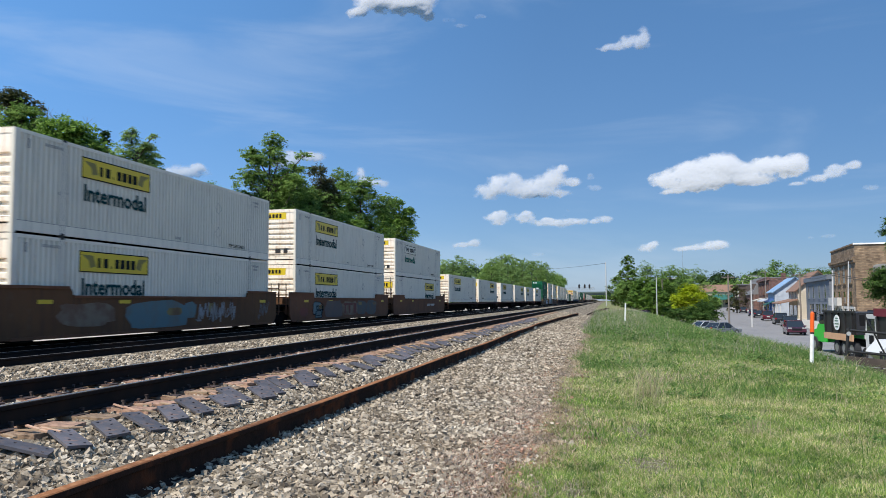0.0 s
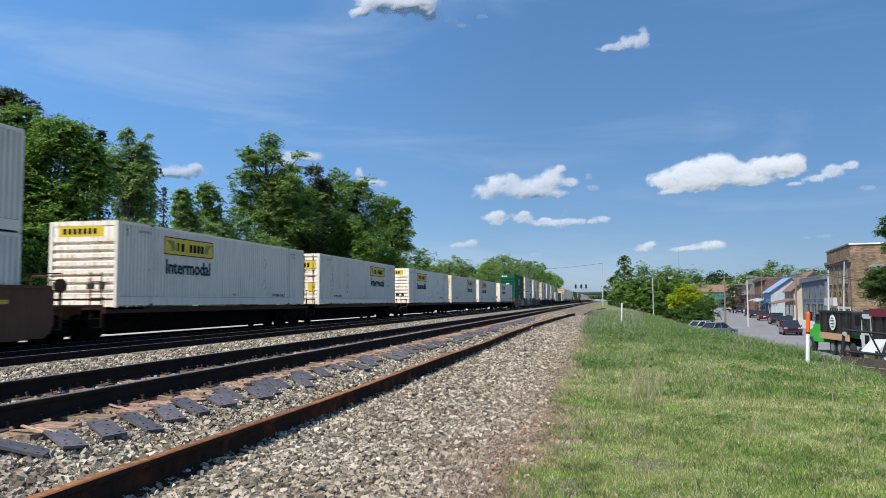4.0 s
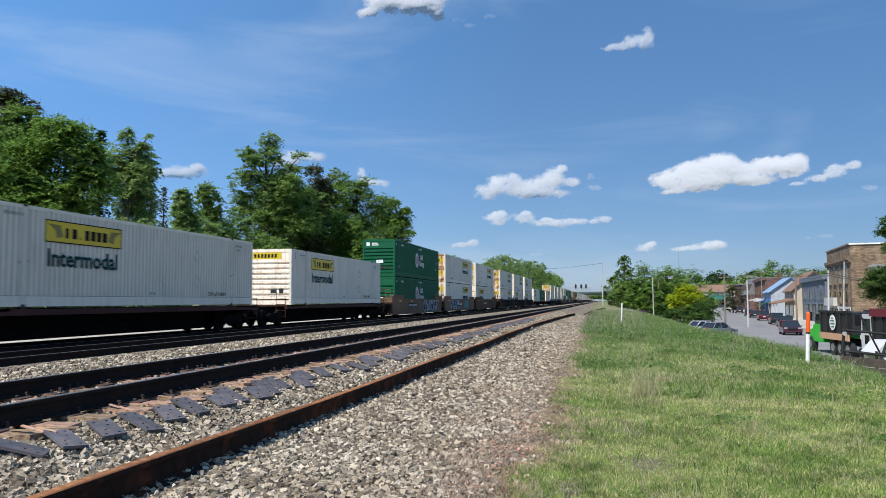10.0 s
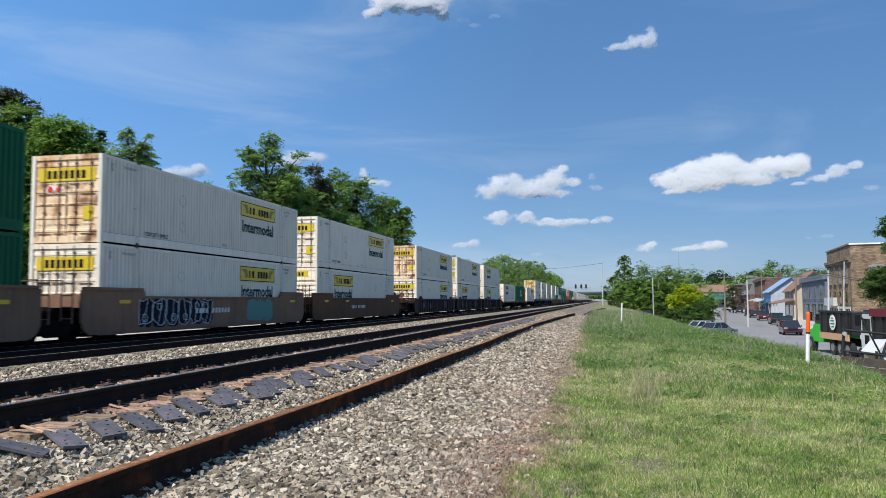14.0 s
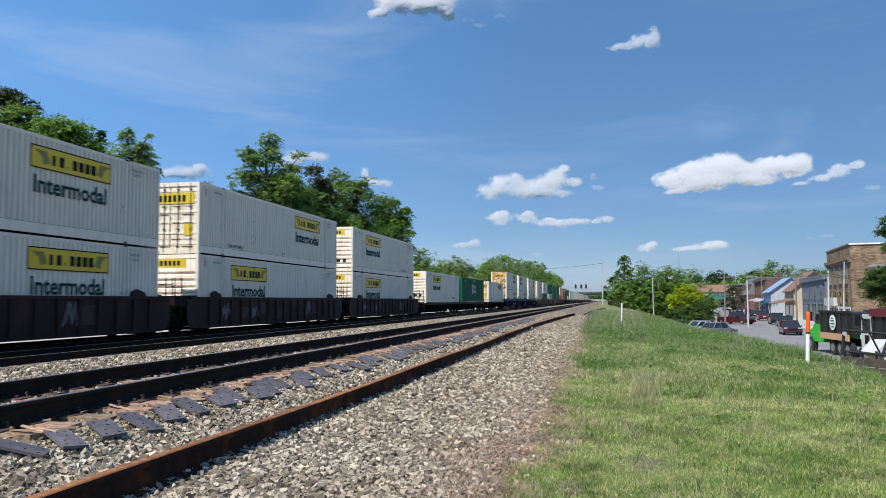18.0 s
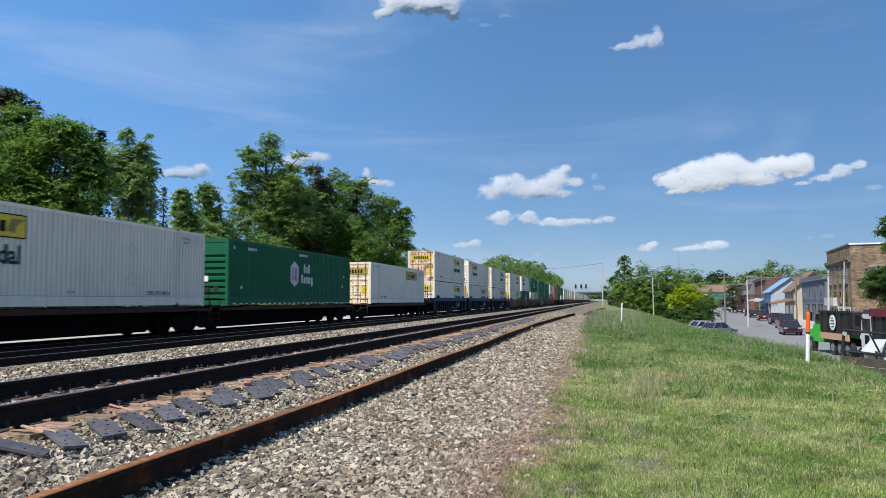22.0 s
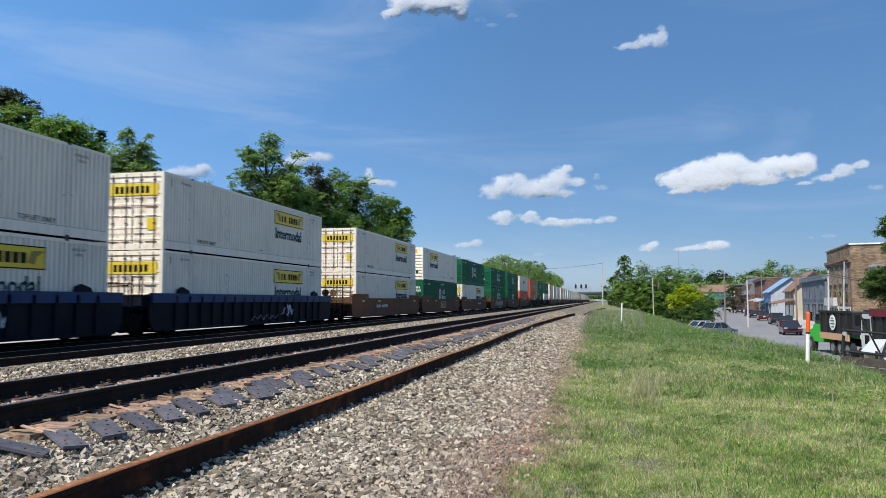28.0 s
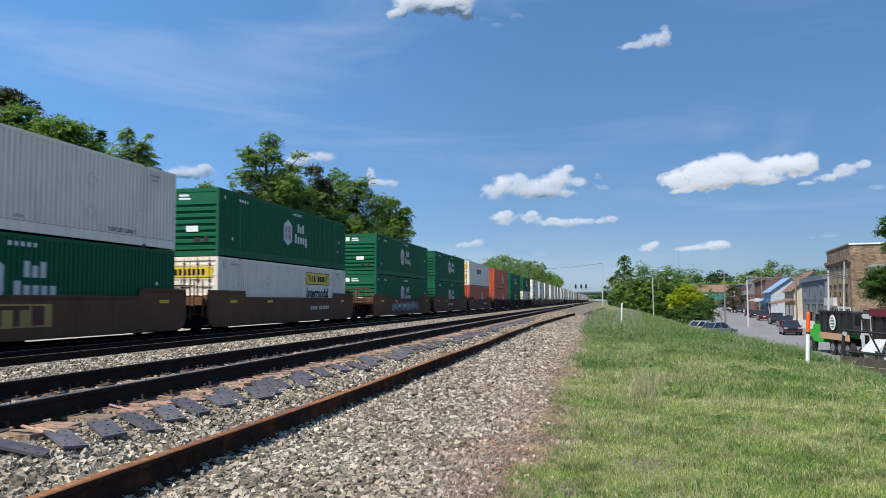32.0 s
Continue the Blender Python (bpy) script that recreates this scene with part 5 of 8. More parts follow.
blades("grass", "short green and straw-coloured grass on the railway bank", M_GRASS,
       [grown(field(104000, 4.2, 9, -1.5, 0.36, 0.8, (0.012, 0.052), (0.003, 0.008))), grown(field(90000, 9, 16, -1.6, 0.36, 0.8, (0.014, 0.06), (0.005, 0.011))),
        grown(field(36000, 16, 30, -1.8, 0.34, 1.0, (0.02, 0.08), (0.009, 0.018)))], bend=1.1)
blades("tall_grass", "tall lush green grass on the railway bank", M_LUSH,
       [keep(field(52000, 13, 45, -1.5, 0.26, 1.2, (0.05, 0.19), (0.006, 0.014)), lambda x, y: (patchy(x, y) + 0.12 * (y - 23) + gen.normal(0, 0.5, len(x)) > -0.2) & (x > edge(y) + 0.2)),
        keep(field(40000, 36, 110, -2.2, 0.09, 2.4, (0.1, 0.32), (0.012, 0.03)), lambda x, y: x > edge(y) + 0.1),
        keep((lambda n: (gen.uniform(5.0, 9.5, n), gen.uniform(23.5, 40, n), gen.uniform(0.1, 0.4, n), gen.uniform(0.008, 0.017, n)))(13000), lambda x, y: x < 0.36 * y),
        keep(field(2600, 6, 16, -0.7, 0.33, 0.5, (0.08, 0.2), (0.006, 0.012)), lambda x, y: patchy(x * 2, y * 2) > 1.0)], bend=0.7)
blades("seeded_grass", "pale pinkish seeding grass along the track", M_HEADS,
       [keep(field(2600, 36, 120, -2.3, 0.04, 0.6, (0.3, 0.75), (0.007, 0.015)), lambda x, y: x > edge(y) - 0.05), keep(field(1500, 19, 45, -1.0, 0.28, 0.5, (0.3, 0.6), (0.006, 0.012)), lambda x, y: patchy(x, y) > 0.4)], bend=0.35)


def fringe(n, y0, y1, h, w):
    y = y0 + (y1 - y0) * gen.random(n)
    return edge(y) + gen.normal(-0.17, 0.27, n), y, gen.uniform(*h, n), gen.uniform(*w, n)


blades("dry_grass", "dead straw-brown grass at the edge of the ballast", M_DRY, [fringe(19000, 4.2, 12, (0.015, 0.07), (0.004, 0.009)), fringe(8000, 12, 40, (0.03, 0.12), (0.008, 0.016))], bend=1.1)


def tuft(cx, cy, n, spread, h, w):
    return cx + gen.normal(0, spread, n), cy + gen.normal(0, spread, n), gen.uniform(*h, n), gen.uniform(*w, n)


blades("straw_tuft", "tall dry straw tufts standing in the grass", M_SEED, [tuft(0.62, 13.2, 90, 0.16, (0.25, 0.75), (0.006, 0.012)), tuft(0.55, 12.2, 110, 0.24, (0.12, 0.4), (0.005, 0.01)), tuft(1.69, 9.7, 60, 0.14, (0.1, 0.34), (0.004, 0.007)), tuft(1.0, 15.5, 60, 0.3, (0.1, 0.35), (0.006, 0.01)), tuft(3.2, 12.5, 70, 0.4, (0.08, 0.25), (0.005, 0.008))], bend=0.5)



def clumps(n, y0, y1, blades_, spread, h, w):
    """Many small tussocks standing a little above the turf."""
    y = y0 + (y1 - y0) * gen.random(n) ** 0.8
    x = edge(y) + 0.2 + (0.34 * y + 0.9) * gen.random(n)
    tall = gen.uniform(0.55, 1.25, n)
    k = np.repeat(np.arange(n), blades_)
    d = gen.normal(0, spread, (len(k), 2)) * gen.uniform(0.5, 1.5, n)[k][:, None]
    return x[k] + d[:, 0], y[k] + d[:, 1], gen.uniform(*h, len(k)) * tall[k], gen.uniform(*w, len(k))


blades("grass_tussocks", "small fresh green tussocks in the short grass", M_LUSH, [clumps(150, 4.3, 12, 34, 0.035, (0.03, 0.1), (0.004, 0.008)), clumps(130, 12, 24, 28, 0.06, (0.04, 0.13), (0.006, 0.011))], bend=0.9)
blades("straw_blades", "single pale straw blades standing in the grass", M_SEED, [clumps(420, 4.3, 12, 4, 0.09, (0.03, 0.12), (0.003, 0.006)), clumps(300, 12, 24, 5, 0.14, (0.05, 0.16), (0.005, 0.009))], bend=1.1)

wr = random.Random(21)
WEED_SPOTS = [(wr.uniform(0.0, 0.27 * y_), y_, wr.randint(90, 260), wr.uniform(0.18, 0.5), (0.06, wr.uniform(0.18, 0.4))) for y_ in (wr.uniform(17, 44) for i in range(46))]
WEED_SPOTS += [(4.1, 29, 420, 0.5, (0.1, 0.42)), (5.6, 26.5, 260, 0.4, (0.1, 0.36)), (0.6, 36, 300, 0.4, (0.1, 0.5)), (5.5, 38, 420, 0.8, (0.1, 0.55)), (2.6, 34, 300, 0.7, (0.1, 0.4)),
               (2.9, 18.5, 120, 0.16, (0.04, 0.16)), (3.5, 17.6, 120, 0.16, (0.04, 0.16)), (1.6, 10.6, 130, 0.2, (0.03, 0.14)), (3.1, 9.6, 90, 0.12, (0.02, 0.08)), (1.45, 13.0, 110, 0.14, (0.03, 0.14)), (1.11, 13.5, 100, 0.15, (0.03, 0.12)), (3.4, 13.4, 110, 0.2, (0.03, 0.13)), (4.3, 14.2, 130, 0.25, (0.03, 0.14)), (4.0, 11.2, 90, 0.14, (0.02, 0.09))]
wx, wy, wz = [], [], []
for x_, y_, n_, sp_, (lo_, hi_) in WEED_SPOTS:
    a_ = gen.normal(0, sp_, n_)
    b_ = gen.normal(0, sp_ * 1.3, n_)
    wx.append(x_ + a_)
    wy.append(y_ + b_)
    wz.append((lo_ + (hi_ - lo_) * gen.random(n_)) * np.exp(-0.5 * (a_ * a_ + b_ * b_) / sp_ ** 2) + 0.02)
wx, wy, wz = (np.concatenate(c) for c in (wx, wy, wz))
M_WEEDLEAF = leaf_material("fresh_weed_leaves", (0.075, 0.15, 0.035), (0.2, 0.31, 0.085))
weeds = new("weeds", leaf_mesh("weeds", np.stack([wx, wy, ground_z(wx, wy) + wz], 1), 0.035 + 0.0021 * wy, M_WEEDLEAF, None, 0.5))
tagged(weeds, "leafy green weed clumps in the tall grass", "weeds", kind="stuff")


M_CLOVER = blade_material("low_clover_leaves", (0.07, 0.135, 0.03), (0.19, 0.265, 0.065), (0.33, 0.34, 0.11), 0.2)
blades("clover", "low dark green clover and plantain leaves in the short grass", M_CLOVER,
       [grown(keep(field(26000, 4.2, 14, -0.6, 0.36, 0.8, (0.01, 0.035), (0.012, 0.024)), lambda x, y: patchy(x * 2.6 + 1, y * 2.4) + gen.normal(0, 0.5, len(x)) > 0.35)),
        grown(keep(field(9000, 14, 26, -0.6, 0.33, 0.8, (0.02, 0.06), (0.018, 0.035)), lambda x, y: patchy(x * 2 + 1, y * 2) > 0.5))], bend=1.6)


def dead_patch(cy, off, n, sx, sy):
    y = cy + gen.normal(0, sy, n)
    return edge(y) + off + gen.normal(0, sx, n), y, gen.uniform(0.012, 0.05, n), gen.uniform(0.006, 0.014, n)


M_DEAD = blade_material("dead_reddish_grass", (0.44, 0.31, 0.22), (0.78, 0.60, 0.47), (0.36, 0.22, 0.15), 0.3)
blades("dead_grass", "reddish-brown dead grass patches beside the ballast", M_DEAD, [dead_patch(*d) for d in (
    (8.2, -0.16, 2600, 0.24, 0.5), (7.2, -0.02, 1900, 0.24, 0.6), (11.2, -0.2, 2200, 0.26, 0.7), (6.1, 0.0, 2000, 0.22, 0.4), (9.8, 0.06, 1900, 0.34, 0.5), (13.0, -0.05, 1500, 0.3, 0.8), (5.2, 0.05, 1500, 0.25, 0.4), (16.4, -0.1, 900, 0.25, 1.0), (22.0, -0.1, 700, 0.25, 2.0), (16.4, 2.4, 700, 0.7, 0.5))], lambda x: np.maximum(ballast_z(x), 0.0) + 0.022, 1.3)


def verge(n, y0, y1, size):
    """Crumbs along the ragged line where the stone gives way to the grass."""
    y = y0 + (y1 - y0) * gen.random(n)
    return edge(y) + gen.normal(-0.26, 0.26, n), y, size[0] + (size[1] - size[0]) * gen.random(n) ** 2


M_CRUMB = stone_material("soil_crumbs", (0.12, 0.07, 0.045), (0.52, 0.36, 0.25), (0.31, 0.195, 0.13), 0)
stones("soil_crumbs", "reddish-brown soil crumbs and dead leaf litter at the grass edge", [verge(9500, 4.0, 14, (0.005, 0.018)), verge(3500, 14, 34, (0.01, 0.026))], M_CRUMB, lambda x: np.maximum(ballast_z(x), 0.0) + 0.01)
stones("ballast_stones", "scattered grey ballast stones among the dead grass", [verge(5000, 4.0, 14, (0.008, 0.032)), verge(2500, 14, 34, (0.014, 0.036))], M_STONE, lambda x: np.maximum(ballast_z(x), 0.0) + 0.01)
bm = bmesh.new()
r = random.Random(12)
for cx, cy, n in ((-0.98, 7.9, 80), (-0.86, 9.6, 50), (-1.0, 7.0, 30), (-0.8, 12.4, 30)):
    for i in range(n):
        x, y = cx + r.gauss(0, 0.13), cy + r.gauss(0, 0.3)
        box(bm, -r.uniform(0.01, 0.03), r.uniform(0.01, 0.035), -r.uniform(0.005, 0.016), 0.008, 0, 0.009, pose(x, y, max(0.0, float(ballast_z(x))) + r.uniform(0.015, 0.05), r.uniform(-20, 20), r.uniform(-20, 20), r.uniform(0, 180)))
tagged(part("wood_chips", bm, material("red_brown_wood_chips", (0.4, 0.23, 0.14), 0.9, island=0.4)), "reddish-brown rotten wood chips at the grass edge", "wood chips", kind="stuff")


def bare(n, size):
    k = gen.integers(0, len(BARE), n)
    B = np.array(BARE)[k]
    return B[:, 0] + gen.normal(0, 0.7, n) * B[:, 2], B[:, 1] + gen.normal(0, 0.7, n) * B[:, 3], size[0] + (size[1] - size[0]) * gen.random(n) ** 2


stones("soil_crumbs", "grey gravel and soil crumbs on worn spots in the grass", [bare(3000, (0.003, 0.009))], stone_material("grey_soil_crumbs", (0.14, 0.12, 0.085), (0.44, 0.4, 0.31), (0.27, 0.24, 0.175), 0), lambda x: 0.0 * x + 0.012)
# ---- trees ----
M_LEAF_DARK = leaf_material("dark_maple_leaves", (0.064, 0.14, 0.026), (0.245, 0.38, 0.072))
M_LEAF_MID = leaf_material("green_leaves", (0.085, 0.16, 0.036), (0.255, 0.375, 0.095))
# darkened copy of the maple leaves: shade put into street tree and bushes
M_LEAF_SHADED = leaf_material("shaded_green_leaves", (0.03, 0.072, 0.016), (0.12, 0.205, 0.045))
M_LEAF_PALE = leaf_material("pale_young_leaves", (0.145, 0.24, 0.07), (0.32, 0.435, 0.145))
M_LEAF_YELLOW = leaf_material("yellow_green_leaves", (0.24, 0.33, 0.012), (0.5, 0.56, 0.03))
M_NEEDLE = leaf_material("dark_conifer_needles", (0.02, 0.05, 0.018), (0.06, 0.11, 0.04))
M_NEEDLE_BROWN = leaf_material("browned_conifer_needles", (0.05, 0.062, 0.027), (0.14, 0.145, 0.066))
M_BARK = material("grey_brown_bark", (0.09, 0.07, 0.055), 0.9, spots=((4, 0.4, 0.7, (0.045, 0.035, 0.03), 0.7),), bump=0.8, bump_scale=12)
M_TWIG = material("bare_grey_twigs", (0.16, 0.13, 0.105), 0.9)
def crown(heads, leaves, size, r, spray, droop=-0.12):
    """Leaves in drooping fan-shaped sprays all over the heads of a crown. heads: rows of x, y, z, half width, half height."""
    heads = np.array(heads)
    share = heads[:, 3] * (heads[:, 3] + heads[:, 4])
    n = max(len(heads) * 3, leaves // 24)
    which = r.choice(len(heads), n, p=share / share.sum())
    dirs = r.normal(size=(n, 3))
    dirs /= np.linalg.norm(dirs, axis=1, keepdims=True)
    dirs[:, 2] = np.where(dirs[:, 2] < -0.55, -dirs[:, 2], dirs[:, 2])
    deep_ = r.random(n) < 0.16
    knobs = 1 + 0.2 * np.sin(dirs[:, 0] * 4.2 + which * 1.7) * np.sin(dirs[:, 2] * 4.6 + which) + 0.16 * np.sin(dirs[:, 1] * 7 + dirs[:, 2] * 6 + which * 2.3)
    f = np.where(deep_, r.uniform(0.2, 0.7, n), r.uniform(0.7, 1.02, n)) * knobs
    hub = heads[which, :3] + dirs * f[:, None] * heads[which][:, [3, 3, 4]]
    rad = spray * r.uniform(0.55, 1.3, n) * np.where(deep_, 1.5, 1.0)
    face = dirs * 0.5 + (0, 0, 0.85) + r.normal(0, 0.34, (n, 3))
    face /= np.linalg.norm(face, axis=1, keepdims=True)
    a = np.cross(face, r.normal(size=(n, 3)))
    a /= np.linalg.norm(a, axis=1, keepdims=True)
    b = np.cross(face, a)
    k = np.repeat(np.arange(n), 24)
    rho, phi = np.sqrt(r.random(len(k))), r.uniform(0, 2 * np.pi, len(k))
    # leaves stand along the fingers of the spray
    phi = np.round(phi / (np.pi / 3.5)) * (np.pi / 3.5) + r.normal(0, 0.42, len(k)) + k
    c = hub[k] + (a[k] * np.cos(phi)[:, None] + b[k] * np.sin(phi)[:, None]) * (rho * rad[k])[:, None] + r.normal(0, 0.07, (len(k), 3)) * rad[k][:, None]
    c[:, 2] -= droop * rho ** 2 * rad[k]
    return c, face[k], size * np.where(deep_[k], 2.2, 1.15)


def headed_tree(name, label, mat, at, heads, leaves, size, spray, seed=1, droop=-0.12, stray=0.55):
    """A tree whose crown falls into several heads: (place across the line of sight, height of its middle, half width, half height)."""
    r = np.random.default_rng(seed)
    t = thing(name, label, "tree", "", pose(*at))
    top = max(z for _, z, _, _ in heads)
    tr_r = top * 0.016 + 0.05
    bm = bmesh.new()
    rod(bm, (0, 0, -0.3), (0.08, 0, top * 0.5), tr_r, tr_r * 0.7, 9)
    rod(bm, (0.08, 0, top * 0.5), (heads[0][0], 0.2 * heads[0][0], heads[0][1]), tr_r * 0.7, tr_r * 0.12, 7)
    rows = []
    for u, z, rx, rz in heads:
        p = (0.979 * u + r.normal(0, 0.12) * rx, 0.204 * u + r.normal(0, 0.5) * rx, z)
        rows.append((*p, rx, rz))
        rod(bm, (0.06, 0, max(top * 0.18, z - abs(u) * 0.9 - rz)), p, tr_r * 0.4, 0.03, 6)
        for i in range(5):
            d = Vector(r.normal(size=3)).normalized()
            rod(bm, p, Vector(p) + Vector((d.x * rx, d.y * rx, abs(d.z) * rz)) * 0.85, 0.04, 0.012, 4)
    part("trunk", bm, M_BARK, t)
    c, out, sizes = crown(rows, int(leaves * 0.86), size * 1.06, r, spray, droop)
    part("crown", leaf_mesh("crown", c, sizes, mat, out, stray), mat, t)
    return t


def broadleaf(name, label, mat, at, height, radius, base=0.25, lobes=34, leaves=9000, size=0.3, open_=0.0, seed=1):
    """A tapered trunk with limbs, and leaves gathered in uneven clumps at the limbs' ends."""
    r = np.random.default_rng(seed)
    t = thing(name, label, "tree", "", pose(*at, 0, 0, r.uniform(0, 360)))
    bm = bmesh.new()
    lobes = int(lobes * 0.8)
    tr_r = height * 0.018 + 0.06
    rod(bm, (0, 0, -0.3), (0.02 * height * 0.1, 0, height * 0.45), tr_r, tr_r * 0.6, 9)
    rod(bm, (0.002 * height, 0, height * 0.45), (0.1, 0.05, height * 0.88), tr_r * 0.6, tr_r * 0.15, 7)
    heads = []
    for i in range(lobes):
        f = (i + r.uniform(0, 1)) / lobes
        z = height * (base + (0.93 - base) * f)
        prof = max(0.16, math.sin(math.pi * (0.24 + 0.70 * f)))
        a = i * 2.399 + r.uniform(-0.6, 0.6)
        d = radius * prof * r.uniform(0.3, 1.0) ** 0.6
        s_ = r.uniform(0.26, 0.46) * radius * (1 - 0.3 * open_)
        tip = np.array([d * math.cos(a), d * math.sin(a), z])
        heads.append((*tip, s_ * 1.15, s_ * 0.75))
        if i % 2 == 0:
            root = (0, 0, max(height * 0.16, z - d * 0.8))
            rod(bm, root, tuple(tip * [0.92, 0.92, 1] - [0, 0, 0.2]), tr_r * 0.3, 0.02, 5)
    part("trunk", bm, M_BARK, t)
    c, out, sizes = crown(heads, leaves, size, r, max(0.3, 0.13 * radius))
    part("crown", leaf_mesh("crown", c, sizes, mat, out, 0.3), mat, t)
    return t


def conifer(name, label, mat, at, height, radius, seed=1, leaves=5000, size=0.3, base=0.1):
    r = np.random.default_rng(seed)
    t = thing(name, label, "tree", "", pose(*at))
    bm = bmesh.new()
    rod(bm, (0, 0, -0.3), (0, 0, height * 0.97), height * 0.017 + 0.04, 0.02, 7)
    tiers = int(height * 1.6)
    cs = []
    for i in range(tiers):
        f = i / tiers
        z = height * (base + (1 - base) * f)
        rr = radius * (1 - f) ** 0.85 + 0.12
        for k in range(6):
            a = k * math.pi / 3 + i * 0.7 + r.uniform(-0.2, 0.2)
            d = rr * r.uniform(0.7, 1.1)
            tip = np.array([d * math.cos(a), d * math.sin(a), z - 0.18 * d])
            if i % 2 == 0:
                rod(bm, (0, 0, z), tuple(tip), 0.03, 0.01, 4)
            m = max(6, int(leaves / tiers / 6))
            u = r.uniform(0.15, 1, m)[:, None]
            cs.append(np.array([0, 0, z]) * (1 - u) + tip * u + r.normal(0, 0.13 + 0.06 * rr, (m, 3)))
    part("trunk", bm, M_BARK, t)
    part("crown", leaf_mesh("crown", np.concatenate(cs), size, mat), mat, t)
    return t


L_MAPLE, L_GREEN, L_PALE = "dense dark green maple tree standing behind the tracks", "tall green broadleaf tree standing behind the tracks", "light green open-crowned tree standing behind the tracks"
headed_tree("tree", L_MAPLE, M_LEAF_DARK, (-29.0, 36.0, 0), [(0.8, 10.0, 1.68, 1.47), (-1.1, 8.8, 1.83, 1.83), (1.7, 7.9, 1.47, 1.83), (0.0, 6.4, 2.75, 1.83), (-2.3, 7.3, 1.83, 2.45), (2.1, 9.1, 0.86, 1.22), (-3.8, 7.9, 1.83, 2.45), (0.3, 4.0, 2.9, 2.2)], 68000, 0.14, 0.42, 2)
headed_tree("tree", L_MAPLE, M_LEAF_DARK, (-30.5, 27.5, 0), [(0.0, 10.0, 2.4, 2.0), (-1.5, 8.0, 2.4, 2.4), (2.2, 7.6, 2.2, 2.4), (0.3, 4.6, 3.2, 2.6)], 26000, 0.16, 0.45, 3)
headed_tree("tree", "tall thin-leaved tree with bare twigs at its top", M_LEAF_MID, (-34.0, 39.0, 0), [(0.0, 12.4, 1.28, 1.08), (1.1, 11.6, 1.01, 1.01), (-1.0, 11.6, 1.35, 1.35), (0.0, 10.2, 2.02, 1.68)], 15000, 0.13, 0.34, 4)
headed_tree("pine_tree", "browned pine behind the maples", M_NEEDLE_BROWN, (-35.0, 40.3, 0), [(-0.1, 13.9, 0.91, 0.63), (-0.7, 13.5, 1.25, 0.77), (0.9, 13.1, 0.56, 0.84), (0.0, 11.6, 1.6, 1.4)], 9000, 0.12, 0.3, 5, -0.5, 0.6)
headed_tree("tree", L_PALE, M_LEAF_PALE, (-33.0, 48.4, 0), [(0.0, 11.4, 1.4, 1.5), (-0.8, 10.5, 1.15, 2.4), (1.0, 12.6, 0.56, 0.44), (1.5, 13.4, 0.36, 0.2), (0.0, 13.4, 0.52, 0.56), (0.8, 9.9, 1.29, 1.61), (-0.2, 8.3, 1.61, 2.01), (1.3, 11.1, 0.56, 0.72), (0.2, 5.5, 1.9, 2.2)], 46000, 0.125, 0.34, 6, 0.25)
conifer("conifer_tree", "narrow dark spruce behind the tracks", M_NEEDLE, (-36, 49.5, 0), 14.6, 1.5, 7, 3600, 0.26)
conifer("conifer_tree", "narrow dark spruce behind the maples", M_NEEDLE, (-37, 47.6, 0), 14.3, 1.3, 71, 2800, 0.26)
conifer("conifer_tree", "narrow thin grey spruce far behind the tracks", M_NEEDLE_BROWN, (-44, 68.5, 0), 14.3, 1.3, 8, 1500, 0.3)
conifer("conifer_tree", "narrow thin grey spruce far behind the tracks", M_NEEDLE_BROWN, (-44, 70.8, 0), 13.8, 1.2, 81, 1300, 0.3)
headed_tree("tree", "light green young tree standing behind the tracks", M_LEAF_PALE, (-33.0, 56.0, 0), [(-0.1, 9.1, 0.91, 1.18), (-0.1, 10.1, 0.41, 0.68), (0.2, 7.8, 1.18, 1.37), (0.1, 5.6, 1.4, 1.5)], 16000, 0.15, 0.36, 9, -0.2)
headed_tree("tree", L_GREEN, M_LEAF_MID, (-36.0, 66.1, 0), [(-0.1, 11.5, 1.07, 1.28), (0.1, 9.6, 1.39, 1.87), (0.2, 7.0, 1.6, 2.0)], 10000, 0.17, 0.45, 10)
headed_tree("tree", L_GREEN, M_LEAF_MID, (-34.0, 73.4, 0), [(0.0, 18.1, 1.2, 1.2), (0.1, 16.7, 0.9, 1.0), (-1.0, 16.0, 0.9, 0.8), (-2.2, 16.4, 1.23, 1.35), (-1.8, 14.1, 1.64, 1.46), (1.2, 15.9, 1.17, 1.29), (3.5, 16.6, 0.76, 0.35), (2.6, 15.3, 1.29, 0.53), (-0.3, 13.0, 2.81, 2.34), (2.9, 13.0, 1.87, 1.87), (-2.3, 11.2, 1.76, 2.34), (0.6, 9.5, 3.22, 2.63), (0.0, 6.0, 3.0, 2.6), (-3.2, 8.4, 2.2, 2.4), (3.6, 9.6, 2.3, 2.4)], 46000, 0.17, 0.48, 11)
headed_tree("pine_tree", "dark brownish pine among the broadleaf trees", M_NEEDLE_BROWN, (-32.0, 83.0, 0), [(-0.1, 16.1, 1.0, 0.8), (0.1, 15.2, 1.35, 0.8), (0.3, 14.2, 1.7, 0.9), (-0.1, 12.8, 1.76, 1.3), (0.0, 10.6, 2.2, 2.0), (0.0, 7.0, 2.4, 2.4)], 20000, 0.17, 0.5, 13, -0.4, 0.5)
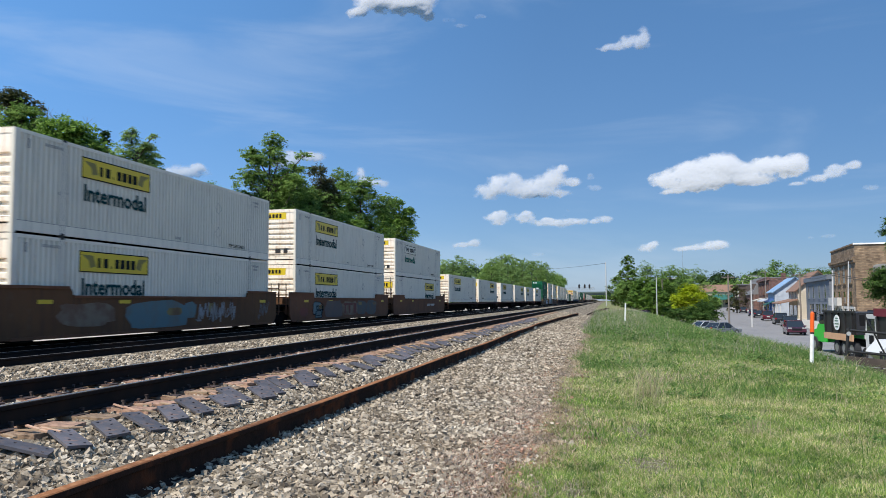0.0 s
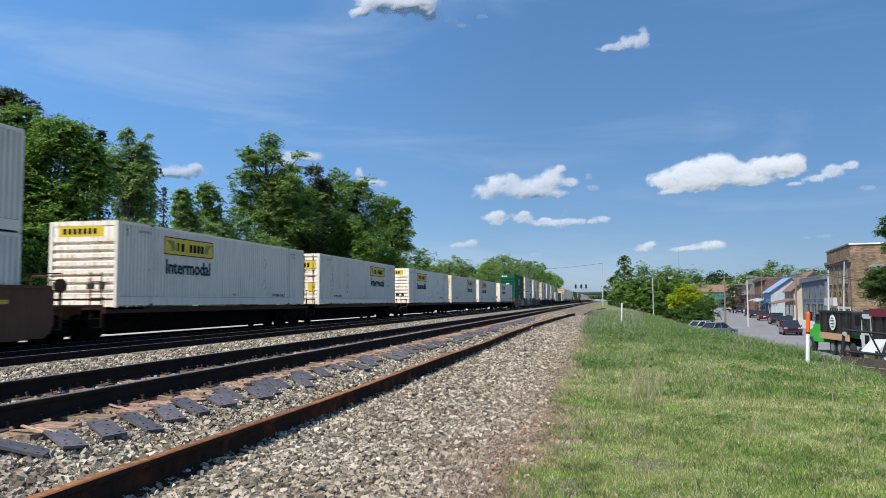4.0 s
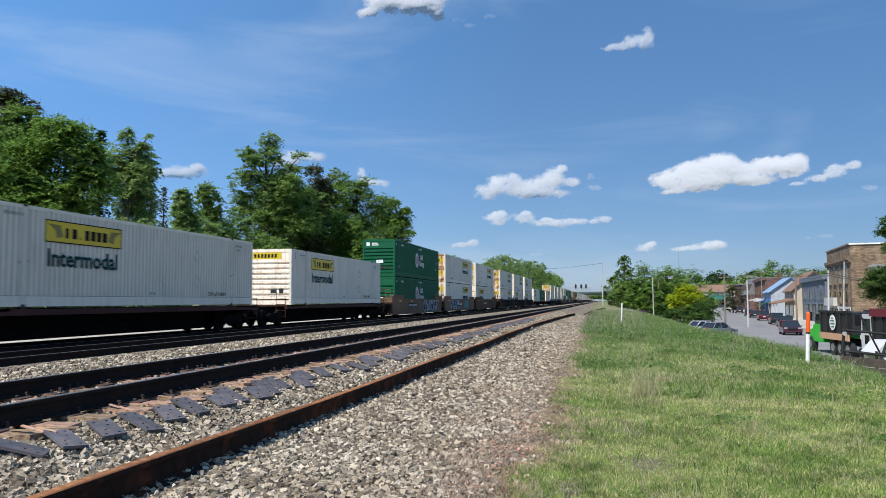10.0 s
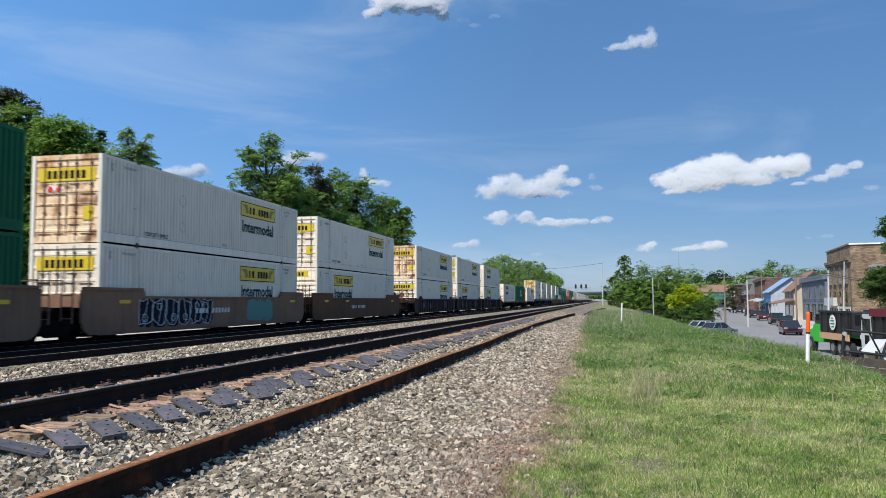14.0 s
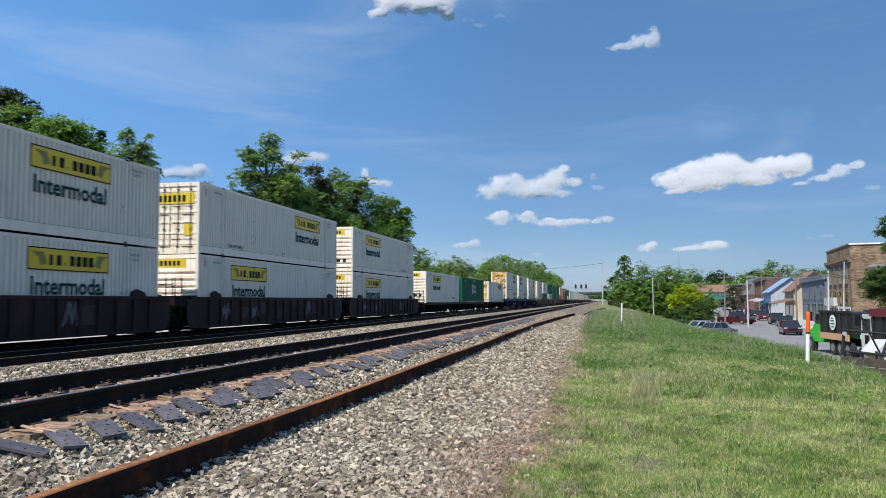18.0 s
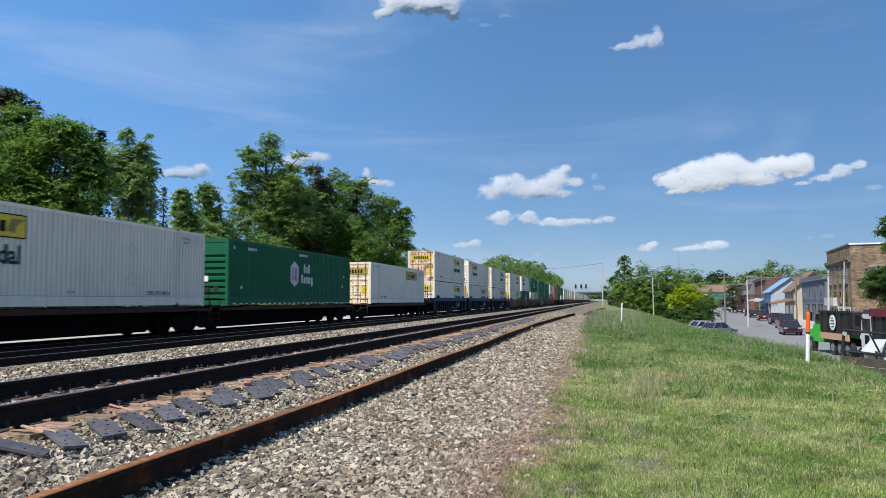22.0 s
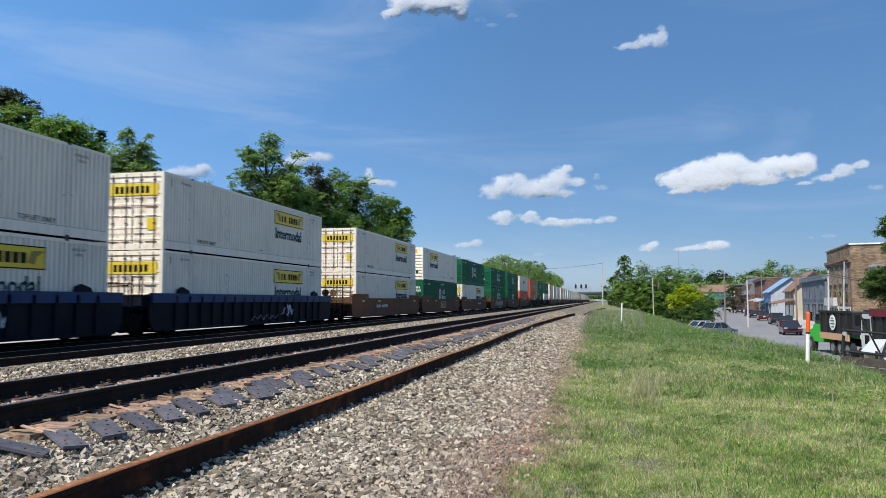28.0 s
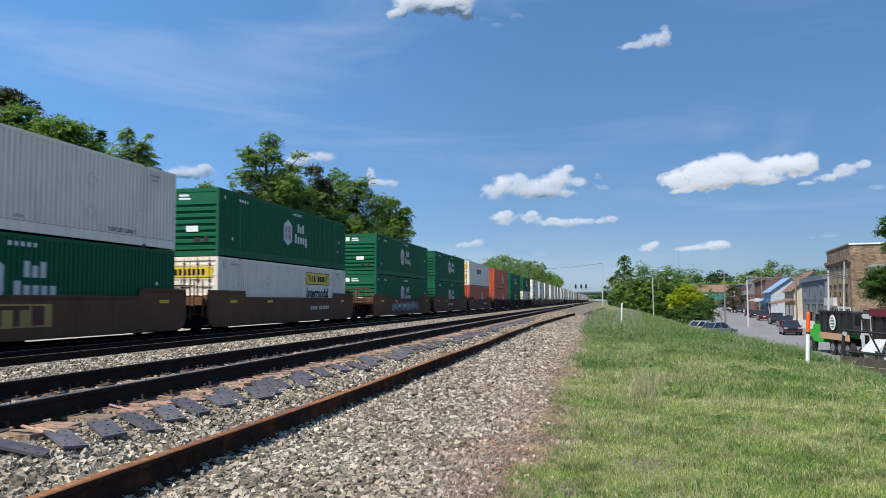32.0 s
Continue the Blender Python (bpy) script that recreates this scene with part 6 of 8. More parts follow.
headed_tree("tree", L_GREEN, M_LEAF_MID, (-32.0, 97.5, 0), [(-2.3, 16.8, 1.96, 2.04), (0.6, 15.7, 2.42, 1.96), (2.7, 13.8, 1.81, 2.27), (-1.7, 13.2, 3.4, 3.02), (0.6, 10.2, 3.78, 3.02), (0.5, 6.0, 4.0, 3.0)], 34000, 0.2, 0.55, 14)
headed_tree("tree", L_MAPLE, M_LEAF_DARK, (-29.0, 86.0, 0), [(0.2, 9.6, 2.2, 1.8), (-1.6, 7.4, 2.0, 2.0), (1.8, 7.2, 2.0, 2.0), (0.0, 4.6, 3.0, 2.4)], 20000, 0.2, 0.55, 15)
headed_tree("tree", L_MAPLE, M_LEAF_DARK, (-30.0, 108.1, 0), [(-0.4, 15.5, 1.32, 1.49), (0.8, 13.3, 1.99, 1.49), (-0.4, 11.0, 2.9, 2.32), (2.2, 11.7, 0.99, 0.41), (1.6, 9.5, 1.49, 0.91), (-1.4, 13.5, 1.82, 2.65), (1.7, 14.9, 0.66, 0.5), (-0.4, 7.0, 3.0, 2.6)], 32000, 0.2, 0.6, 17, 0.5)
headed_tree("tree", L_GREEN, M_LEAF_MID, (-35.0, 82.0, 0), [(-2.6, 11.6, 2.6, 2.2), (0.4, 12.6, 2.4, 2.0), (3.0, 11.6, 2.4, 2.4), (0.0, 8.2, 4.4, 3.0)], 26000, 0.2, 0.55, 12)
headed_tree("tree", L_MAPLE, M_LEAF_DARK, (-34.0, 91.0, 0), [(-1.6, 13.6, 2.2, 2.2), (1.4, 13.4, 2.4, 2.2), (0.0, 9.6, 4.2, 3.2), (0.0, 5.6, 4.0, 3.0)], 24000, 0.22, 0.6, 16)
headed_tree("tree", L_GREEN, M_LEAF_MID, (-33.5, 78.5, 0), [(0.0, 14.4, 1.7, 1.3), (-1.6, 12.4, 1.8, 1.7), (1.5, 12.8, 1.6, 1.6), (0.0, 9.6, 3.0, 2.6)], 20000, 0.18, 0.48, 22)
headed_tree("tree", L_GREEN, M_LEAF_MID, (-31.0, 66.0, 0), [(0.0, 6.6, 1.8, 1.4), (-1.6, 5.6, 1.6, 1.6), (1.7, 5.8, 1.7, 1.6), (0.0, 3.8, 2.6, 2.0)], 13000, 0.17, 0.42, 19)
headed_tree("tree", L_PALE, M_LEAF_PALE, (-34.0, 60.5, 0), [(0.0, 7.4, 1.5, 1.5), (0.6, 5.6, 2.0, 2.0)], 8000, 0.17, 0.42, 20)
broadleaf("tree", L_GREEN, M_LEAF_PALE, (-33, 117, 0), 11.5, 4.4, 0.03, 46, 9000, 0.28, seed=18)
# scrub and twigs under the trees
for i, (x, y, h) in enumerate(((-27.5, 60, 4.0), (-28, 69, 5.2), (-27.5, 45, 4.6), (-27, 52, 3.6), (-27, 78, 4.6), (-27.2, 93, 5.0), (-30, 130, 7), (-31, 145, 9), (-30, 24, 6), (-29, 17, 7), (-27.5, 33, 3.4), (-27.2, 38.5, 3.2), (-28, 28.5, 4))):
    broadleaf("shrub", "tangled green lineside scrub behind the tracks", (M_LEAF_MID, M_LEAF_PALE)[i % 2], (x, y, 0), h, 3.0, 0.02, 30, 4600, 0.22, seed=30 + i)
bm = bmesh.new()
r = random.Random(4)
for i in range(150):
    y = r.choice((63, 66, 69, 74)) + r.gauss(0, 1.4)
    p = Vector((-28.5 + r.gauss(0, 0.8), y, r.uniform(2.5, 5)))
    rod(bm, p, p + Vector((r.gauss(0, 0.5), r.gauss(0, 0.8), r.uniform(0.5, 1.4))), 0.016, 0.005, 4)
for i in range(70):
    p = Vector((-34 + r.gauss(0, 0.8), 41.2 + r.gauss(0, 1.3), r.uniform(11.2, 12.8)))
    q = p + Vector((r.gauss(0, 0.3), r.gauss(0, 0.3), r.uniform(0.4, 0.9)))
    rod(bm, p, q, 0.014, 0.008, 4)
    for k in range(3):
        rod(bm, p.lerp(q, r.uniform(0.3, 0.9)), q + Vector((r.gauss(0, 0.25), r.gauss(0, 0.25), r.uniform(0.0, 0.4))), 0.008, 0.004, 3)
tagged(part("bare_twigs", bm, M_TWIG), "bare grey twigs of half-dead trees behind the tracks", "twigs", kind="stuff")
# the farther belt on the train's side
for i, (x, y, h, rr, mat) in enumerate(((-36, 150, 12, 4.5, M_LEAF_MID), (-35, 172, 11, 5, M_LEAF_PALE), (-37, 197, 13.2, 5, M_LEAF_PALE), (-34, 230, 12, 5, M_LEAF_MID), (-38, 262, 16, 6, M_LEAF_PALE), (-39, 290, 19, 6, M_LEAF_PALE), (-40, 318, 21, 7, M_LEAF_PALE),
                                       (-41, 345, 22, 7, M_LEAF_PALE), (-40, 375, 22, 7.5, M_LEAF_PALE), (-39, 410, 23, 7.5, M_LEAF_MID), (-40, 450, 25, 8, M_LEAF_PALE), (-38, 500, 26, 8, M_LEAF_MID))):
    broadleaf("tree", "pale green tree in the belt far along the line", mat, (x, y, 0), h, rr, 0.03, 60, 8500, 0.13 + h * 0.0125, 0.0, seed=50 + i)
# right-hand thicket beside the line
RIGHT = ((4.6, 170, 11.3, 2.0, M_LEAF_DARK, 0.35), (8.6, 166, 10.4, 4.4, M_LEAF_MID, 0), (12.6, 160, 10.0, 4.6, M_LEAF_MID, 0), (15.2, 170, 10.4, 4.5, M_LEAF_MID, 0), (18.5, 175, 9.8, 4.6, M_LEAF_MID, 0), (2.6, 188, 6.8, 2.6, M_LEAF_MID, 0),
         (6.2, 140, 5.6, 2.6, M_LEAF_DARK, 0), (9.0, 132, 6.4, 3.0, M_LEAF_DARK, 0), (4.4, 150, 4.6, 2.0, M_LEAF_MID, 0), (7.2, 124, 4.6, 2.2, M_LEAF_DARK, 0))
for i, (x, y, h, rr, mat, o) in enumerate(RIGHT):
    x, y, h, rr = x * 1.2, y * 1.2, h * 1.2 + 0.5, rr * 1.2
    broadleaf("tree", "green tree in the thicket beside the line", mat, (x, y, float(ground_z(x, y))), h, rr, 0.03 if o == 0 else 0.3, 64, 10000, 0.25, o, seed=80 + i)
broadleaf("yellow_tree", "bright yellow-green small tree beside the street", M_LEAF_YELLOW, (13.8, 134, -2.8), 6.9, 2.8, 0.42, 44, 15000, 0.17, 0.0, seed=101)
headed_tree("bush", "round dark green bush beside the car park", M_LEAF_SHADED, (14.6, 125, -2.8), [(0.2, 2.9, 1.7, 1.4), (-1.0, 2.2, 1.5, 1.5), (1.1, 2.1, 1.4, 1.5), (0.0, 1.3, 2.2, 1.3)], 15000, 0.15, 0.4, 102)
broadleaf("bush", "low dark green bush beside the car park", M_LEAF_SHADED, (11.2, 130, -2.6), 2.6, 2.3, 0.02, 34, 5200, 0.17, seed=103)
headed_tree("tree", "green street tree beside the brick building", M_LEAF_SHADED, (29.6, 85.5, -2.3), [(-0.9, 10.9, 1.3, 1.4), (0.6, 9.6, 1.7, 1.8), (-1.0, 8.9, 1.1, 0.9), (-2.4, 5.7, 1.7, 1.4), (-1.4, 4.6, 1.9, 1.4), (0.5, 6.6, 2.0, 1.8), (0.0, 3.4, 2.2, 1.4)], 42000, 0.14, 0.4, 104)
broadleaf("tree", "small reddish street tree before the shops", leaf_material("reddish_green_leaves", (0.06, 0.065, 0.03), (0.15, 0.14, 0.06)), (35.0, 224, -2.3), 8.0, 2.9, 0.1, 40, 9000, 0.2, 0.2, seed=105)

for i, (x, y, h, rr) in enumerate(((61, 322, 16.5, 5.5), (67, 330, 20.5, 6.5), (74, 336, 19.0, 6.5), (82, 340, 17.0, 6.0), (90, 345, 17.5, 6.5), (98, 350, 17.0, 6.0), (107, 352, 18.5, 6.5))):
    broadleaf("tree", "green tree on the hill behind the town", (M_LEAF_MID, M_LEAF_DARK)[i % 2], (x, y, -3), h, rr, 0.05, 60, 9500, 0.31, seed=120 + i)


def woods(name, label, rows, mat, size, m=480):
    """Distant woods: leaf clumps heaped into uneven crowns. rows: (x0, y0, x1, y1, crowns, height, radius)."""
    cs, ds, ss = [], [], []
    for x0, y0, x1, y1, n, h, rad in rows:
        for i in range(n):
            f = (i + gen.random()) / n
            x, y = x0 + (x1 - x0) * f + gen.normal(0, rad * 0.4), y0 + (y1 - y0) * f + gen.normal(0, rad * 0.4)
            hh = h * gen.uniform(0.72, 1.1)
            k = 7
            hub = gen.normal(size=(k, 3))
            hub /= np.linalg.norm(hub, axis=1, keepdims=True)
            hub[:, 2] = np.abs(hub[:, 2]) * 1.1 - 0.3
            at_ = gen.integers(0, k, m)
            dirs = gen.normal(size=(m, 3))
            dirs /= np.linalg.norm(dirs, axis=1, keepdims=True)
            heart = gen.random(m) < 0.4
            c = np.array([x, y, float(ground_z(x, y)) + hh * 0.5]) + (hub[at_] * 0.5 + dirs * np.where(heart, 0.3, 0.5)[:, None] * gen.uniform(0.75, 1.0, (m, 1))) * [rad, rad, hh * 0.5]
            cs.append(c)
            ds.append(dirs)
            ss.append(size * np.where(heart, 1.5, 0.6))
    ob = new(name, leaf_mesh(name, np.concatenate(cs), np.concatenate(ss), mat, np.concatenate(ds)))
    return tagged(ob, label, "woods", kind="stuff")


woods("far_woods", "hazy green woods along the line in the distance", [(-44, 520, -56, 900, 26, 27, 9), (-64, 900, -88, 1500, 20, 30, 14), (-52, 330, -56, 560, 16, 24, 9), (-60, 120, -62, 330, 20, 16, 7), (-48, 20, -50, 120, 16, 10, 5), (-16, 860, 16, 870, 8, 12, 7)], M_LEAF_MID, 2.0)
woods("far_woods", "green wooded hillside behind the town", [(18, 262, 26, 268, 5, 11, 6), (40, 412, 66, 424, 7, 18, 8), (60, 300, 150, 330, 24, 18.5, 8), (62, 312, 150, 340, 26, 17, 9), (70, 250, 130, 240, 16, 15, 6.5), (90, 190, 160, 180, 12, 18, 7), (60, 420, 260, 460, 26, 20, 10), (2, 215, 30, 240, 10, 9, 5)], M_LEAF_MID, 1.05, 700)
woods("far_woods", "hazy wooded ridge on the horizon", [(-20, 1500, 60, 1500, 14, 22, 14), (30, 700, 200, 760, 24, 24, 13), (-400, 700, -60, 900, 40, 30, 16)], M_NEEDLE, 2.1, 450)
# ---- the street below the bank ----
M_ASPHALT = material("grey_asphalt", (0.205, 0.195, 0.19), 0.9, spots=((0.25, 0.4, 0.65, (0.25, 0.24, 0.225), 0.7), (1.2, 0.5, 0.75, (0.13, 0.122, 0.118), 0.7), (6, 0.55, 0.72, (0.1, 0.095, 0.09), 0.5)), bump=0.3, bump_scale=60)
M_CONCRETE = material("pale_concrete", (0.42, 0.40, 0.36), 0.85, spots=((1.5, 0.4, 0.7, (0.32, 0.3, 0.27), 0.6),), bump=0.2)
M_GLASS = material("dark_window_glass", (0.02, 0.025, 0.03), 0.08)
M_TRIM = material("white_painted_trim", (0.5, 0.49, 0.46), 0.6, spots=((1.5, 0.45, 0.7, (0.38, 0.37, 0.34), 0.5),))
M_POLE = material("weathered_utility_pole", (0.20, 0.17, 0.14), 0.9, spots=((5, 0.4, 0.7, (0.12, 0.1, 0.085), 0.6),))
M_POLE_PALE = material("pale_grey_pole", (0.46, 0.45, 0.43), 0.7)
M_WIRE = material("black_cable", (0.015, 0.015, 0.016), 0.6)
M_TYRE = material("black_rubber", (0.02, 0.02, 0.021), 0.85)
M_RIM = material("alloy_rim", (0.4, 0.4, 0.4), 0.35, 0.8)
M_LIGHT = material("clear_lamp_glass", (0.34, 0.34, 0.33), 0.15)
M_TAIL = material("red_lamp_glass", (0.35, 0.01, 0.01), 0.2)
ROAD_Z = -2.05


def curb(y):
    return 21.6 + 0.112 * (y - 80.4)


road = part("road", (lambda bm: (prism(bm, [(curb(-80) - 12.4, -80), (curb(-80), -80), (curb(400), 400), (curb(400) - 12.4, 400)], ROAD_Z - 0.3, ROAD_Z, "z"), bm)[1])(bmesh.new()), M_ASPHALT)
tagged(road, "worn grey asphalt street below the bank", "road", kind="structure")
side = part("road", boxes_mesh("road", M_ASPHALT, (3.0, 16.5, 132, 145, ROAD_Z - 0.7, ROAD_Z - 0.012)), M_ASPHALT)
tagged(side, "grey asphalt side street", "road", kind="structure")
lot = part("car_park", boxes_mesh("car_park", M_ASPHALT, (8.6, 13.4, 68, 124, ROAD_Z - 0.7, ROAD_Z - 0.3)), M_ASPHALT)
tagged(lot, "grey asphalt strip for parking beside the street", "road", kind="structure")
walkway = part("pavement", (lambda bm: (prism(bm, [(curb(-60), -60), (curb(-60) + 60, -60), (curb(400) + 70, 400), (curb(400), 400)], ROAD_Z - 0.3, ROAD_Z + 0.14, "z"), bm)[1])(bmesh.new()), M_CONCRETE)
tagged(walkway, "pale concrete pavement with a kerb", "pavement", kind="structure")



def window(parent, wall_x, y0, y1, z0, z1, arched=False, frame_mat=None, pane=None):
    """A window let into a wall that faces the street (-x): frame, sill, panes."""
    w = boxes("window", pane or M_GLASS, parent, (wall_x - 0.02, wall_x + 0.08, y0, y1, z0, z1))
    t = 0.09
    fm = frame_mat or M_TRIM
    boxes("window_frame", fm, w, (wall_x - 0.07, wall_x, y0 - t, y0, z0, z1), (wall_x - 0.07, wall_x, y1, y1 + t, z0, z1), (wall_x - 0.07, wall_x, y0 - t, y1 + t, z1, z1 + t), (wall_x - 0.05, wall_x, y0, y1, (z0 + z1) / 2 - 0.03, (z0 + z1) / 2 + 0.03))
    boxes("window_sill", fm, w, (wall_x - 0.16, wall_x, y0 - t, y1 + t, z0 - 0.1, z0))
    if arched:
        bm = bmesh.new()
        c, rad = (y0 + y1) / 2, (y1 - y0) / 2
        prism(bm, [(c + rad * math.cos(a), z1 + rad * 0.7 * math.sin(a)) for a in np.linspace(0, math.pi, 9)], wall_x - 0.03, wall_x + 0.06)
        part("arch_pane", bm, pane or M_GLASS, w)


def window_y(parent, wall_y, x0, x1, z0, z1, frame_mat=None, pane=None, arched=False):
    """The same in a wall that faces down the street (-y)."""
    w = boxes("window", pane or M_GLASS, parent, (x0, x1, wall_y - 0.02, wall_y + 0.08, z0, z1))
    t, fm = 0.09, frame_mat or M_TRIM
    boxes("window_frame", fm, w, (x0 - t, x0, wall_y - 0.07, wall_y, z0, z1), (x1, x1 + t, wall_y - 0.07, wall_y, z0, z1), (x0 - t, x1 + t, wall_y - 0.07, wall_y, z1, z1 + t), (x0, x1, wall_y - 0.05, wall_y, (z0 + z1) / 2 - 0.03, (z0 + z1) / 2 + 0.03))
    boxes("window_sill", fm, w, (x0 - t, x1 + t, wall_y - 0.16, wall_y, z0 - 0.1, z0))
    if arched:
        bm = bmesh.new()
        c, rad = (x0 + x1) / 2, (x1 - x0) / 2
        prism(bm, [(c + rad * math.cos(a), z1 + rad * 0.35 * math.sin(a)) for a in np.linspace(0, math.pi, 9)], wall_y - 0.075, wall_y + 0.06, "y")
        part("arch_pane", bm, pane or M_GLASS, w)


def siding(bm, x0, x1, y0, y1, z0, z1, step=0.28):
    """Lapped boards round a block, as one skin."""
    n = int((z1 - z0) / step)
    rings = []
    for i in range(n):
        for d, z in ((0.022, z0 + i * (z1 - z0) / n), (0.0, z0 + (i + 1) * (z1 - z0) / n)):
            rings.append([bm.verts.new(c) for c in ((x0 - d, y0 - d, z), (x1 + d, y0 - d, z), (x1 + d, y1 + d, z), (x0 - d, y1 + d, z))])
    for a, b in zip(rings, rings[1:]):
        for k in range(4):
            bm.faces.new((a[k], a[(k + 1) % 4], b[(k + 1) % 4], b[k]))
    bm.faces.new(rings[0][::-1])
    bm.faces.new(rings[-1])


BASE = ROAD_Z + 0.14


def brick_material(name, a, b, mortar, bw, bh):
    m = material(name, a, 0.85)
    nt = m.node_tree
    br = nt.nodes.new("ShaderNodeTexBrick")
    br.inputs["Color1"].default_value, br.inputs["Color2"].default_value, br.inputs["Mortar"].default_value = (*a, 1), (*b, 1), (*mortar, 1)
    br.inputs["Scale"].default_value, br.inputs["Mortar Size"].default_value = 1.0, 0.02
    br.inputs["Brick Width"].default_value, br.inputs["Row Height"].default_value = bw, bh
    coords = nt.nodes.new("ShaderNodeTexCoord")
    sep = nt.nodes.new("ShaderNodeSeparateXYZ")
    nt.links.new(coords.outputs["Object"], sep.inputs[0])
    add = nt.nodes.new("ShaderNodeMath")
    nt.links.new(sep.outputs[0], add.inputs[0])
    nt.links.new(sep.outputs[1], add.inputs[1])
    comb = nt.nodes.new("ShaderNodeCombineXYZ")
    nt.links.new(add.outputs[0], comb.inputs[0])
    nt.links.new(sep.outputs[2], comb.inputs[1])
    warp = nt.nodes.new("ShaderNodeTexNoise")
    warp.inputs["Scale"].default_value, warp.inputs["Detail"].default_value = 1.6, 3
    nt.links.new(coords.outputs["Object"], warp.inputs["Vector"])
    push = nt.nodes.new("ShaderNodeVectorMath")
    push.operation = "MULTIPLY_ADD"
    push.inputs[1].default_value = (bw * 0.6,) * 3
    nt.links.new(warp.outputs["Color"], push.inputs[0])
    nt.links.new(comb.outputs[0], push.inputs[2])
    nt.links.new(push.outputs[0], br.inputs["Vector"])
    n = nt.nodes.new("ShaderNodeTexNoise")
    n.inputs["Scale"].default_value = 1.1
    nt.links.new(coords.outputs["Object"], n.inputs["Vector"])
    mx = nt.nodes.new("ShaderNodeMix")
    mx.data_type, mx.blend_type = "RGBA", "OVERLAY"
    mx.inputs["Factor"].default_value = 0.8
    nt.links.new(br.outputs["Color"], mx.inputs["A"])
    nt.links.new(n.outputs["Fac"], mx.inputs["B"])
    nt.links.new(mx.outputs["Result"], nt.nodes["Principled BSDF"].inputs["Base Color"])
    bp = nt.nodes.new("ShaderNodeBump")
    bp.inputs["Strength"].default_value, bp.inputs["Distance"].default_value, bp.invert = 0.7, 0.02, True
    nt.links.new(br.outputs["Fac"], bp.inputs["Height"])
    nt.links.new(bp.outputs[0], nt.nodes["Principled BSDF"].inputs["Normal"])
    return m


M_STONEWALL = brick_material("brown_stone_masonry", (0.125, 0.078, 0.046), (0.3, 0.205, 0.12), (0.17, 0.125, 0.082), 0.36, 0.15)
M_REDBRICK = brick_material("dark_red_brick", (0.13, 0.042, 0.034), (0.18, 0.066, 0.05), (0.14, 0.1, 0.085), 0.24, 0.08)
STREET_TURN = -math.degrees(math.atan(0.112))


def site(name, label, y, offset=5.3):
    """A building's own space: x into the block from its front, y up the street."""
    y *= 1.2
    return thing(name, label, "building", "", pose(curb(y) + offset, y, BASE, 0, 0, STREET_TURN) @ Matrix.Scale(1.2, 4))


# the three-storey stone building at the corner
M_BLINDPANE = material("dusty_boarded_pane", (0.24, 0.235, 0.21), 0.5, spots=((1.2, 0.4, 0.7, (0.17, 0.165, 0.15), 0.7),))
b = site("stone_building", "three-storey brown stone building with arched upper windows", 83.2)
L_, DEEP, TOP = 14.4, 16.0, 8.35
boxes("wall", M_STONEWALL, b, (0, DEEP, 0, L_, 0, TOP))
boxes("parapet", material("white_coping_metal", (0.82, 0.82, 0.8), 0.5), b, (-0.12, DEEP, -0.12, 0.1, TOP, TOP + 0.14), label="white coping")
boxes("parapet", M_STONEWALL, b, (-0.1, 0.25, 0.12, L_ + 0.1, TOP, TOP + 0.16))
boxes("cornice", M_STONEWALL, b, (-0.3, 0, -0.1, L_ + 0.1, TOP - 1.5, TOP - 1.2), (-0.18, 0, -0.1, L_ + 0.1, TOP - 1.75, TOP - 1.5))
for y in (1.9, 5.4, 8.6, 11.8):
    window(b, 0, y, y + 1.5, 4.6, 6.0, True, M_STONEWALL, M_BLINDPANE)
    window(b, 0, y + 0.1, y + 1.4, 2.55, 3.7, False, M_STONEWALL)
window_y(b, 0, 1.55, 3.2, 5.1, 6.1, M_STONEWALL, M_BLINDPANE, True)
window_y(b, 0, 9.0, 11.4, 4.9, 6.5, M_STONEWALL)
for y in (0.8, 4.2, 7.6, 11.0):
    boxes("shop_window", M_GLASS, b, (-0.03, 0.1, y, y + 2.4, 0.5, 1.9))
    boxes("shop_frame", M_TRIM, b, (-0.08, 0, y - 0.1, y, 0.4, 2.0), (-0.08, 0, y + 2.4, y + 2.5, 0.4, 2.0), (-0.08, 0, y + 1.15, y + 1.25, 0.5, 1.9), (-0.1, 0, y - 0.1, y + 2.5, 1.9, 2.15))
boxes("shop_sign", M_TRIM, b, (-0.5, -0.06, 8.0, 14.0, 2.2, 3.1), label="white shop fascia board")
boxes("roof", M_ASPHALT, b, (0.26, DEEP - 0.1, 0.12, L_ - 0.1, TOP, TOP + 0.03))

# the blue-grey house
M_GREYBLUE = material("blue_grey_siding", (0.14, 0.16, 0.19), 0.7, spots=((0.8, 0.4, 0.7, (0.11, 0.125, 0.15), 0.6),))
b = site("grey_house", "two-storey blue-grey clapboard shop house", 99.5)
bm = bmesh.new()
siding(bm, 0, 14, 0, 21, 0, 5.3)
part("wall", bm, M_GREYBLUE, b)
bm = bmesh.new()
prism(bm, [(-0.3, 5.3), (14.2, 5.3), (14.2, 5.5), (-0.3, 5.9)], -0.2, 21.2, "y")
part("roof", bm, M_GREYBLUE, b)
for y in (2.4, 7.4, 12.6, 17.4):
    window(b, 0, y, y + 1.4, 3.1, 4.7, False, M_GREYBLUE)
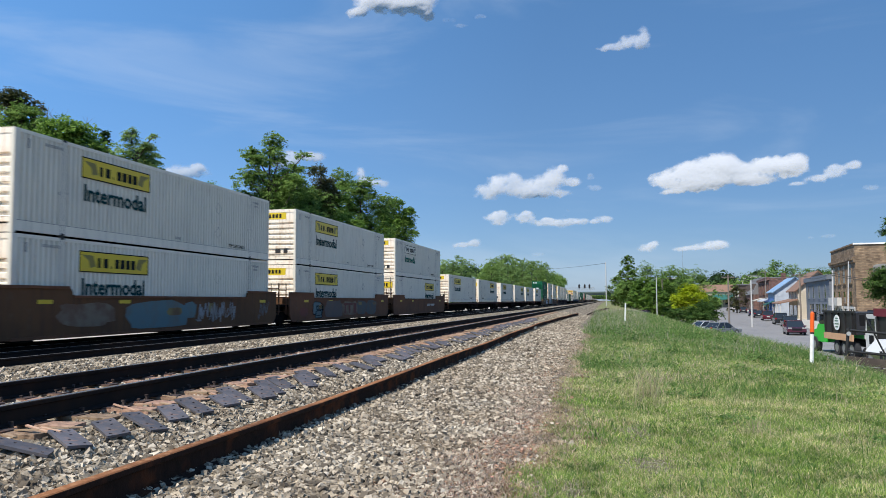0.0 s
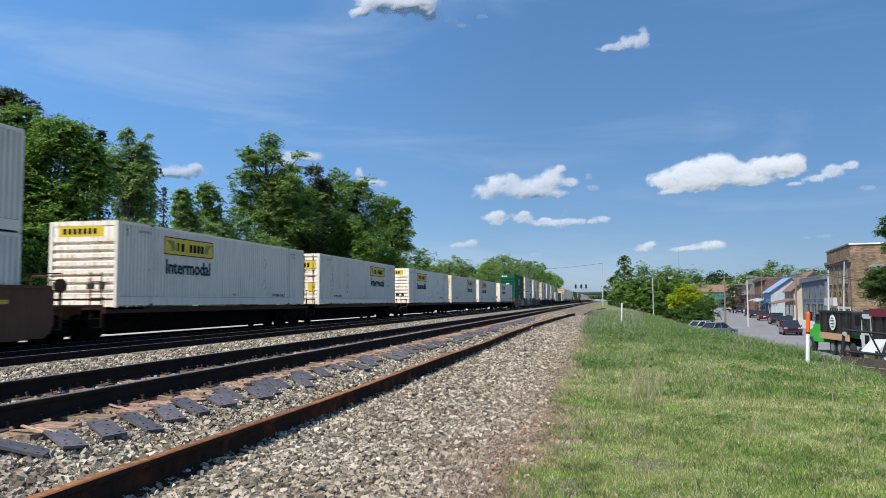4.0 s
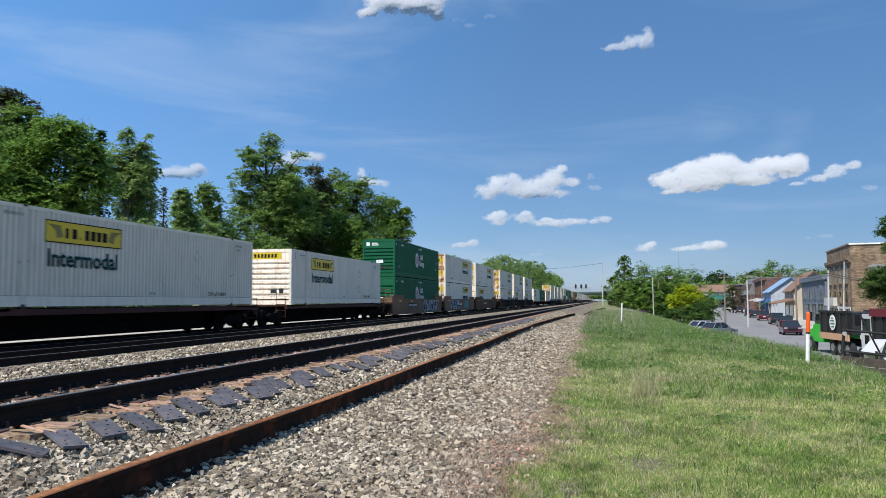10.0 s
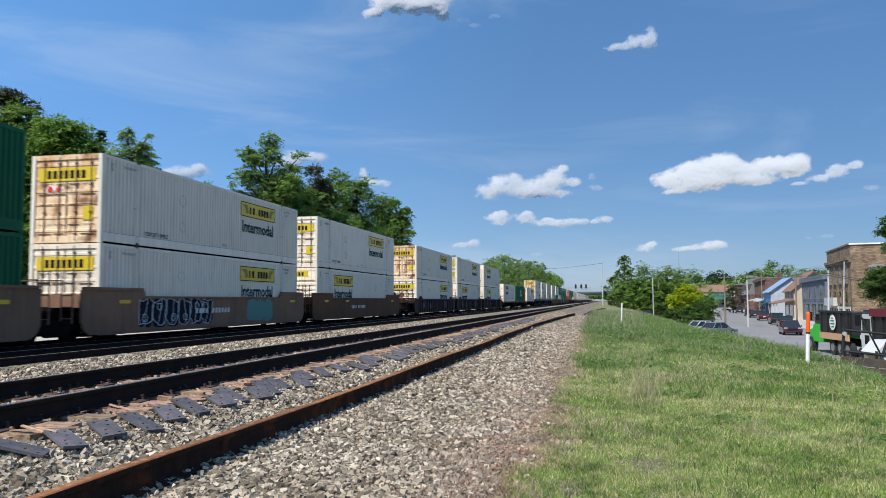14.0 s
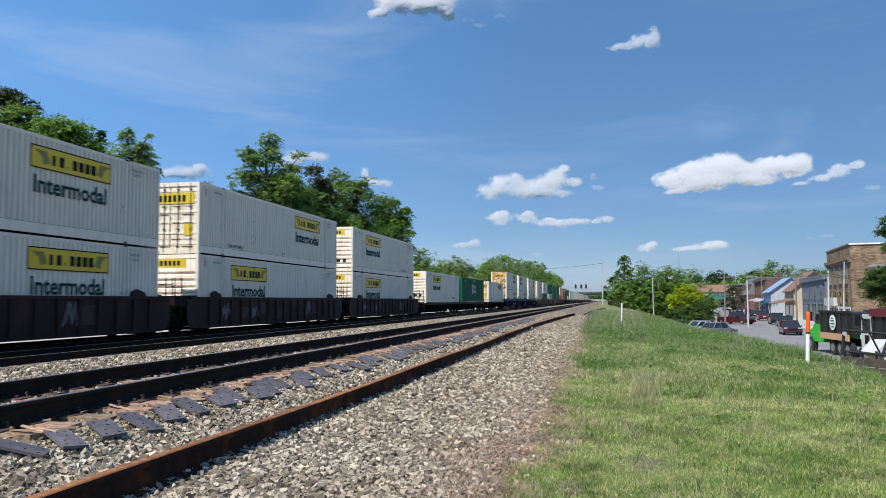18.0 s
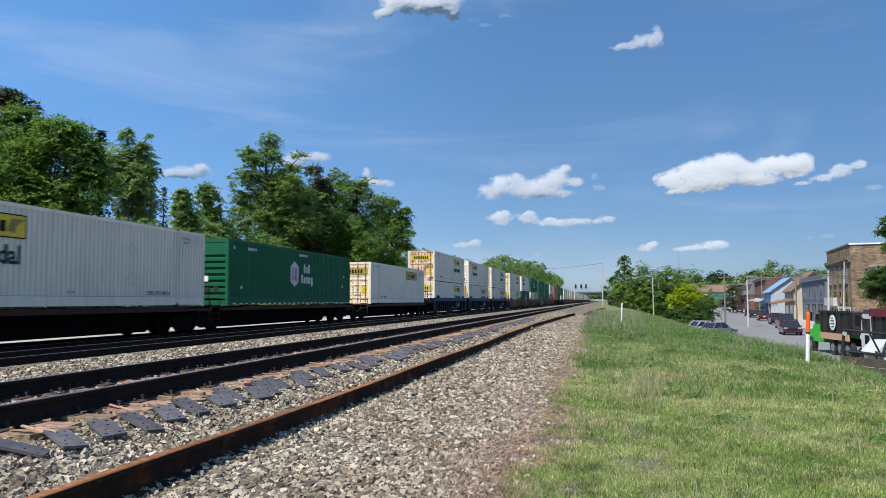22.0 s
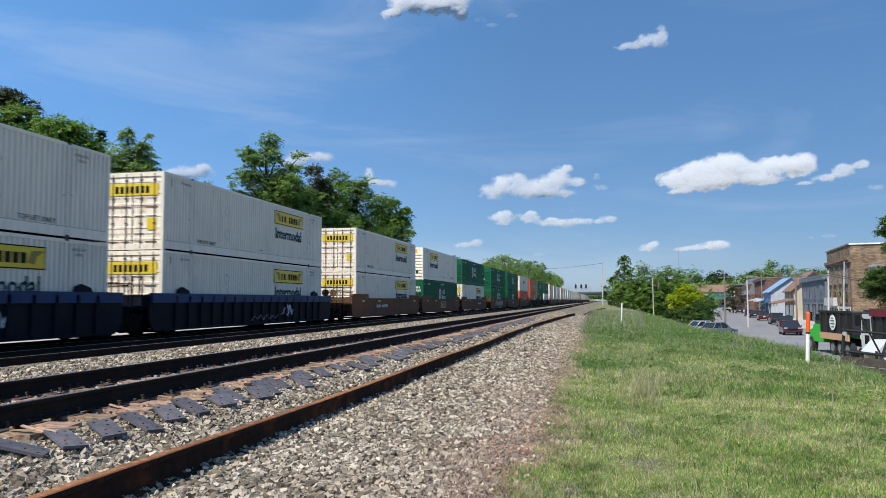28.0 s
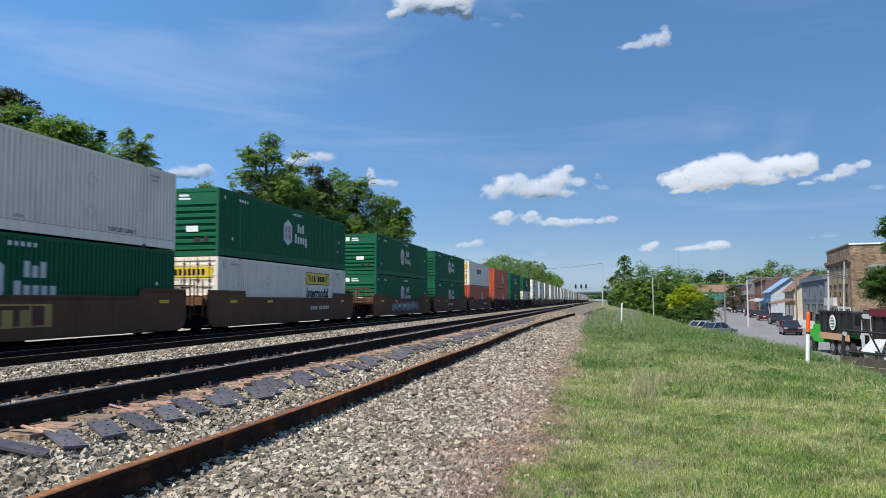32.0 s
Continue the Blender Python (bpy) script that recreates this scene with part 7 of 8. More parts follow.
for y in (1.5, 7.0, 13.0):
    boxes("shop_window", M_GLASS, b, (-0.04, 0.1, y, y + 4.2, 0.6, 2.3))
    boxes("shop_frame", M_GREYBLUE, b, (-0.09, 0, y - 0.12, y, 0.3, 2.5), (-0.09, 0, y + 4.2, y + 4.32, 0.3, 2.5), (-0.09, 0, y, y + 4.2, 2.3, 2.5), (-0.09, 0, y + 2.0, y + 2.15, 0.6, 2.3))
window_y(b, 0, 2.5, 3.9, 3.2, 4.8)
window_y(b, 0, 6.5, 7.9, 3.2, 4.8)

# the cream house with the orange-brown roof
M_CREAM = material("cream_siding", (0.5, 0.43, 0.34), 0.7, spots=((0.8, 0.4, 0.7, (0.4, 0.35, 0.25), 0.6),))
M_SHINGLE = material("orange_brown_shingles", (0.2, 0.115, 0.075), 0.9, spots=((2, 0.4, 0.7, (0.27, 0.16, 0.11), 0.6),), bump=0.5, bump_scale=8)


def gable(b, wall, roof, x1, y1, eave, peak, along="x"):
    bm = bmesh.new()
    siding(bm, 0, x1, 0, y1, 0, eave)
    part("wall", bm, wall, b)
    bm = bmesh.new()
    if along == "x":
        prism(bm, [(0.0, eave), (y1, eave), (y1 / 2, peak)], 0, x1, "x")
    else:
        prism(bm, [(0.0, eave), (x1, eave), (x1 / 2, peak)], 0, y1, "y")
    part("gable_wall", bm, wall, b)
    t = 0.16
    if along == "x":
        for s in (0, 1):
            bm = bmesh.new()
            a = -0.4 if s == 0 else y1 + 0.4
            low = eave - 0.4 * (peak - eave) / (y1 / 2)
            prism(bm, [(a, low), (a, low + t), (y1 / 2, peak + t), (y1 / 2, peak)], -0.5, x1 + 0.3, "x")
            part("roof", bm, roof, b)
    else:
        for s in (0, 1):
            bm = bmesh.new()
            a = -0.4 if s == 0 else x1 + 0.4
            low = eave - 0.4 * (peak - eave) / (x1 / 2)
            prism(bm, [(a, low), (a, low + t), (x1 / 2, peak + t), (x1 / 2, peak)], -0.4, y1 + 0.4, "y")
            part("roof", bm, roof, b)


b = site("cream_house", "cream clapboard house with orange-brown shingle roof and porch", 122.5, 4.2)
gable(b, M_CREAM, M_SHINGLE, 5.6, 12, 4.4, 7.0, "y")
for y in (1.5, 5.2, 9.0):
    window(b, 0, y, y + 1.3, 2.9, 4.2)
boxes("shop_window", M_GLASS, b, (-0.04, 0.1, 1.2, 5.0, 0.5, 2.0), (-0.04, 0.1, 6.8, 10.6, 0.5, 2.0))
bm = bmesh.new()
prism(bm, [(-2.6, 2.25), (-2.6, 2.4), (0, 3.0), (0, 2.8)], -0.5, 12.3, "y")
part("porch_roof", bm, M_SHINGLE, b)
for y in (-0.3, 4.0, 8.0, 12.0):
    boxes("porch_post", M_TRIM, b, (-2.5, -2.38, y, y + 0.12, 0, 2.3))
window_y(b, 0, 3.5, 4.8, 3.0, 4.3)

# the blue and white gabled house
M_BLUE = material("bright_blue_siding", (0.06, 0.13, 0.31), 0.6, spots=((1, 0.4, 0.7, (0.04, 0.11, 0.33), 0.5),))
M_BLUEROOF = material("pale_blue_metal_roof", (0.24, 0.36, 0.5), 0.45, spots=((1, 0.4, 0.7, (0.22, 0.36, 0.55), 0.5),))
M_PALESIDE = material("pale_blue_white_siding", (0.40, 0.43, 0.47), 0.7, spots=((1.0, 0.4, 0.7, (0.25, 0.28, 0.33), 0.6),))
b = site("blue_house", "pale siding house with blue metal gable roof and blue shopfront", 139, 2.1)
gable(b, M_PALESIDE, M_BLUEROOF, 6.4, 13, 4.3, 6.6, "y")
boxes("shop_front", M_BLUE, b, (-0.7, -0.02, 1.2, 12.8, 0, 3.1), label="bright blue boarded shopfront")
for y in (3.2, 8.8):
    boxes("shop_window", M_GLASS, b, (-0.75, -0.68, y, y + 3.6, 0.6, 2.3))
bm = bmesh.new()
prism(bm, [(-1.9, 2.5), (-1.9, 2.62), (-0.9, 3.0), (-0.9, 2.85)], 3, 12.8, "y")
part("awning", bm, M_PALESIDE, b)
window_y(b, 0, 3.0, 4.4, 2.0, 3.6)

bm = bmesh.new()
prism(bm, [(-1.7, 1.9), (-1.7, 2.15), (-0.02, 2.75), (-0.02, 2.6)], 0.1, 1.8, "y")
part("awning", bm, material("dark_teal_awning", (0.015, 0.09, 0.085), 0.7), b, "dark teal canvas awning")

# the brick and dark blocks farther up
b = site("brick_building", "two-storey dark red brick shop building", 172, 4.3)
boxes("wall", M_REDBRICK, b, (0, 14, 0, 30, 0, 7.3))
boxes("cornice", M_REDBRICK, b, (-0.4, 0.2, -0.2, 30.2, 7.0, 7.6))
boxes("roof", M_SHINGLE, b, (0.2, 14, 0.1, 29.9, 7.3, 7.4))
for y in np.arange(2, 28, 4.2):
    window(b, 0, y, y + 1.8, 4.0, 6.2, False, M_REDBRICK)
    boxes("shop_window", M_GLASS, b, (-0.05, 0.1, y - 0.6, y + 2.6, 0.6, 2.6))
window_y(b, 0, 3, 4.6, 4.4, 6.4)
for y0, y1 in ((0.6, 7.0), (17.0, 22.0)):
    bm = bmesh.new()
    prism(bm, [(-2.0, 2.55), (-2.0, 2.75), (-0.02, 3.3), (-0.02, 3.15)], y0, y1, "y")
    part("awning", bm, M_TRIM, b, "white canvas awning")
boxes("chimney", M_REDBRICK, b, (3.0, 3.9, 6.0, 7.0, 7.3, 8.6))
M_SLATE = material("grey_slate_cladding", (0.17, 0.165, 0.165), 0.8, spots=((1, 0.4, 0.7, (0.12, 0.115, 0.115), 0.6),), bump=0.4, bump_scale=6)
M_DARKBROWN = material("dark_brown_boards", (0.085, 0.06, 0.05), 0.8, spots=((1, 0.4, 0.7, (0.05, 0.04, 0.035), 0.6),))
b = site("mansard_building", "grey slate-clad mansard shop building", 204, 3.0)
boxes("wall", M_REDBRICK, b, (0, 14, 0, 36, 0, 4.2))
bm = bmesh.new()
prism(bm, [(-0.3, 4.2), (14, 4.2), (14, 8.5), (1.6, 8.5)], 0, 36, "y")
part("mansard_roof", bm, M_SLATE, b)
for y in (2, 8, 14, 20, 26, 32):
    boxes("dormer", M_DARKBROWN, b, (0.1, 1.2, y, y + 1.6, 5.2, 6.9))
    boxes("shop_window", M_GLASS, b, (-0.05, 0.1, y - 0.4, y + 3, 0.6, 2.8))
b = site("dark_building", "dark brown boarded two-storey building", 243, 1.2)
boxes("wall", M_DARKBROWN, b, (0, 14, 0, 34, 0, 7.2))
boxes("roof", M_SLATE, b, (-0.5, 14.2, -0.3, 34.3, 7.2, 7.5))
for y in np.arange(3, 32, 5):
    window(b, 0, y, y + 2, 4, 6.2)
    boxes("shop_window", M_GLASS, b, (-0.05, 0.1, y - 0.6, y + 3, 0.6, 2.8))
b = thing("tan_building", "low tan building with a long orange roof and green canopy", "building", "", pose(44, 384, BASE) @ Matrix.Scale(1.2, 4))
boxes("wall", M_CREAM, b, (0, 12, 0, 12, 0, 6.2))
bm = bmesh.new()
prism(bm, [(-0.6, 6.0), (12.6, 6.0), (6, 9.0)], -1, 13, "x")
part("roof", bm, M_SHINGLE, b)
bm = bmesh.new()
prism(bm, [(-6, 2.8), (-6, 3.1), (0, 5.0), (0, 4.7)], 4, 13, "x")
part("canopy", bm, material("green_canopy", (0.02, 0.11, 0.085), 0.7), b)
for x in (1, 5, 9):
    window_y(b, 0, x, x + 1.8, 1.0, 3.0)
b = thing("hill_house", "white flat-roofed house on the hill", "building", "", pose(59.6, 360, 8.6) @ Matrix.Scale(0.68, 4))
boxes("wall", M_TRIM, b, (0, 11, 0, 9, 0, 5.2))
boxes("roof", M_SLATE, b, (-0.4, 11.4, -0.4, 9.4, 5.2, 5.5))
for x in (1, 4.5, 8):
    window_y(b, 0, x, x + 1.6, 2.8, 4.3)
# ---- vehicles, poles, fence ----
def car(paint, label, kind="suv"):
    """A car along +y, its middle on the ground at the origin."""
    c = thing("car", label, "car", "cars in the street")
    ln, wd, ht = {"suv": (4.6, 0.93, 1.68), "sedan": (4.8, 0.9, 1.44), "pickup": (5.7, 0.98, 1.85)}[kind]
    h = ln / 2
    waist = ht * 0.58
    low = [(-h, 0.35), (-h, 0.75), (-h + 0.12, waist), (h - 1.25, waist), (h - 0.12, waist - 0.16), (h, 0.7), (h, 0.35), (h - 0.45, 0.24), (-h + 0.45, 0.24)]
    bm = bmesh.new()
    rings = []
    for f, s in ((-1.0, 0.93), (-0.86, 1.0), (0.86, 1.0), (1.0, 0.93)):
        rings.append([bm.verts.new((f * wd, y * (0.985 if abs(f) == 1 else 1), 0.24 + (z - 0.24) * s)) for y, z in low])
    for a, b2 in zip(rings, rings[1:]):
        for i in range(len(low)):
            j = (i + 1) % len(low)
            bm.faces.new((a[i], a[j], b2[j], b2[i]))
    bm.faces.new(rings[0])
    bm.faces.new(rings[-1][::-1])
    part("body", bm, paint, c)
    if kind == "suv":
        roof = [(-h + 0.2, waist - 0.02), (-h + 0.42, ht), (h - 2.1, ht), (h - 1.2, waist - 0.02)]
    elif kind == "pickup":
        roof = [(-h + 2.15, waist - 0.02), (-h + 2.3, ht), (h - 2.35, ht), (h - 1.6, waist - 0.02)]
    else:
        roof = [(-h + 0.75, waist - 0.02), (-h + 1.5, ht), (h - 2.0, ht), (h - 1.15, waist - 0.02)]
    bm = bmesh.new()
    n = len(roof)
    lo = [bm.verts.new((-wd * (0.93 if z < ht else 0.76), y, z)) for y, z in roof]
    hi = [bm.verts.new((wd * (0.93 if z < ht else 0.76), y, z)) for y, z in roof]
    for i in range(n):
        bm.faces.new((lo[i], lo[(i + 1) % n], hi[(i + 1) % n], hi[i]))
    bm.faces.new(lo[::-1])
    bm.faces.new(hi)
    part("glasshouse", bm, M_GLASS, c)
    bm = bmesh.new()
    y0, y1 = roof[1][0], roof[2][0]
    box(bm, -wd * 0.78, wd * 0.78, y0 - 0.05, y1 + 0.05, ht - 0.03, ht + 0.03)
    for s in (-1, 1):
        for (ya, za), (yb, zb) in ((roof[0], roof[1]), (roof[2], roof[3])):
            rod(bm, (s * wd * (0.94 if za < ht else 0.78), ya, za), (s * wd * (0.94 if zb < ht else 0.78), yb, zb), 0.03, seg=5)
        ym = (y0 + y1) / 2
        rod(bm, (s * wd * 0.945, ym, waist), (s * wd * 0.775, ym, ht), 0.028, seg=5)
    part("roof", bm, paint, c)
    for y in (-h + 0.85, h - 0.9):
        for s in (-1, 1):
            bm = bmesh.new()
            rod(bm, (s * (wd - 0.2), 0, 0), (s * (wd + 0.005), 0, 0), 0.33, seg=18)
            w = part("wheel", bm, M_TYRE, c, at=pose(0, y, 0.33))
            bm = bmesh.new()
            rod(bm, (s * (wd - 0.02), 0, 0), (s * (wd + 0.015), 0, 0), 0.2, seg=14)
            part("rim", bm, M_RIM, w)
    for s in (-1, 1):
        boxes("headlight", M_LIGHT, c, (*sorted((s * wd * 0.55, s * wd * 0.9)), h - 0.1, h - 0.0, 0.66, 0.8))
        boxes("tail_light", M_TAIL, c, (*sorted((s * wd * 0.66, s * wd * 0.92)), -h - 0.01, -h + 0.08, 0.78, 0.95))
        boxes("mirror", paint, c, (*sorted((s * wd, s * (wd + 0.16))), h - 1.75, h - 1.6, waist, waist + 0.14))
    boxes("grille", M_BLACKPRINT, c, (-0.45, 0.45, h - 0.03, h + 0.012, 0.5, 0.7))
    boxes("number_plate", M_TRIM, c, (-0.24, 0.24, -h - 0.015, -h + 0.02, 0.6, 0.74))
    return c


def paint(name, col, rough=0.25):
    m = material(name, col, rough, 0.0, spots=((2, 0.5, 0.8, tuple(v * 0.8 for v in col), 0.4),))
    m.node_tree.nodes["Principled BSDF"].inputs["Coat Weight"].default_value = 0.5
    return m


P_MAROON, P_DARK, P_RED, P_WHITE, P_GREY, P_BLUE = (paint("maroon_car_paint", (0.06, 0.008, 0.02)), paint("black_car_paint", (0.015, 0.016, 0.018)), paint("red_car_paint", (0.07, 0.006, 0.012)),
                                                   paint("white_car_paint", (0.7, 0.7, 0.7)), paint("grey_car_paint", (0.2, 0.21, 0.22)), paint("dark_blue_car_paint", (0.02, 0.03, 0.06)))


def park(c, x, y, turn):
    c.matrix_basis = pose(x, y, ROAD_Z + (0.004 if x > 13.4 else -0.296), 0, 0, turn)
    return c


park(car(P_MAROON, "dark maroon saloon car parked in the street", "sedan"), 19.0, 86.0, STREET_TURN + 180)
for p, label, kind, y in ((P_DARK, "black car parked at the kerb", "suv", 185), (P_BLUE, "dark blue car parked at the kerb", "sedan", 151.5), (P_DARK, "black saloon car parked at the kerb", "sedan", 138.5), (P_RED, "dark red car parked at the kerb", "suv", 120),
                          (P_DARK, "black car parked at the kerb near the house", "suv", 101.5), (P_DARK, "dark grey car parked at the kerb", "sedan", 91.5)):
    park(car(p, label, kind), curb(y * 1.2) - 1.25, y * 1.2, STREET_TURN)
park(car(P_WHITE, "white car parked below the bank", "sedan"), 11.6, 96, -60)
park(car(P_GREY, "silver-grey saloon car parked below the bank", "sedan"), 12.3, 90, -48)
moving_car = car(paint("wine_red_car_paint", (0.06, 0.008, 0.012)), "wine-red pickup truck driving down the street", "pickup")
CAR_PATH = [(0, 6.7, 142.2, -112), (15.0, 7.9, 141.6, -112), (16.0, 12.6, 133.6, -124), (16.6, 15.6, 129.4, -126), (17.2, 17.8, 126.0, -130), (18.0, 19.5, 122.3, -142), (19.0, 20.9, 118.6, -158),
            (20.0, 21.8, 114.6, -174), (21.0, 22.2, 109.2, -183), (22.0, 22.2, 102.8, -186), (22.6, 22.0, 98.0, -186.4), (23.2, 21.7, 92.6, -186.4), (24.2, 21.1, 82.6, -186), (26.0, 19.8, 60.2, -184), (32.0, 14.5, -20.0, -184)]

# the green-cabbed dump truck
M_BLACKBOX = material("black_dump_body_paint", (0.014, 0.013, 0.013), 0.5, spots=((2, 0.45, 0.7, (0.03, 0.026, 0.024), 0.6),))
M_LIME = material("bright_green_cab_paint", (0.03, 0.42, 0.04), 0.35)
M_TANBOARD = material("tan_side_board", (0.50, 0.30, 0.17), 0.8, spots=((3, 0.4, 0.7, (0.4, 0.24, 0.14), 0.6),))
M_CHASSIS = material("black_chassis", (0.012, 0.012, 0.012), 0.7)


def wheel(parent, x, y, r, w):
    bm = bmesh.new()
    rod(bm, (-w / 2, 0, 0), (w / 2, 0, 0), r, seg=20)
    t = part("wheel", bm, M_TYRE, parent, at=pose(x, y, r))
    bm = bmesh.new()
    rod(bm, (-w / 2 - 0.02, 0, 0), (w / 2 + 0.02, 0, 0), r * 0.55, seg=16)
    part("rim", bm, M_RIM, t)


def dump_truck(label, cab, body, board, emblem, hood=True):
    t = thing("dump_truck", label, "truck")
    boxes("chassis", M_CHASSIS, t, (-0.45, 0.45, -2.7, 3.9 if hood else 2.9, 0.55, 0.85))
    bm = bmesh.new()
    prism(bm, [(-2.7, 1.2), (1.4, 1.2), (1.5, 2.22), (1.1, 2.34), (-2.8, 2.34)], -1.2, 1.2)
    part("dump_body", bm, body, t)
    for s in (-1, 1):
        boxes("top_rail", body, t, (*sorted((s * 1.15, s * 1.27)), -2.85, 1.5, 2.3, 2.42))
        for y in np.linspace(-2.5, 1.2, 5):
            boxes("stake", body, t, (*sorted((s * 1.2, s * 1.26)), y - 0.06, y + 0.06, 1.24, 2.3))
        if board:
            boxes("side_board", board, t, (*sorted((s * 1.21, s * 1.29)), -2.65, 1.3, 0.86, 1.2))
        for y in (-2.15, -1.15, -0.15, 3.3 if hood else 2.3):
            wheel(t, s * 0.98, y, 0.43, 0.3)
    boxes("tailgate", body, t, (-1.15, 1.15, -2.88, -2.76, 1.2, 2.3))
    bm = bmesh.new()
    prism(bm, [(1.75, 0.6), (3.75, 0.6), (3.8, 1.2), (3.1, 1.34), (2.85, 1.62), (1.75, 1.62)] if hood else [(1.75, 0.7), (3.0, 0.7), (3.05, 1.5), (2.85, 2.35), (1.75, 2.35)], -1.05, 1.05)
    part("cab", bm, cab, t)
    if hood:
        bm = bmesh.new()
        prism(bm, [(1.75, 1.625), (2.84, 1.625), (2.66, 2.12), (1.75, 2.12)], -1.0, 1.0)
        part("cab_glass", bm, M_GLASS, t)
        boxes("cab_roof", M_CHASSIS, t, (-1.02, 1.02, 1.72, 2.7, 2.12, 2.2))
    for s in (-1, 1):
        if not hood:
            boxes("door_window", M_GLASS, t, (*sorted((s * 1.04, s * 1.07)), 1.95, 2.8, 1.55, 2.15))
        boxes("mirror", M_BLACKPRINT, t, (*sorted((s * 1.1, s * 1.3)), 2.9, 3.0, 1.8, 2.3))
    if not hood:
        boxes("windscreen", M_GLASS, t, (-0.95, 0.95, 2.94, 3.06, 1.6, 2.2))
    boxes("bumper", M_CHASSIS, t, (-1.1, 1.1, *((3.78, 3.95) if hood else (3.0, 3.15)), 0.5, 0.8))
    if emblem:
        for s in (-1, 1):
            bm = bmesh.new()
            prism(bm, [(-0.6 + 0.42 * math.cos(a), 1.78 + 0.42 * math.sin(a)) for a in np.linspace(0, 2 * math.pi, 20, endpoint=False)], *sorted((s * 1.265, s * 1.28)))
            e = part("emblem", bm, M_WPRINT, t, "pale round emblem")
            boxes("emblem_block", M_LEAFPRINT, e, *[(*sorted((s * 1.28, s * 1.286)), -0.6 - w, -0.6 + w, z, z + 0.06) for w, z in ((0.16, 1.98), (0.25, 1.84), (0.27, 1.68), (0.18, 1.52))])
    return t


M_LEAFPRINT = material("green_print", (0.03, 0.12, 0.06), 0.6)
t = dump_truck("black dump truck with bright green cab and tan side board", M_LIME, M_BLACKBOX, M_TANBOARD, True)
t.matrix_basis = pose(16.0, 55.0, ROAD_Z + 0.004, 0, 0, 5) @ Matrix.Scale(1.2, 4)
M_TRUCKWHITE = material("white_truck_paint", (0.56, 0.56, 0.55), 0.4, spots=((2, 0.5, 0.8, (0.5, 0.49, 0.47), 0.5),))
t = dump_truck("white-cabbed truck with a black body and dark red top", M_TRUCKWHITE, M_BLACKBOX, None, False, False)
t.matrix_basis = pose(15.45, 43.0, ROAD_Z + 0.004, 0, 0, 4) @ Matrix.Scale(1.2, 4)
boxes("top_board", material("dark_red_board", (0.14, 0.012, 0.022), 0.6), t, (-1.3, -1.26, -2.75, 1.4, 2.28, 2.62), (1.26, 1.3, -2.75, 1.4, 2.28, 2.62), (-1.2, 1.2, -2.94, -2.9, 2.28, 2.62))
boxes("door_mark", M_BLACKPRINT, t, (-1.062, -1.056, 2.1, 2.6, 1.0, 1.4), (1.056, 1.062, 2.1, 2.6, 1.0, 1.4))
# a white angled steel body standing behind the fence
t = thing("spreader_box", "white angular steel spreader box with dark frame", "equipment", "", pose(10.45, 31.0, -0.95, 0, 0, 10) @ Matrix.Scale(0.68, 4))
bm = bmesh.new()
prism(bm, [(-1.5, 0.9), (-0.9, 1.55), (1.3, 1.55), (1.7, 0.9), (0.9, 0.35), (-0.8, 0.35)], -0.8, 0.8, "y")
part("hopper", bm, M_TRUCKWHITE, t)
boxes("frame", M_CHASSIS, t, (-1.55, -1.45, -0.9, -0.8, -1.6, 1.0), (1.6, 1.7, -0.9, -0.8, -1.6, 1.0), (-1.55, 1.7, -0.9, -0.82, 0.84, 0.92), (-1.55, -1.45, 0.8, 0.9, -1.6, 1.0), (1.6, 1.7, 0.8, 0.9, -1.6, 1.0), (-0.35, -0.25, -0.86, -0.8, 0.35, 1.57), (0.75, 0.85, -0.86, -0.8, 0.35, 1.57))
for x in (-0.9, 0.2, 1.1):
    bm = bmesh.new()
    rod(bm, (x, -0.83, 1.56), (x - 0.45, -0.83, 0.42), 0.06, seg=6)
    part("rib", bm, M_CHASSIS, t)

# the timber barrier with steel rails
M_OLDWOOD = material("old_grey_brown_timber", (0.06, 0.045, 0.035), 0.9, spots=((3, 0.4, 0.7, (0.11, 0.085, 0.065), 0.6), (20, 0.45, 0.7, (0.06, 0.045, 0.035), 0.6)), bump=0.6, bump_scale=18)
f = thing("barrier", "low weathered timber barrier with dark pipe rails", "fence", "", pose(7.62, 27.8, -0.83, 0, 6, -4))
for k, z in enumerate((0.0, 0.30)):
    boxes("plank", M_OLDWOOD, f, (0, 6.5, -0.05, 0.05, z, z + 0.27))
for x in (0.06, 2.2, 4.4):
    bm = bmesh.new()
    rod(bm, (x, 0.1, -0.3), (x, 0.1, 1.5), 0.05, seg=8)
    part("post", bm, M_CHASSIS, f)
for z in (0.72, 1.42):
    bm = bmesh.new()
    rod(bm, (0.0, 0.1, z), (6.5, 0.1, z), 0.04, seg=8)
    part("rail", bm, M_CHASSIS, f)
bm = bmesh.new()
rod(bm, (1.2, 0.12, 0.75), (0.55, 0.12, 1.9), 0.03, seg=6)
part("brace", bm, M_CHASSIS, f)
bm = bmesh.new()
rod(bm, (0.06, -0.02, 1.3), (0.06, 0.0, 1.3), 0.07, seg=12)
part("reflector", bm, M_LIGHT, f)

# marker posts
M_ORANGE = material("orange_marker_plastic", (0.75, 0.11, 0.01), 0.45)
M_POSTWHITE = material("white_marker_plastic", (0.75, 0.74, 0.70), 0.5, spots=((6, 0.5, 0.7, (0.55, 0.53, 0.48), 0.5),))


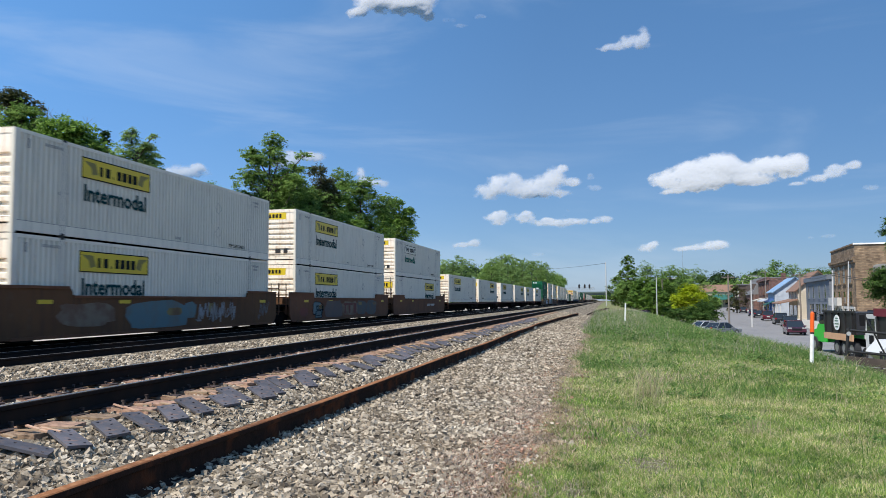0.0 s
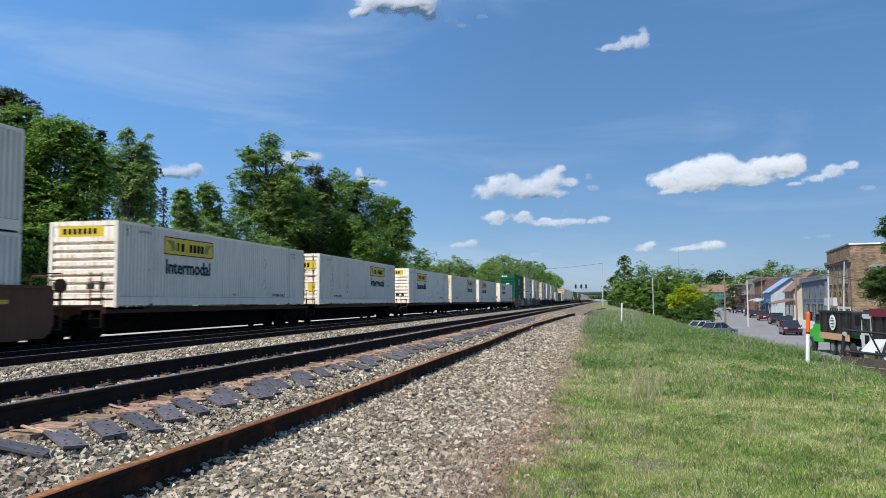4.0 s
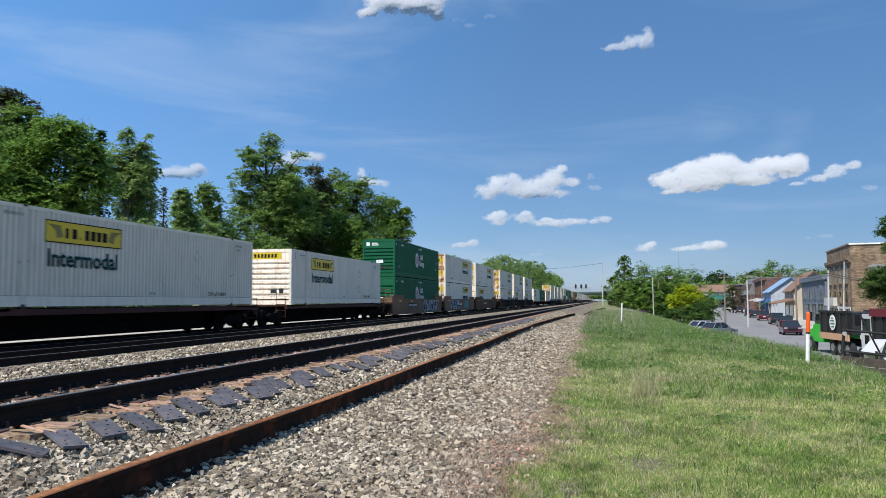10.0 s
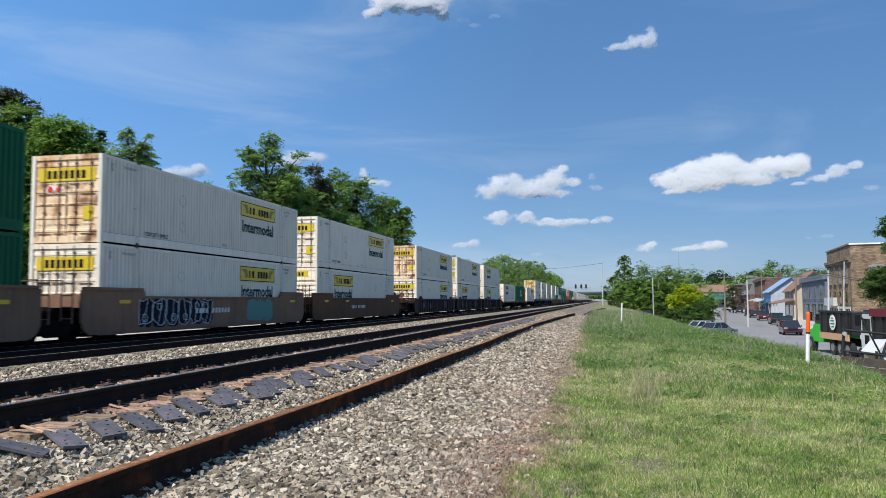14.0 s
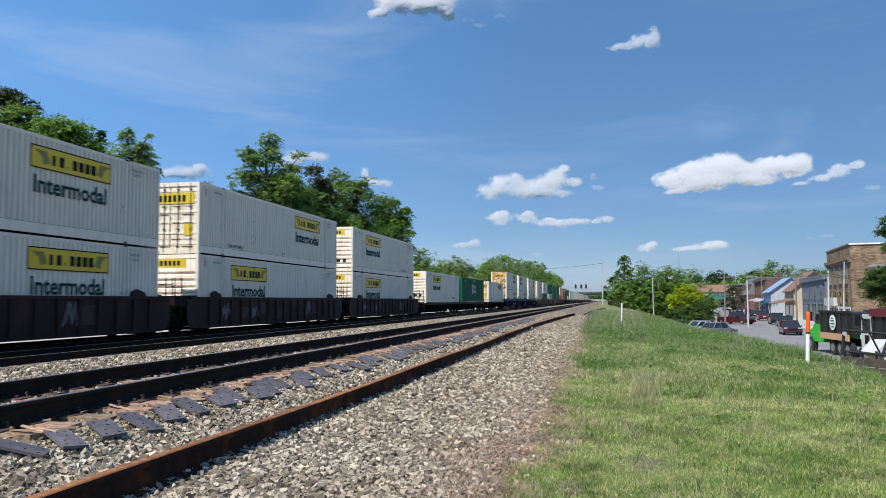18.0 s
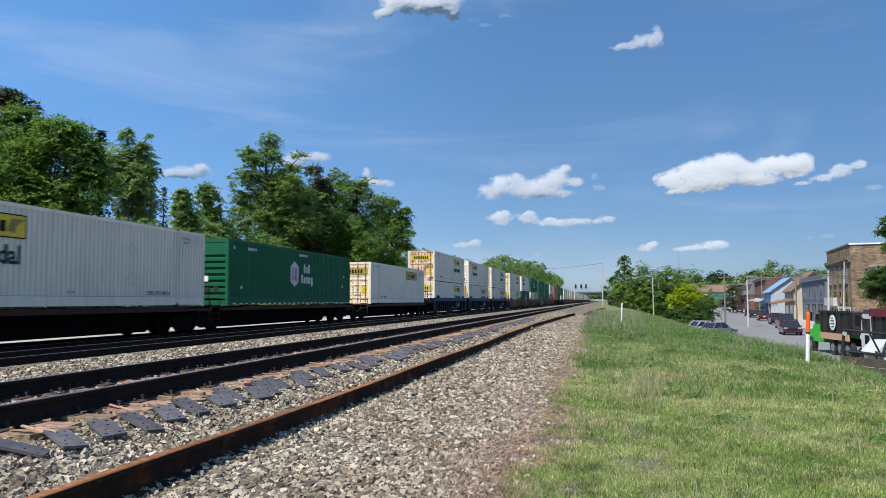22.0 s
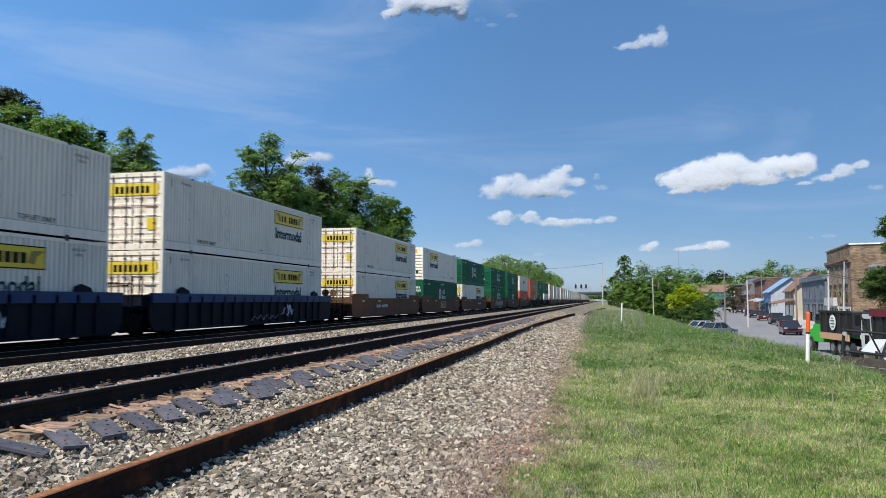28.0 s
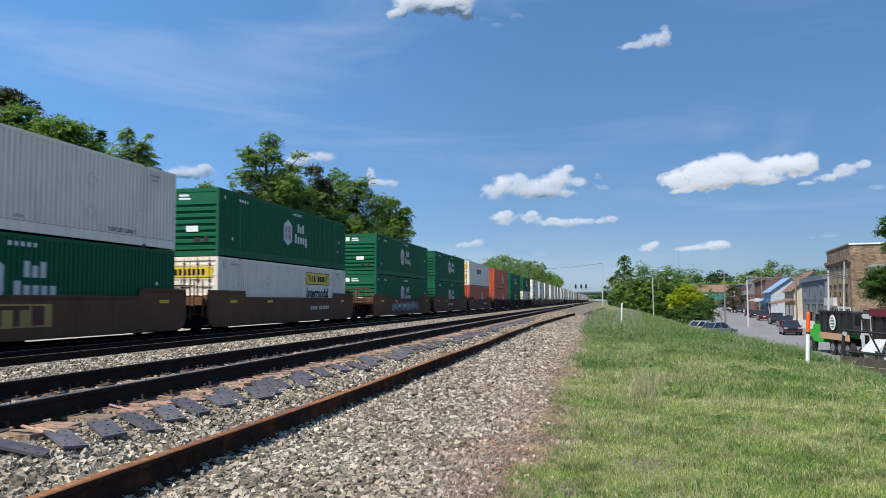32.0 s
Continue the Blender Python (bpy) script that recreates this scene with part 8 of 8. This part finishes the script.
def marker(label, x, y, h, cap):
    z = float(ground_z(x, y)) - 0.1
    m = thing("marker_post", label, "marker post", "", pose(x, y, z, 0, 2.6, 0))
    bm = bmesh.new()
    rod(bm, (0, 0, 0), (0, 0, h * (0.62 if cap else 1)), 0.052, seg=12)
    part("post", bm, M_POSTWHITE, m)
    if cap:
        bm = bmesh.new()
        rod(bm, (0, 0, h * 0.62), (0, 0, h * 0.97), 0.055, seg=12)
        rod(bm, (0, 0, h * 0.97), (0, 0, h), 0.055, 0.025, seg=12)
        part("cap", bm, M_ORANGE, m, "orange plastic cap")
        bm = bmesh.new()
        rod(bm, (0, 0, h * 0.60), (0, 0, h * 0.63), 0.057, seg=12)
        part("band", bm, M_CHASSIS, m)


marker("white plastic marker post with an orange cap in the grass", 5.4, 22.6, 1.5, True)
marker("slim white marker post in the tall grass beside the track", 1.2, 55, 1.5, False)


def pole(label, x, y, base, top, r, mat, lean=0.0, arms=()):
    x, y, top, r, arms = x * 1.2, y * 1.2, 1.6 + (top - 1.6) * 1.2, r * 0.75, [1.6 + (a - 1.6) * 1.2 for a in arms]
    p = thing("utility_pole", label, "pole", "", pose(x, y, base - 0.4, 0, lean, 0))
    bm = bmesh.new()
    rod(bm, (0, 0, 0), (0, 0, top - base + 0.4), r, r * 0.7, seg=10)
    part("shaft", bm, mat, p)
    for z in arms:
        boxes("crossarm", mat, p, (-0.9, 0.9, -0.06, 0.06, z - base + 0.34, z - base + 0.46))
        for x_ in (-0.8, 0.8):
            bm = bmesh.new()
            rod(bm, (x_, 0, z - base + 0.46), (x_, 0, z - base + 0.6), 0.05, seg=6)
            part("insulator", bm, M_GLASS, p)
    return p


W_POLE = "weathered wooden utility pole"
pole(W_POLE + " beside the line carrying a wire", -0.1, 180, 0, 10.3, 0.2, M_POLE_PALE)
pole(W_POLE + " before the thicket", 6.75, 110, -2.6, 4.75, 0.13, M_POLE_PALE)
pole(W_POLE + " with a crossarm at the street", 14.3, 97.5, ROAD_Z, 4.6, 0.2, M_POLE, 0.3, (4.3,))
pole("pale grey steel pole at the street", 15.6, 90, ROAD_Z, 3.75, 0.16, M_POLE_PALE)
pole(W_POLE + " before the houses", 21.0, 91.7, BASE, 4.56, 0.17, M_POLE, 0, (4.3,))
pole(W_POLE + " before the brick building", 28.5, 150, BASE, 7.0, 0.17, M_POLE, 0, (6.6,))
pole("pale pole before the stone building", 21.8, 82.5, BASE, 4.45, 0.18, M_POLE_PALE, 1.5)
pole("slim pale pole before the stone building", 23.0, 82, BASE, 5.3, 0.11, M_POLE_PALE, 2.5)
pole(W_POLE + " up the street", 20.8, 205, ROAD_Z, 7.6, 0.18, M_POLE, 0, (7.2,))
lamp = thing("street_lamp", "cobra-head street lamp on a bent arm over the side street", "street lamp", "", pose(10.5, 154, -2.6) @ Matrix.Scale(1.2, 4))
bm = bmesh.new()
rod(bm, (0, 0, 0), (0, 0, 6.8), 0.09, 0.07, 8)
part("shaft", bm, M_POLE, lamp)
bm = bmesh.new()
rod(bm, (0, 0, 6.8), (1.6, 0, 7.0), 0.03, seg=6)
part("arm", bm, M_POLE, lamp)
boxes("lamp_head", M_TRIM, lamp, (1.5, 2.2, -0.12, 0.12, 6.93, 7.05))
M_MAST = material("galvanised_mast", (0.2, 0.22, 0.25), 0.7)
mast = thing("radio_mast", "thin lattice radio mast on the far hill", "mast", "", pose(84, 900, 20))
for k in range(3):
    bm = bmesh.new()
    rod(bm, (math.cos(k * 2.09), math.sin(k * 2.09), 0), (0.1, 0.1, 39), 0.12, 0.06, 5)
    part("leg", bm, M_MAST, mast)


def cable(a, b, sag, r=0.02):
    bm = bmesh.new()
    a, b = (Vector((p[0] * 1.2, p[1] * 1.2, 1.6 + (p[2] - 1.6) * 1.2)) for p in (a, b))
    pts = [a.lerp(b, i / 14) - Vector((0, 0, sag * 4 * (i / 14) * (1 - i / 14))) for i in range(15)]
    for p, q in zip(pts, pts[1:]):
        rod(bm, p, q, r, seg=4)
    tagged(part("cable", bm, M_WIRE), "black sagging overhead cable between poles", "cable", "overhead cables")


cable((-0.1, 180, 10.1), (-26, 260, 12), 0.4, 0.035)
cable((14.3, 97.5, 4.4), (21.8, 82.5, 4.2), 0.5)
cable((14.9, 97.5, 4.4), (15.6, 90, 3.7), 0.1)
cable((21.8, 82.5, 4.2), (30, 70, 2.6), 0.5, 0.03)
cable((21.8, 82.5, 4.0), (30, 70, 3.4), 0.8, 0.03)
cable((21.0, 91.7, 4.3), (21.8, 82.5, 4.2), 0.6)
cable((21.0, 91.7, 4.3), (28.5, 150, 6.6), 0.5)
cable((28.5, 150, 6.6), (20.8, 205, 7.2), 0.8)
cable((14.3, 97.5, 4.3), (21.0, 91.7, 4.3), 0.7)

# signal bridge and the road bridge far up the line
M_SIGNAL = material("black_signal_backing", (0.01, 0.01, 0.01), 0.6)
M_ALU = material("grey_aluminium_truss", (0.3, 0.3, 0.29), 0.6, 0.3)
s = thing("signal_bridge", "aluminium truss signal gantry with three black signal heads", "railway signal", "", pose(0, 300, 0))
boxes("mast", M_ALU, s, (-21.5, -21.1, -0.2, 0.2, 0, 6.6), label="grey mast")
for z in (5.5, 6.4):
    boxes("truss_chord", M_ALU, s, (-21.5, -4.6, -0.1, 0.1, z, z + 0.12))
bm = bmesh.new()
for i in range(17):
    x = -21.3 + i
    rod(bm, (x, 0, 5.56), (x + 0.5, 0, 6.46), 0.04, seg=4)
    rod(bm, (x + 0.5, 0, 6.46), (x + 1, 0, 5.56), 0.04, seg=4)
part("truss_lattice", bm, M_ALU, s)
for x in (-10.3, -8.2, -6.4):
    bm = bmesh.new()
    prism(bm, [(x - 0.36, 6.4), (x - 0.36, 7.4), (x - 0.2, 7.75), (x + 0.2, 7.75), (x + 0.36, 7.4), (x + 0.3, 6.9), (x + 0.36, 6.4), (x, 6.1)], -0.25, -0.12, "y")
    h = part("signal_head", bm, M_SIGNAL, s)
    bm = bmesh.new()
    for z in (6.5, 6.95, 7.4):
        rod(bm, (x, -0.25, z), (x, -0.5, z), 0.15, seg=10)
    part("hood", bm, M_SIGNAL, h)
bridge = thing("road_bridge", "green steel road bridge over the line", "bridge", "", pose(0, 780, 0))
M_BRIDGE = material("green_bridge_paint", (0.09, 0.125, 0.115), 0.8)
boxes("girder", M_BRIDGE, bridge, (-60, 40, 0, 0.6, 6.8, 8.6))
boxes("deck", M_BRIDGE, bridge, (-60, 40, -1, 9, 8.6, 9.2))
boxes("railing", M_BRIDGE, bridge, (-60, 40, -0.9, -0.7, 9.2, 10.3))
for x in (-24, 6):
    boxes("pier", M_CONCRETE, bridge, (x, x + 1.6, 1, 8, 0, 6.8))
# ---- clouds: heaped white banks far off, drifting slowly to the right ----
def cloud_material():
    m = bpy.data.materials.new("cloud_vapour")
    m.use_nodes = True
    nt = m.node_tree
    for n in list(nt.nodes):
        if n.type != "OUTPUT_MATERIAL":
            nt.nodes.remove(n)
    coords = nt.nodes.new("ShaderNodeTexCoord")
    attr = nt.nodes.new("ShaderNodeAttribute")
    attr.attribute_name = "vapour"
    noise_ = nt.nodes.new("ShaderNodeTexNoise")
    noise_.inputs["Scale"].default_value, noise_.inputs["Detail"].default_value, noise_.inputs["Roughness"].default_value = 0.02, 6, 0.55
    nt.links.new(coords.outputs["Object"], noise_.inputs["Vector"])
    add = nt.nodes.new("ShaderNodeMath")
    add.operation = "MULTIPLY_ADD"
    add.inputs[1].default_value = 0.9
    nt.links.new(noise_.outputs["Fac"], add.inputs[0])
    nt.links.new(attr.outputs["Fac"], add.inputs[2])
    rng_ = nt.nodes.new("ShaderNodeMapRange")
    rng_.interpolation_type = "SMOOTHSTEP"
    rng_.inputs["From Min"].default_value, rng_.inputs["From Max"].default_value = 0.5, 1.75
    nt.links.new(add.outputs[0], rng_.inputs["Value"])
    # light scattered many times inside evens out the relief: the shading normal leans upwards
    geo = nt.nodes.new("ShaderNodeNewGeometry")
    lean = nt.nodes.new("ShaderNodeMix")
    lean.data_type = "VECTOR"
    lean.inputs["Factor"].default_value = 0.42
    lean.inputs["B"].default_value = (-0.12, -0.65, 0.72)
    nt.links.new(geo.outputs["Normal"], lean.inputs["A"])
    diff = nt.nodes.new("ShaderNodeBsdfDiffuse")
    nt.links.new(lean.outputs["Result"], diff.inputs["Normal"])
    diff.inputs["Color"].default_value = (0.51, 0.52, 0.545, 1)
    trl = nt.nodes.new("ShaderNodeBsdfTranslucent")
    trl.inputs["Color"].default_value = (0.6, 0.61, 0.64, 1)
    body = nt.nodes.new("ShaderNodeMixShader")
    body.inputs[0].default_value = 0.2
    nt.links.new(diff.outputs[0], body.inputs[1])
    nt.links.new(trl.outputs[0], body.inputs[2])
    clear = nt.nodes.new("ShaderNodeBsdfTransparent")
    mix = nt.nodes.new("ShaderNodeMixShader")
    nt.links.new(rng_.outputs[0], mix.inputs[0])
    nt.links.new(clear.outputs[0], mix.inputs[1])
    nt.links.new(body.outputs[0], mix.inputs[2])
    nt.links.new(mix.outputs[0], nt.nodes["Material Output"].inputs["Surface"])
    return m


M_CLOUD = cloud_material()
drifting = []
SKY_R = 2600


def cloud_pose(az, el):
    a, e = radians(az), radians(el)
    p = Vector((math.sin(a) * math.cos(e), math.cos(a) * math.cos(e), math.sin(e))) * SKY_R
    return Matrix.Translation(p) @ pose(0, 0, 0, 0.25 * el, 0, -az)


def cloud(az, el, drift, thick, heaps):
    """Bearing and height of its middle halfway through, how far it drifts to the right, the vapour's thickness, and its heaps
    (across, up, half width, half height), all in degrees."""
    k = len(drifting)
    deg = SKY_R * math.tan(radians(1))
    hp = np.array(heaps)
    pad = 0.35 + 0.25 * hp[:, 3].max()
    x0, x1 = (hp[:, 0] - hp[:, 2]).min() - pad, (hp[:, 0] + hp[:, 2]).max() + pad
    z0, z1 = (hp[:, 1] - hp[:, 3]).min() - pad * 0.7, (hp[:, 1] + hp[:, 3]).max() + pad * 0.7
    step = max(0.05, min(0.11, hp[:, 3].min() * 0.25))
    swell = hp[:, 3].mean()
    nu, nv = int((x1 - x0) / step) + 1, int((z1 - z0) / step) + 1
    verts, dens = [], []
    for j in range(nv + 1):
        for i in range(nu + 1):
            u, v = x0 + (x1 - x0) * i / nu, z0 + (z1 - z0) * j / nv
            q = Vector((u + 31 * k, v * 1.3, 7.3 * k))
            n1 = noise.fractal(q * 1.5, 0.8, 2.0, 5)
            n2 = noise.fractal(q * 1.5 + Vector((9, 4, 2)), 0.8, 2.0, 5)
            clear, bulge = 1.0, 0.0
            for cx, cz, rx, rz in heaps:
                a, b = (u + 0.16 * n1 * rz - cx) / (rx * 1.18), (v + 0.2 * n2 * rz - cz) / (rz * 1.18)
                # flat below, domed above
                d = max(0.0, 1 - a * a - b * b * (1.0 if b > 0 else 1.5))
                clear *= 1 - d
                bulge += rz * math.exp(-1.1 * ((u - cx) / rx) ** 2 - 1.1 * ((v - cz) / rz) ** 2)
            rim = min(u - x0, x1 - u, v - z0, z1 - v)
            fade = min(1.0, max(0.0, rim / (pad * 0.4)))
            verts.append((u * deg, -(bulge * 0.29 + 0.03 * swell * n1) * deg, v * deg))
            dens.append((min(thick, 1.55 * (1 - clear) ** 1.05 * (0.35 + 0.65 * thick) + 0.34 * n1 + 0.28 * n2 - 0.3) + 0.6) * fade - 0.6)
    idx = np.arange((nu + 1) * (nv + 1)).reshape(nv + 1, nu + 1)
    quads = np.stack([idx[:-1, :-1], idx[:-1, 1:], idx[1:, 1:], idx[1:, :-1]], -1).reshape(-1, 4)
    me = sheet("cloud", np.array(verts), quads, M_CLOUD, True)
    me.attributes.new("vapour", "FLOAT", "POINT").data.foreach_set("value", np.array(dens, np.float32))
    c = new("cloud", me)
    a0, a1 = az - drift * 0.53, az + drift * 0.47
    c.matrix_basis = cloud_pose(a0, el)
    tagged(c, "white fair-weather cumulus cloud drifting in the blue sky" if thick > 0.5 else "thin white shred of cloud drifting in the blue sky", "cloud", "clouds in the sky", kind="structure")
    drifting.append((c, [(0, cloud_pose(a0, el)), (16, cloud_pose((a0 + a1) / 2, el)), (32, cloud_pose(a1, el))]))


cloud(-13.89, 21.43, 3.25, 1.30, [(0.1, 0.83, 2.82, 1.32), (-1.7, 0.23, 1.28, 1.06), (1.71, 0.26, 1.41, 1.22), (-2.7, -0.56, 0.8, 0.38), (2.31, -0.7, 0.6, 0.46), (0.3, -0.13, 2.01, 0.69)])
cloud(-8.82, 20.45, 3.00, 0.25, [(-1.01, 0.06, 0.57, 0.27), (1.21, 0.28, 0.48, 0.23), (-0.2, -0.34, 0.81, 0.19)])
cloud(2.69, 18.29, 1.75, 0.75, [(-0.77, -0.15, 1.23, 0.35), (0.2, 0.15, 0.84, 0.53), (1.16, 0.45, 0.53, 0.76), (0.95, -0.22, 0.76, 0.38), (-1.55, -0.24, 0.62, 0.23)])
cloud(-4.85, 8.71, 0.67, 0.95, [(-3.29, -0.61, 1.17, 0.75), (-2.57, 0.01, 0.92, 0.83), (-1.44, 0.28, 0.75, 0.67), (-0.7, -0.44, 1.86, 0.75), (0.76, -0.06, 1.44, 0.75), (1.59, 0.54, 0.82, 0.74), (2.22, 1.02, 0.41, 0.41), (0.54, -0.8, 2.46, 0.42), (2.81, 0.01, 0.81, 0.41)])
cloud(-0.48, 8.67, 0.79, 0.40, [(-0.11, 0.42, 0.36, 0.33), (0.11, -0.42, 0.81, 0.29)])
cloud(-4.97, 6.12, 0.67, 0.90, [(-2.61, -0.03, 1.05, 0.55), (-2.27, 0.38, 0.59, 0.38), (-0.61, 0.06, 1.04, 0.46), (-0.39, 0.35, 0.5, 0.29), (1.67, -0.4, 1.85, 0.38), (3.11, -0.3, 1.22, 0.33), (1.05, -0.09, 0.5, 0.21)])
cloud(-0.10, 5.85, 0.65, 0.80, [(0.3, 0.07, 0.8, 0.33), (-0.31, -0.07, 0.49, 0.21)])
cloud(9.00, 8.79, 0.86, 1.40, [(-4.3, -0.18, 1.08, 0.64), (-2.94, 0.15, 1.32, 0.95), (-1.42, 0.46, 1.48, 1.02), (-0.29, 0.78, 1.03, 0.86), (0.25, 0.28, 0.91, 0.86), (-2.39, -0.75, 1.87, 0.56), (-3.74, -1.09, 0.84, 0.24), (-0.51, -0.46, 1.83, 0.63), (1.88, 0.17, 1.42, 0.77), (2.96, 0.47, 1.12, 0.69), (4.36, 0.55, 0.89, 0.68), (3.82, 0.02, 1.38, 0.61), (1.68, -0.6, 1.77, 0.39)])
cloud(15.19, 8.34, 0.82, 0.80, [(-1.81, -0.51, 0.62, 0.19), (-0.43, -0.23, 1.0, 0.38), (0.59, 0.18, 0.82, 0.52), (1.59, 0.54, 0.58, 0.37)])
cloud(17.72, 7.32, 0.62, 0.40, [(0.0, 0.0, 0.57, 0.26)])
cloud(3.31, 3.92, 0.31, 0.90, [(-0.26, -0.12, 0.79, 0.37), (0.26, 0.12, 0.47, 0.28)])
cloud(7.10, 3.78, 0.36, 0.90, [(0.31, -0.01, 1.31, 0.4), (0.88, 0.13, 0.74, 0.36), (-1.21, -0.13, 1.14, 0.24)])
cloud(-9.70, 4.34, 0.47, 0.75, [(-0.32, -0.12, 1.18, 0.25), (0.32, 0.12, 0.55, 0.3)])
cloud(-4.78, 3.44, 0.40, 0.35, [(0.0, 0.0, 0.71, 0.21)])
cloud(14.34, 4.20, 0.32, 0.35, [(0.51, 0.02, 0.67, 0.15), (-0.51, -0.02, 0.21, 0.11)])
cloud(-30.44, 9.26, 0.73, 0.85, [(0.06, -0.06, 1.72, 0.63), (1.01, 0.3, 0.54, 0.4), (-1.06, -0.24, 0.94, 0.39)])
cloud(-22.49, 10.41, 1.00, 0.85, [(-0.34, 0.1, 1.14, 0.65), (1.29, 0.23, 1.02, 0.49), (-0.94, -0.33, 0.81, 0.49)])
cloud(-17.13, 9.03, 1.00, 0.80, [(-0.49, 0.42, 0.42, 0.58), (0.76, -0.27, 0.92, 0.42), (-0.28, -0.16, 0.75, 0.42)])


def motions():
    for c, rows in drifting:
        walk(c, rows)
    walk(moving_car, [(t, pose(x, y, ROAD_Z + 0.004, 0, 0, a)) for t, x, y, a in CAR_PATH])
    times = [0, 4, 8, 12, 16, 20, 24, 28, 32]
    for ob, place, z in movers:
        walk(ob, [(t, pose(TRACK_X, place - ran(t), z)) for t in times])
        if ob.name.startswith(("well_car", "flat_car")) and place < 520:
            for o in ob.children_recursive:
                if o.name.startswith("wheelset"):
                    rest = o.matrix_basis.translation.copy()
                    where = place + o.parent.matrix_basis.translation.y
                    # the wheels roll while their car is close to the camera
                    rows, turn = [], 0.0
                    step = 1 / 30
                    t0, t1 = max(0.0, (where - 62) / 13.9), min(32.0, (where - 2) / 13.9)
                    if t1 - t0 < 0.3:
                        continue
                    if t0 > 0:
                        rows.append((0, 0.0))
                    n = int((t1 - t0) * 30)
                    for i in range(n + 1):
                        rows.append((t0 + i * step, -(ran(t0 + i * step) - ran(t0)) / 0.42))
                    if rows[-1][0] < 31.9:
                        rows.append((32, rows[-1][1]))
                    walk(o, [(t, Matrix.Translation(rest) @ Matrix.Rotation(-a, 4, "X")) for t, a in rows])


motions()
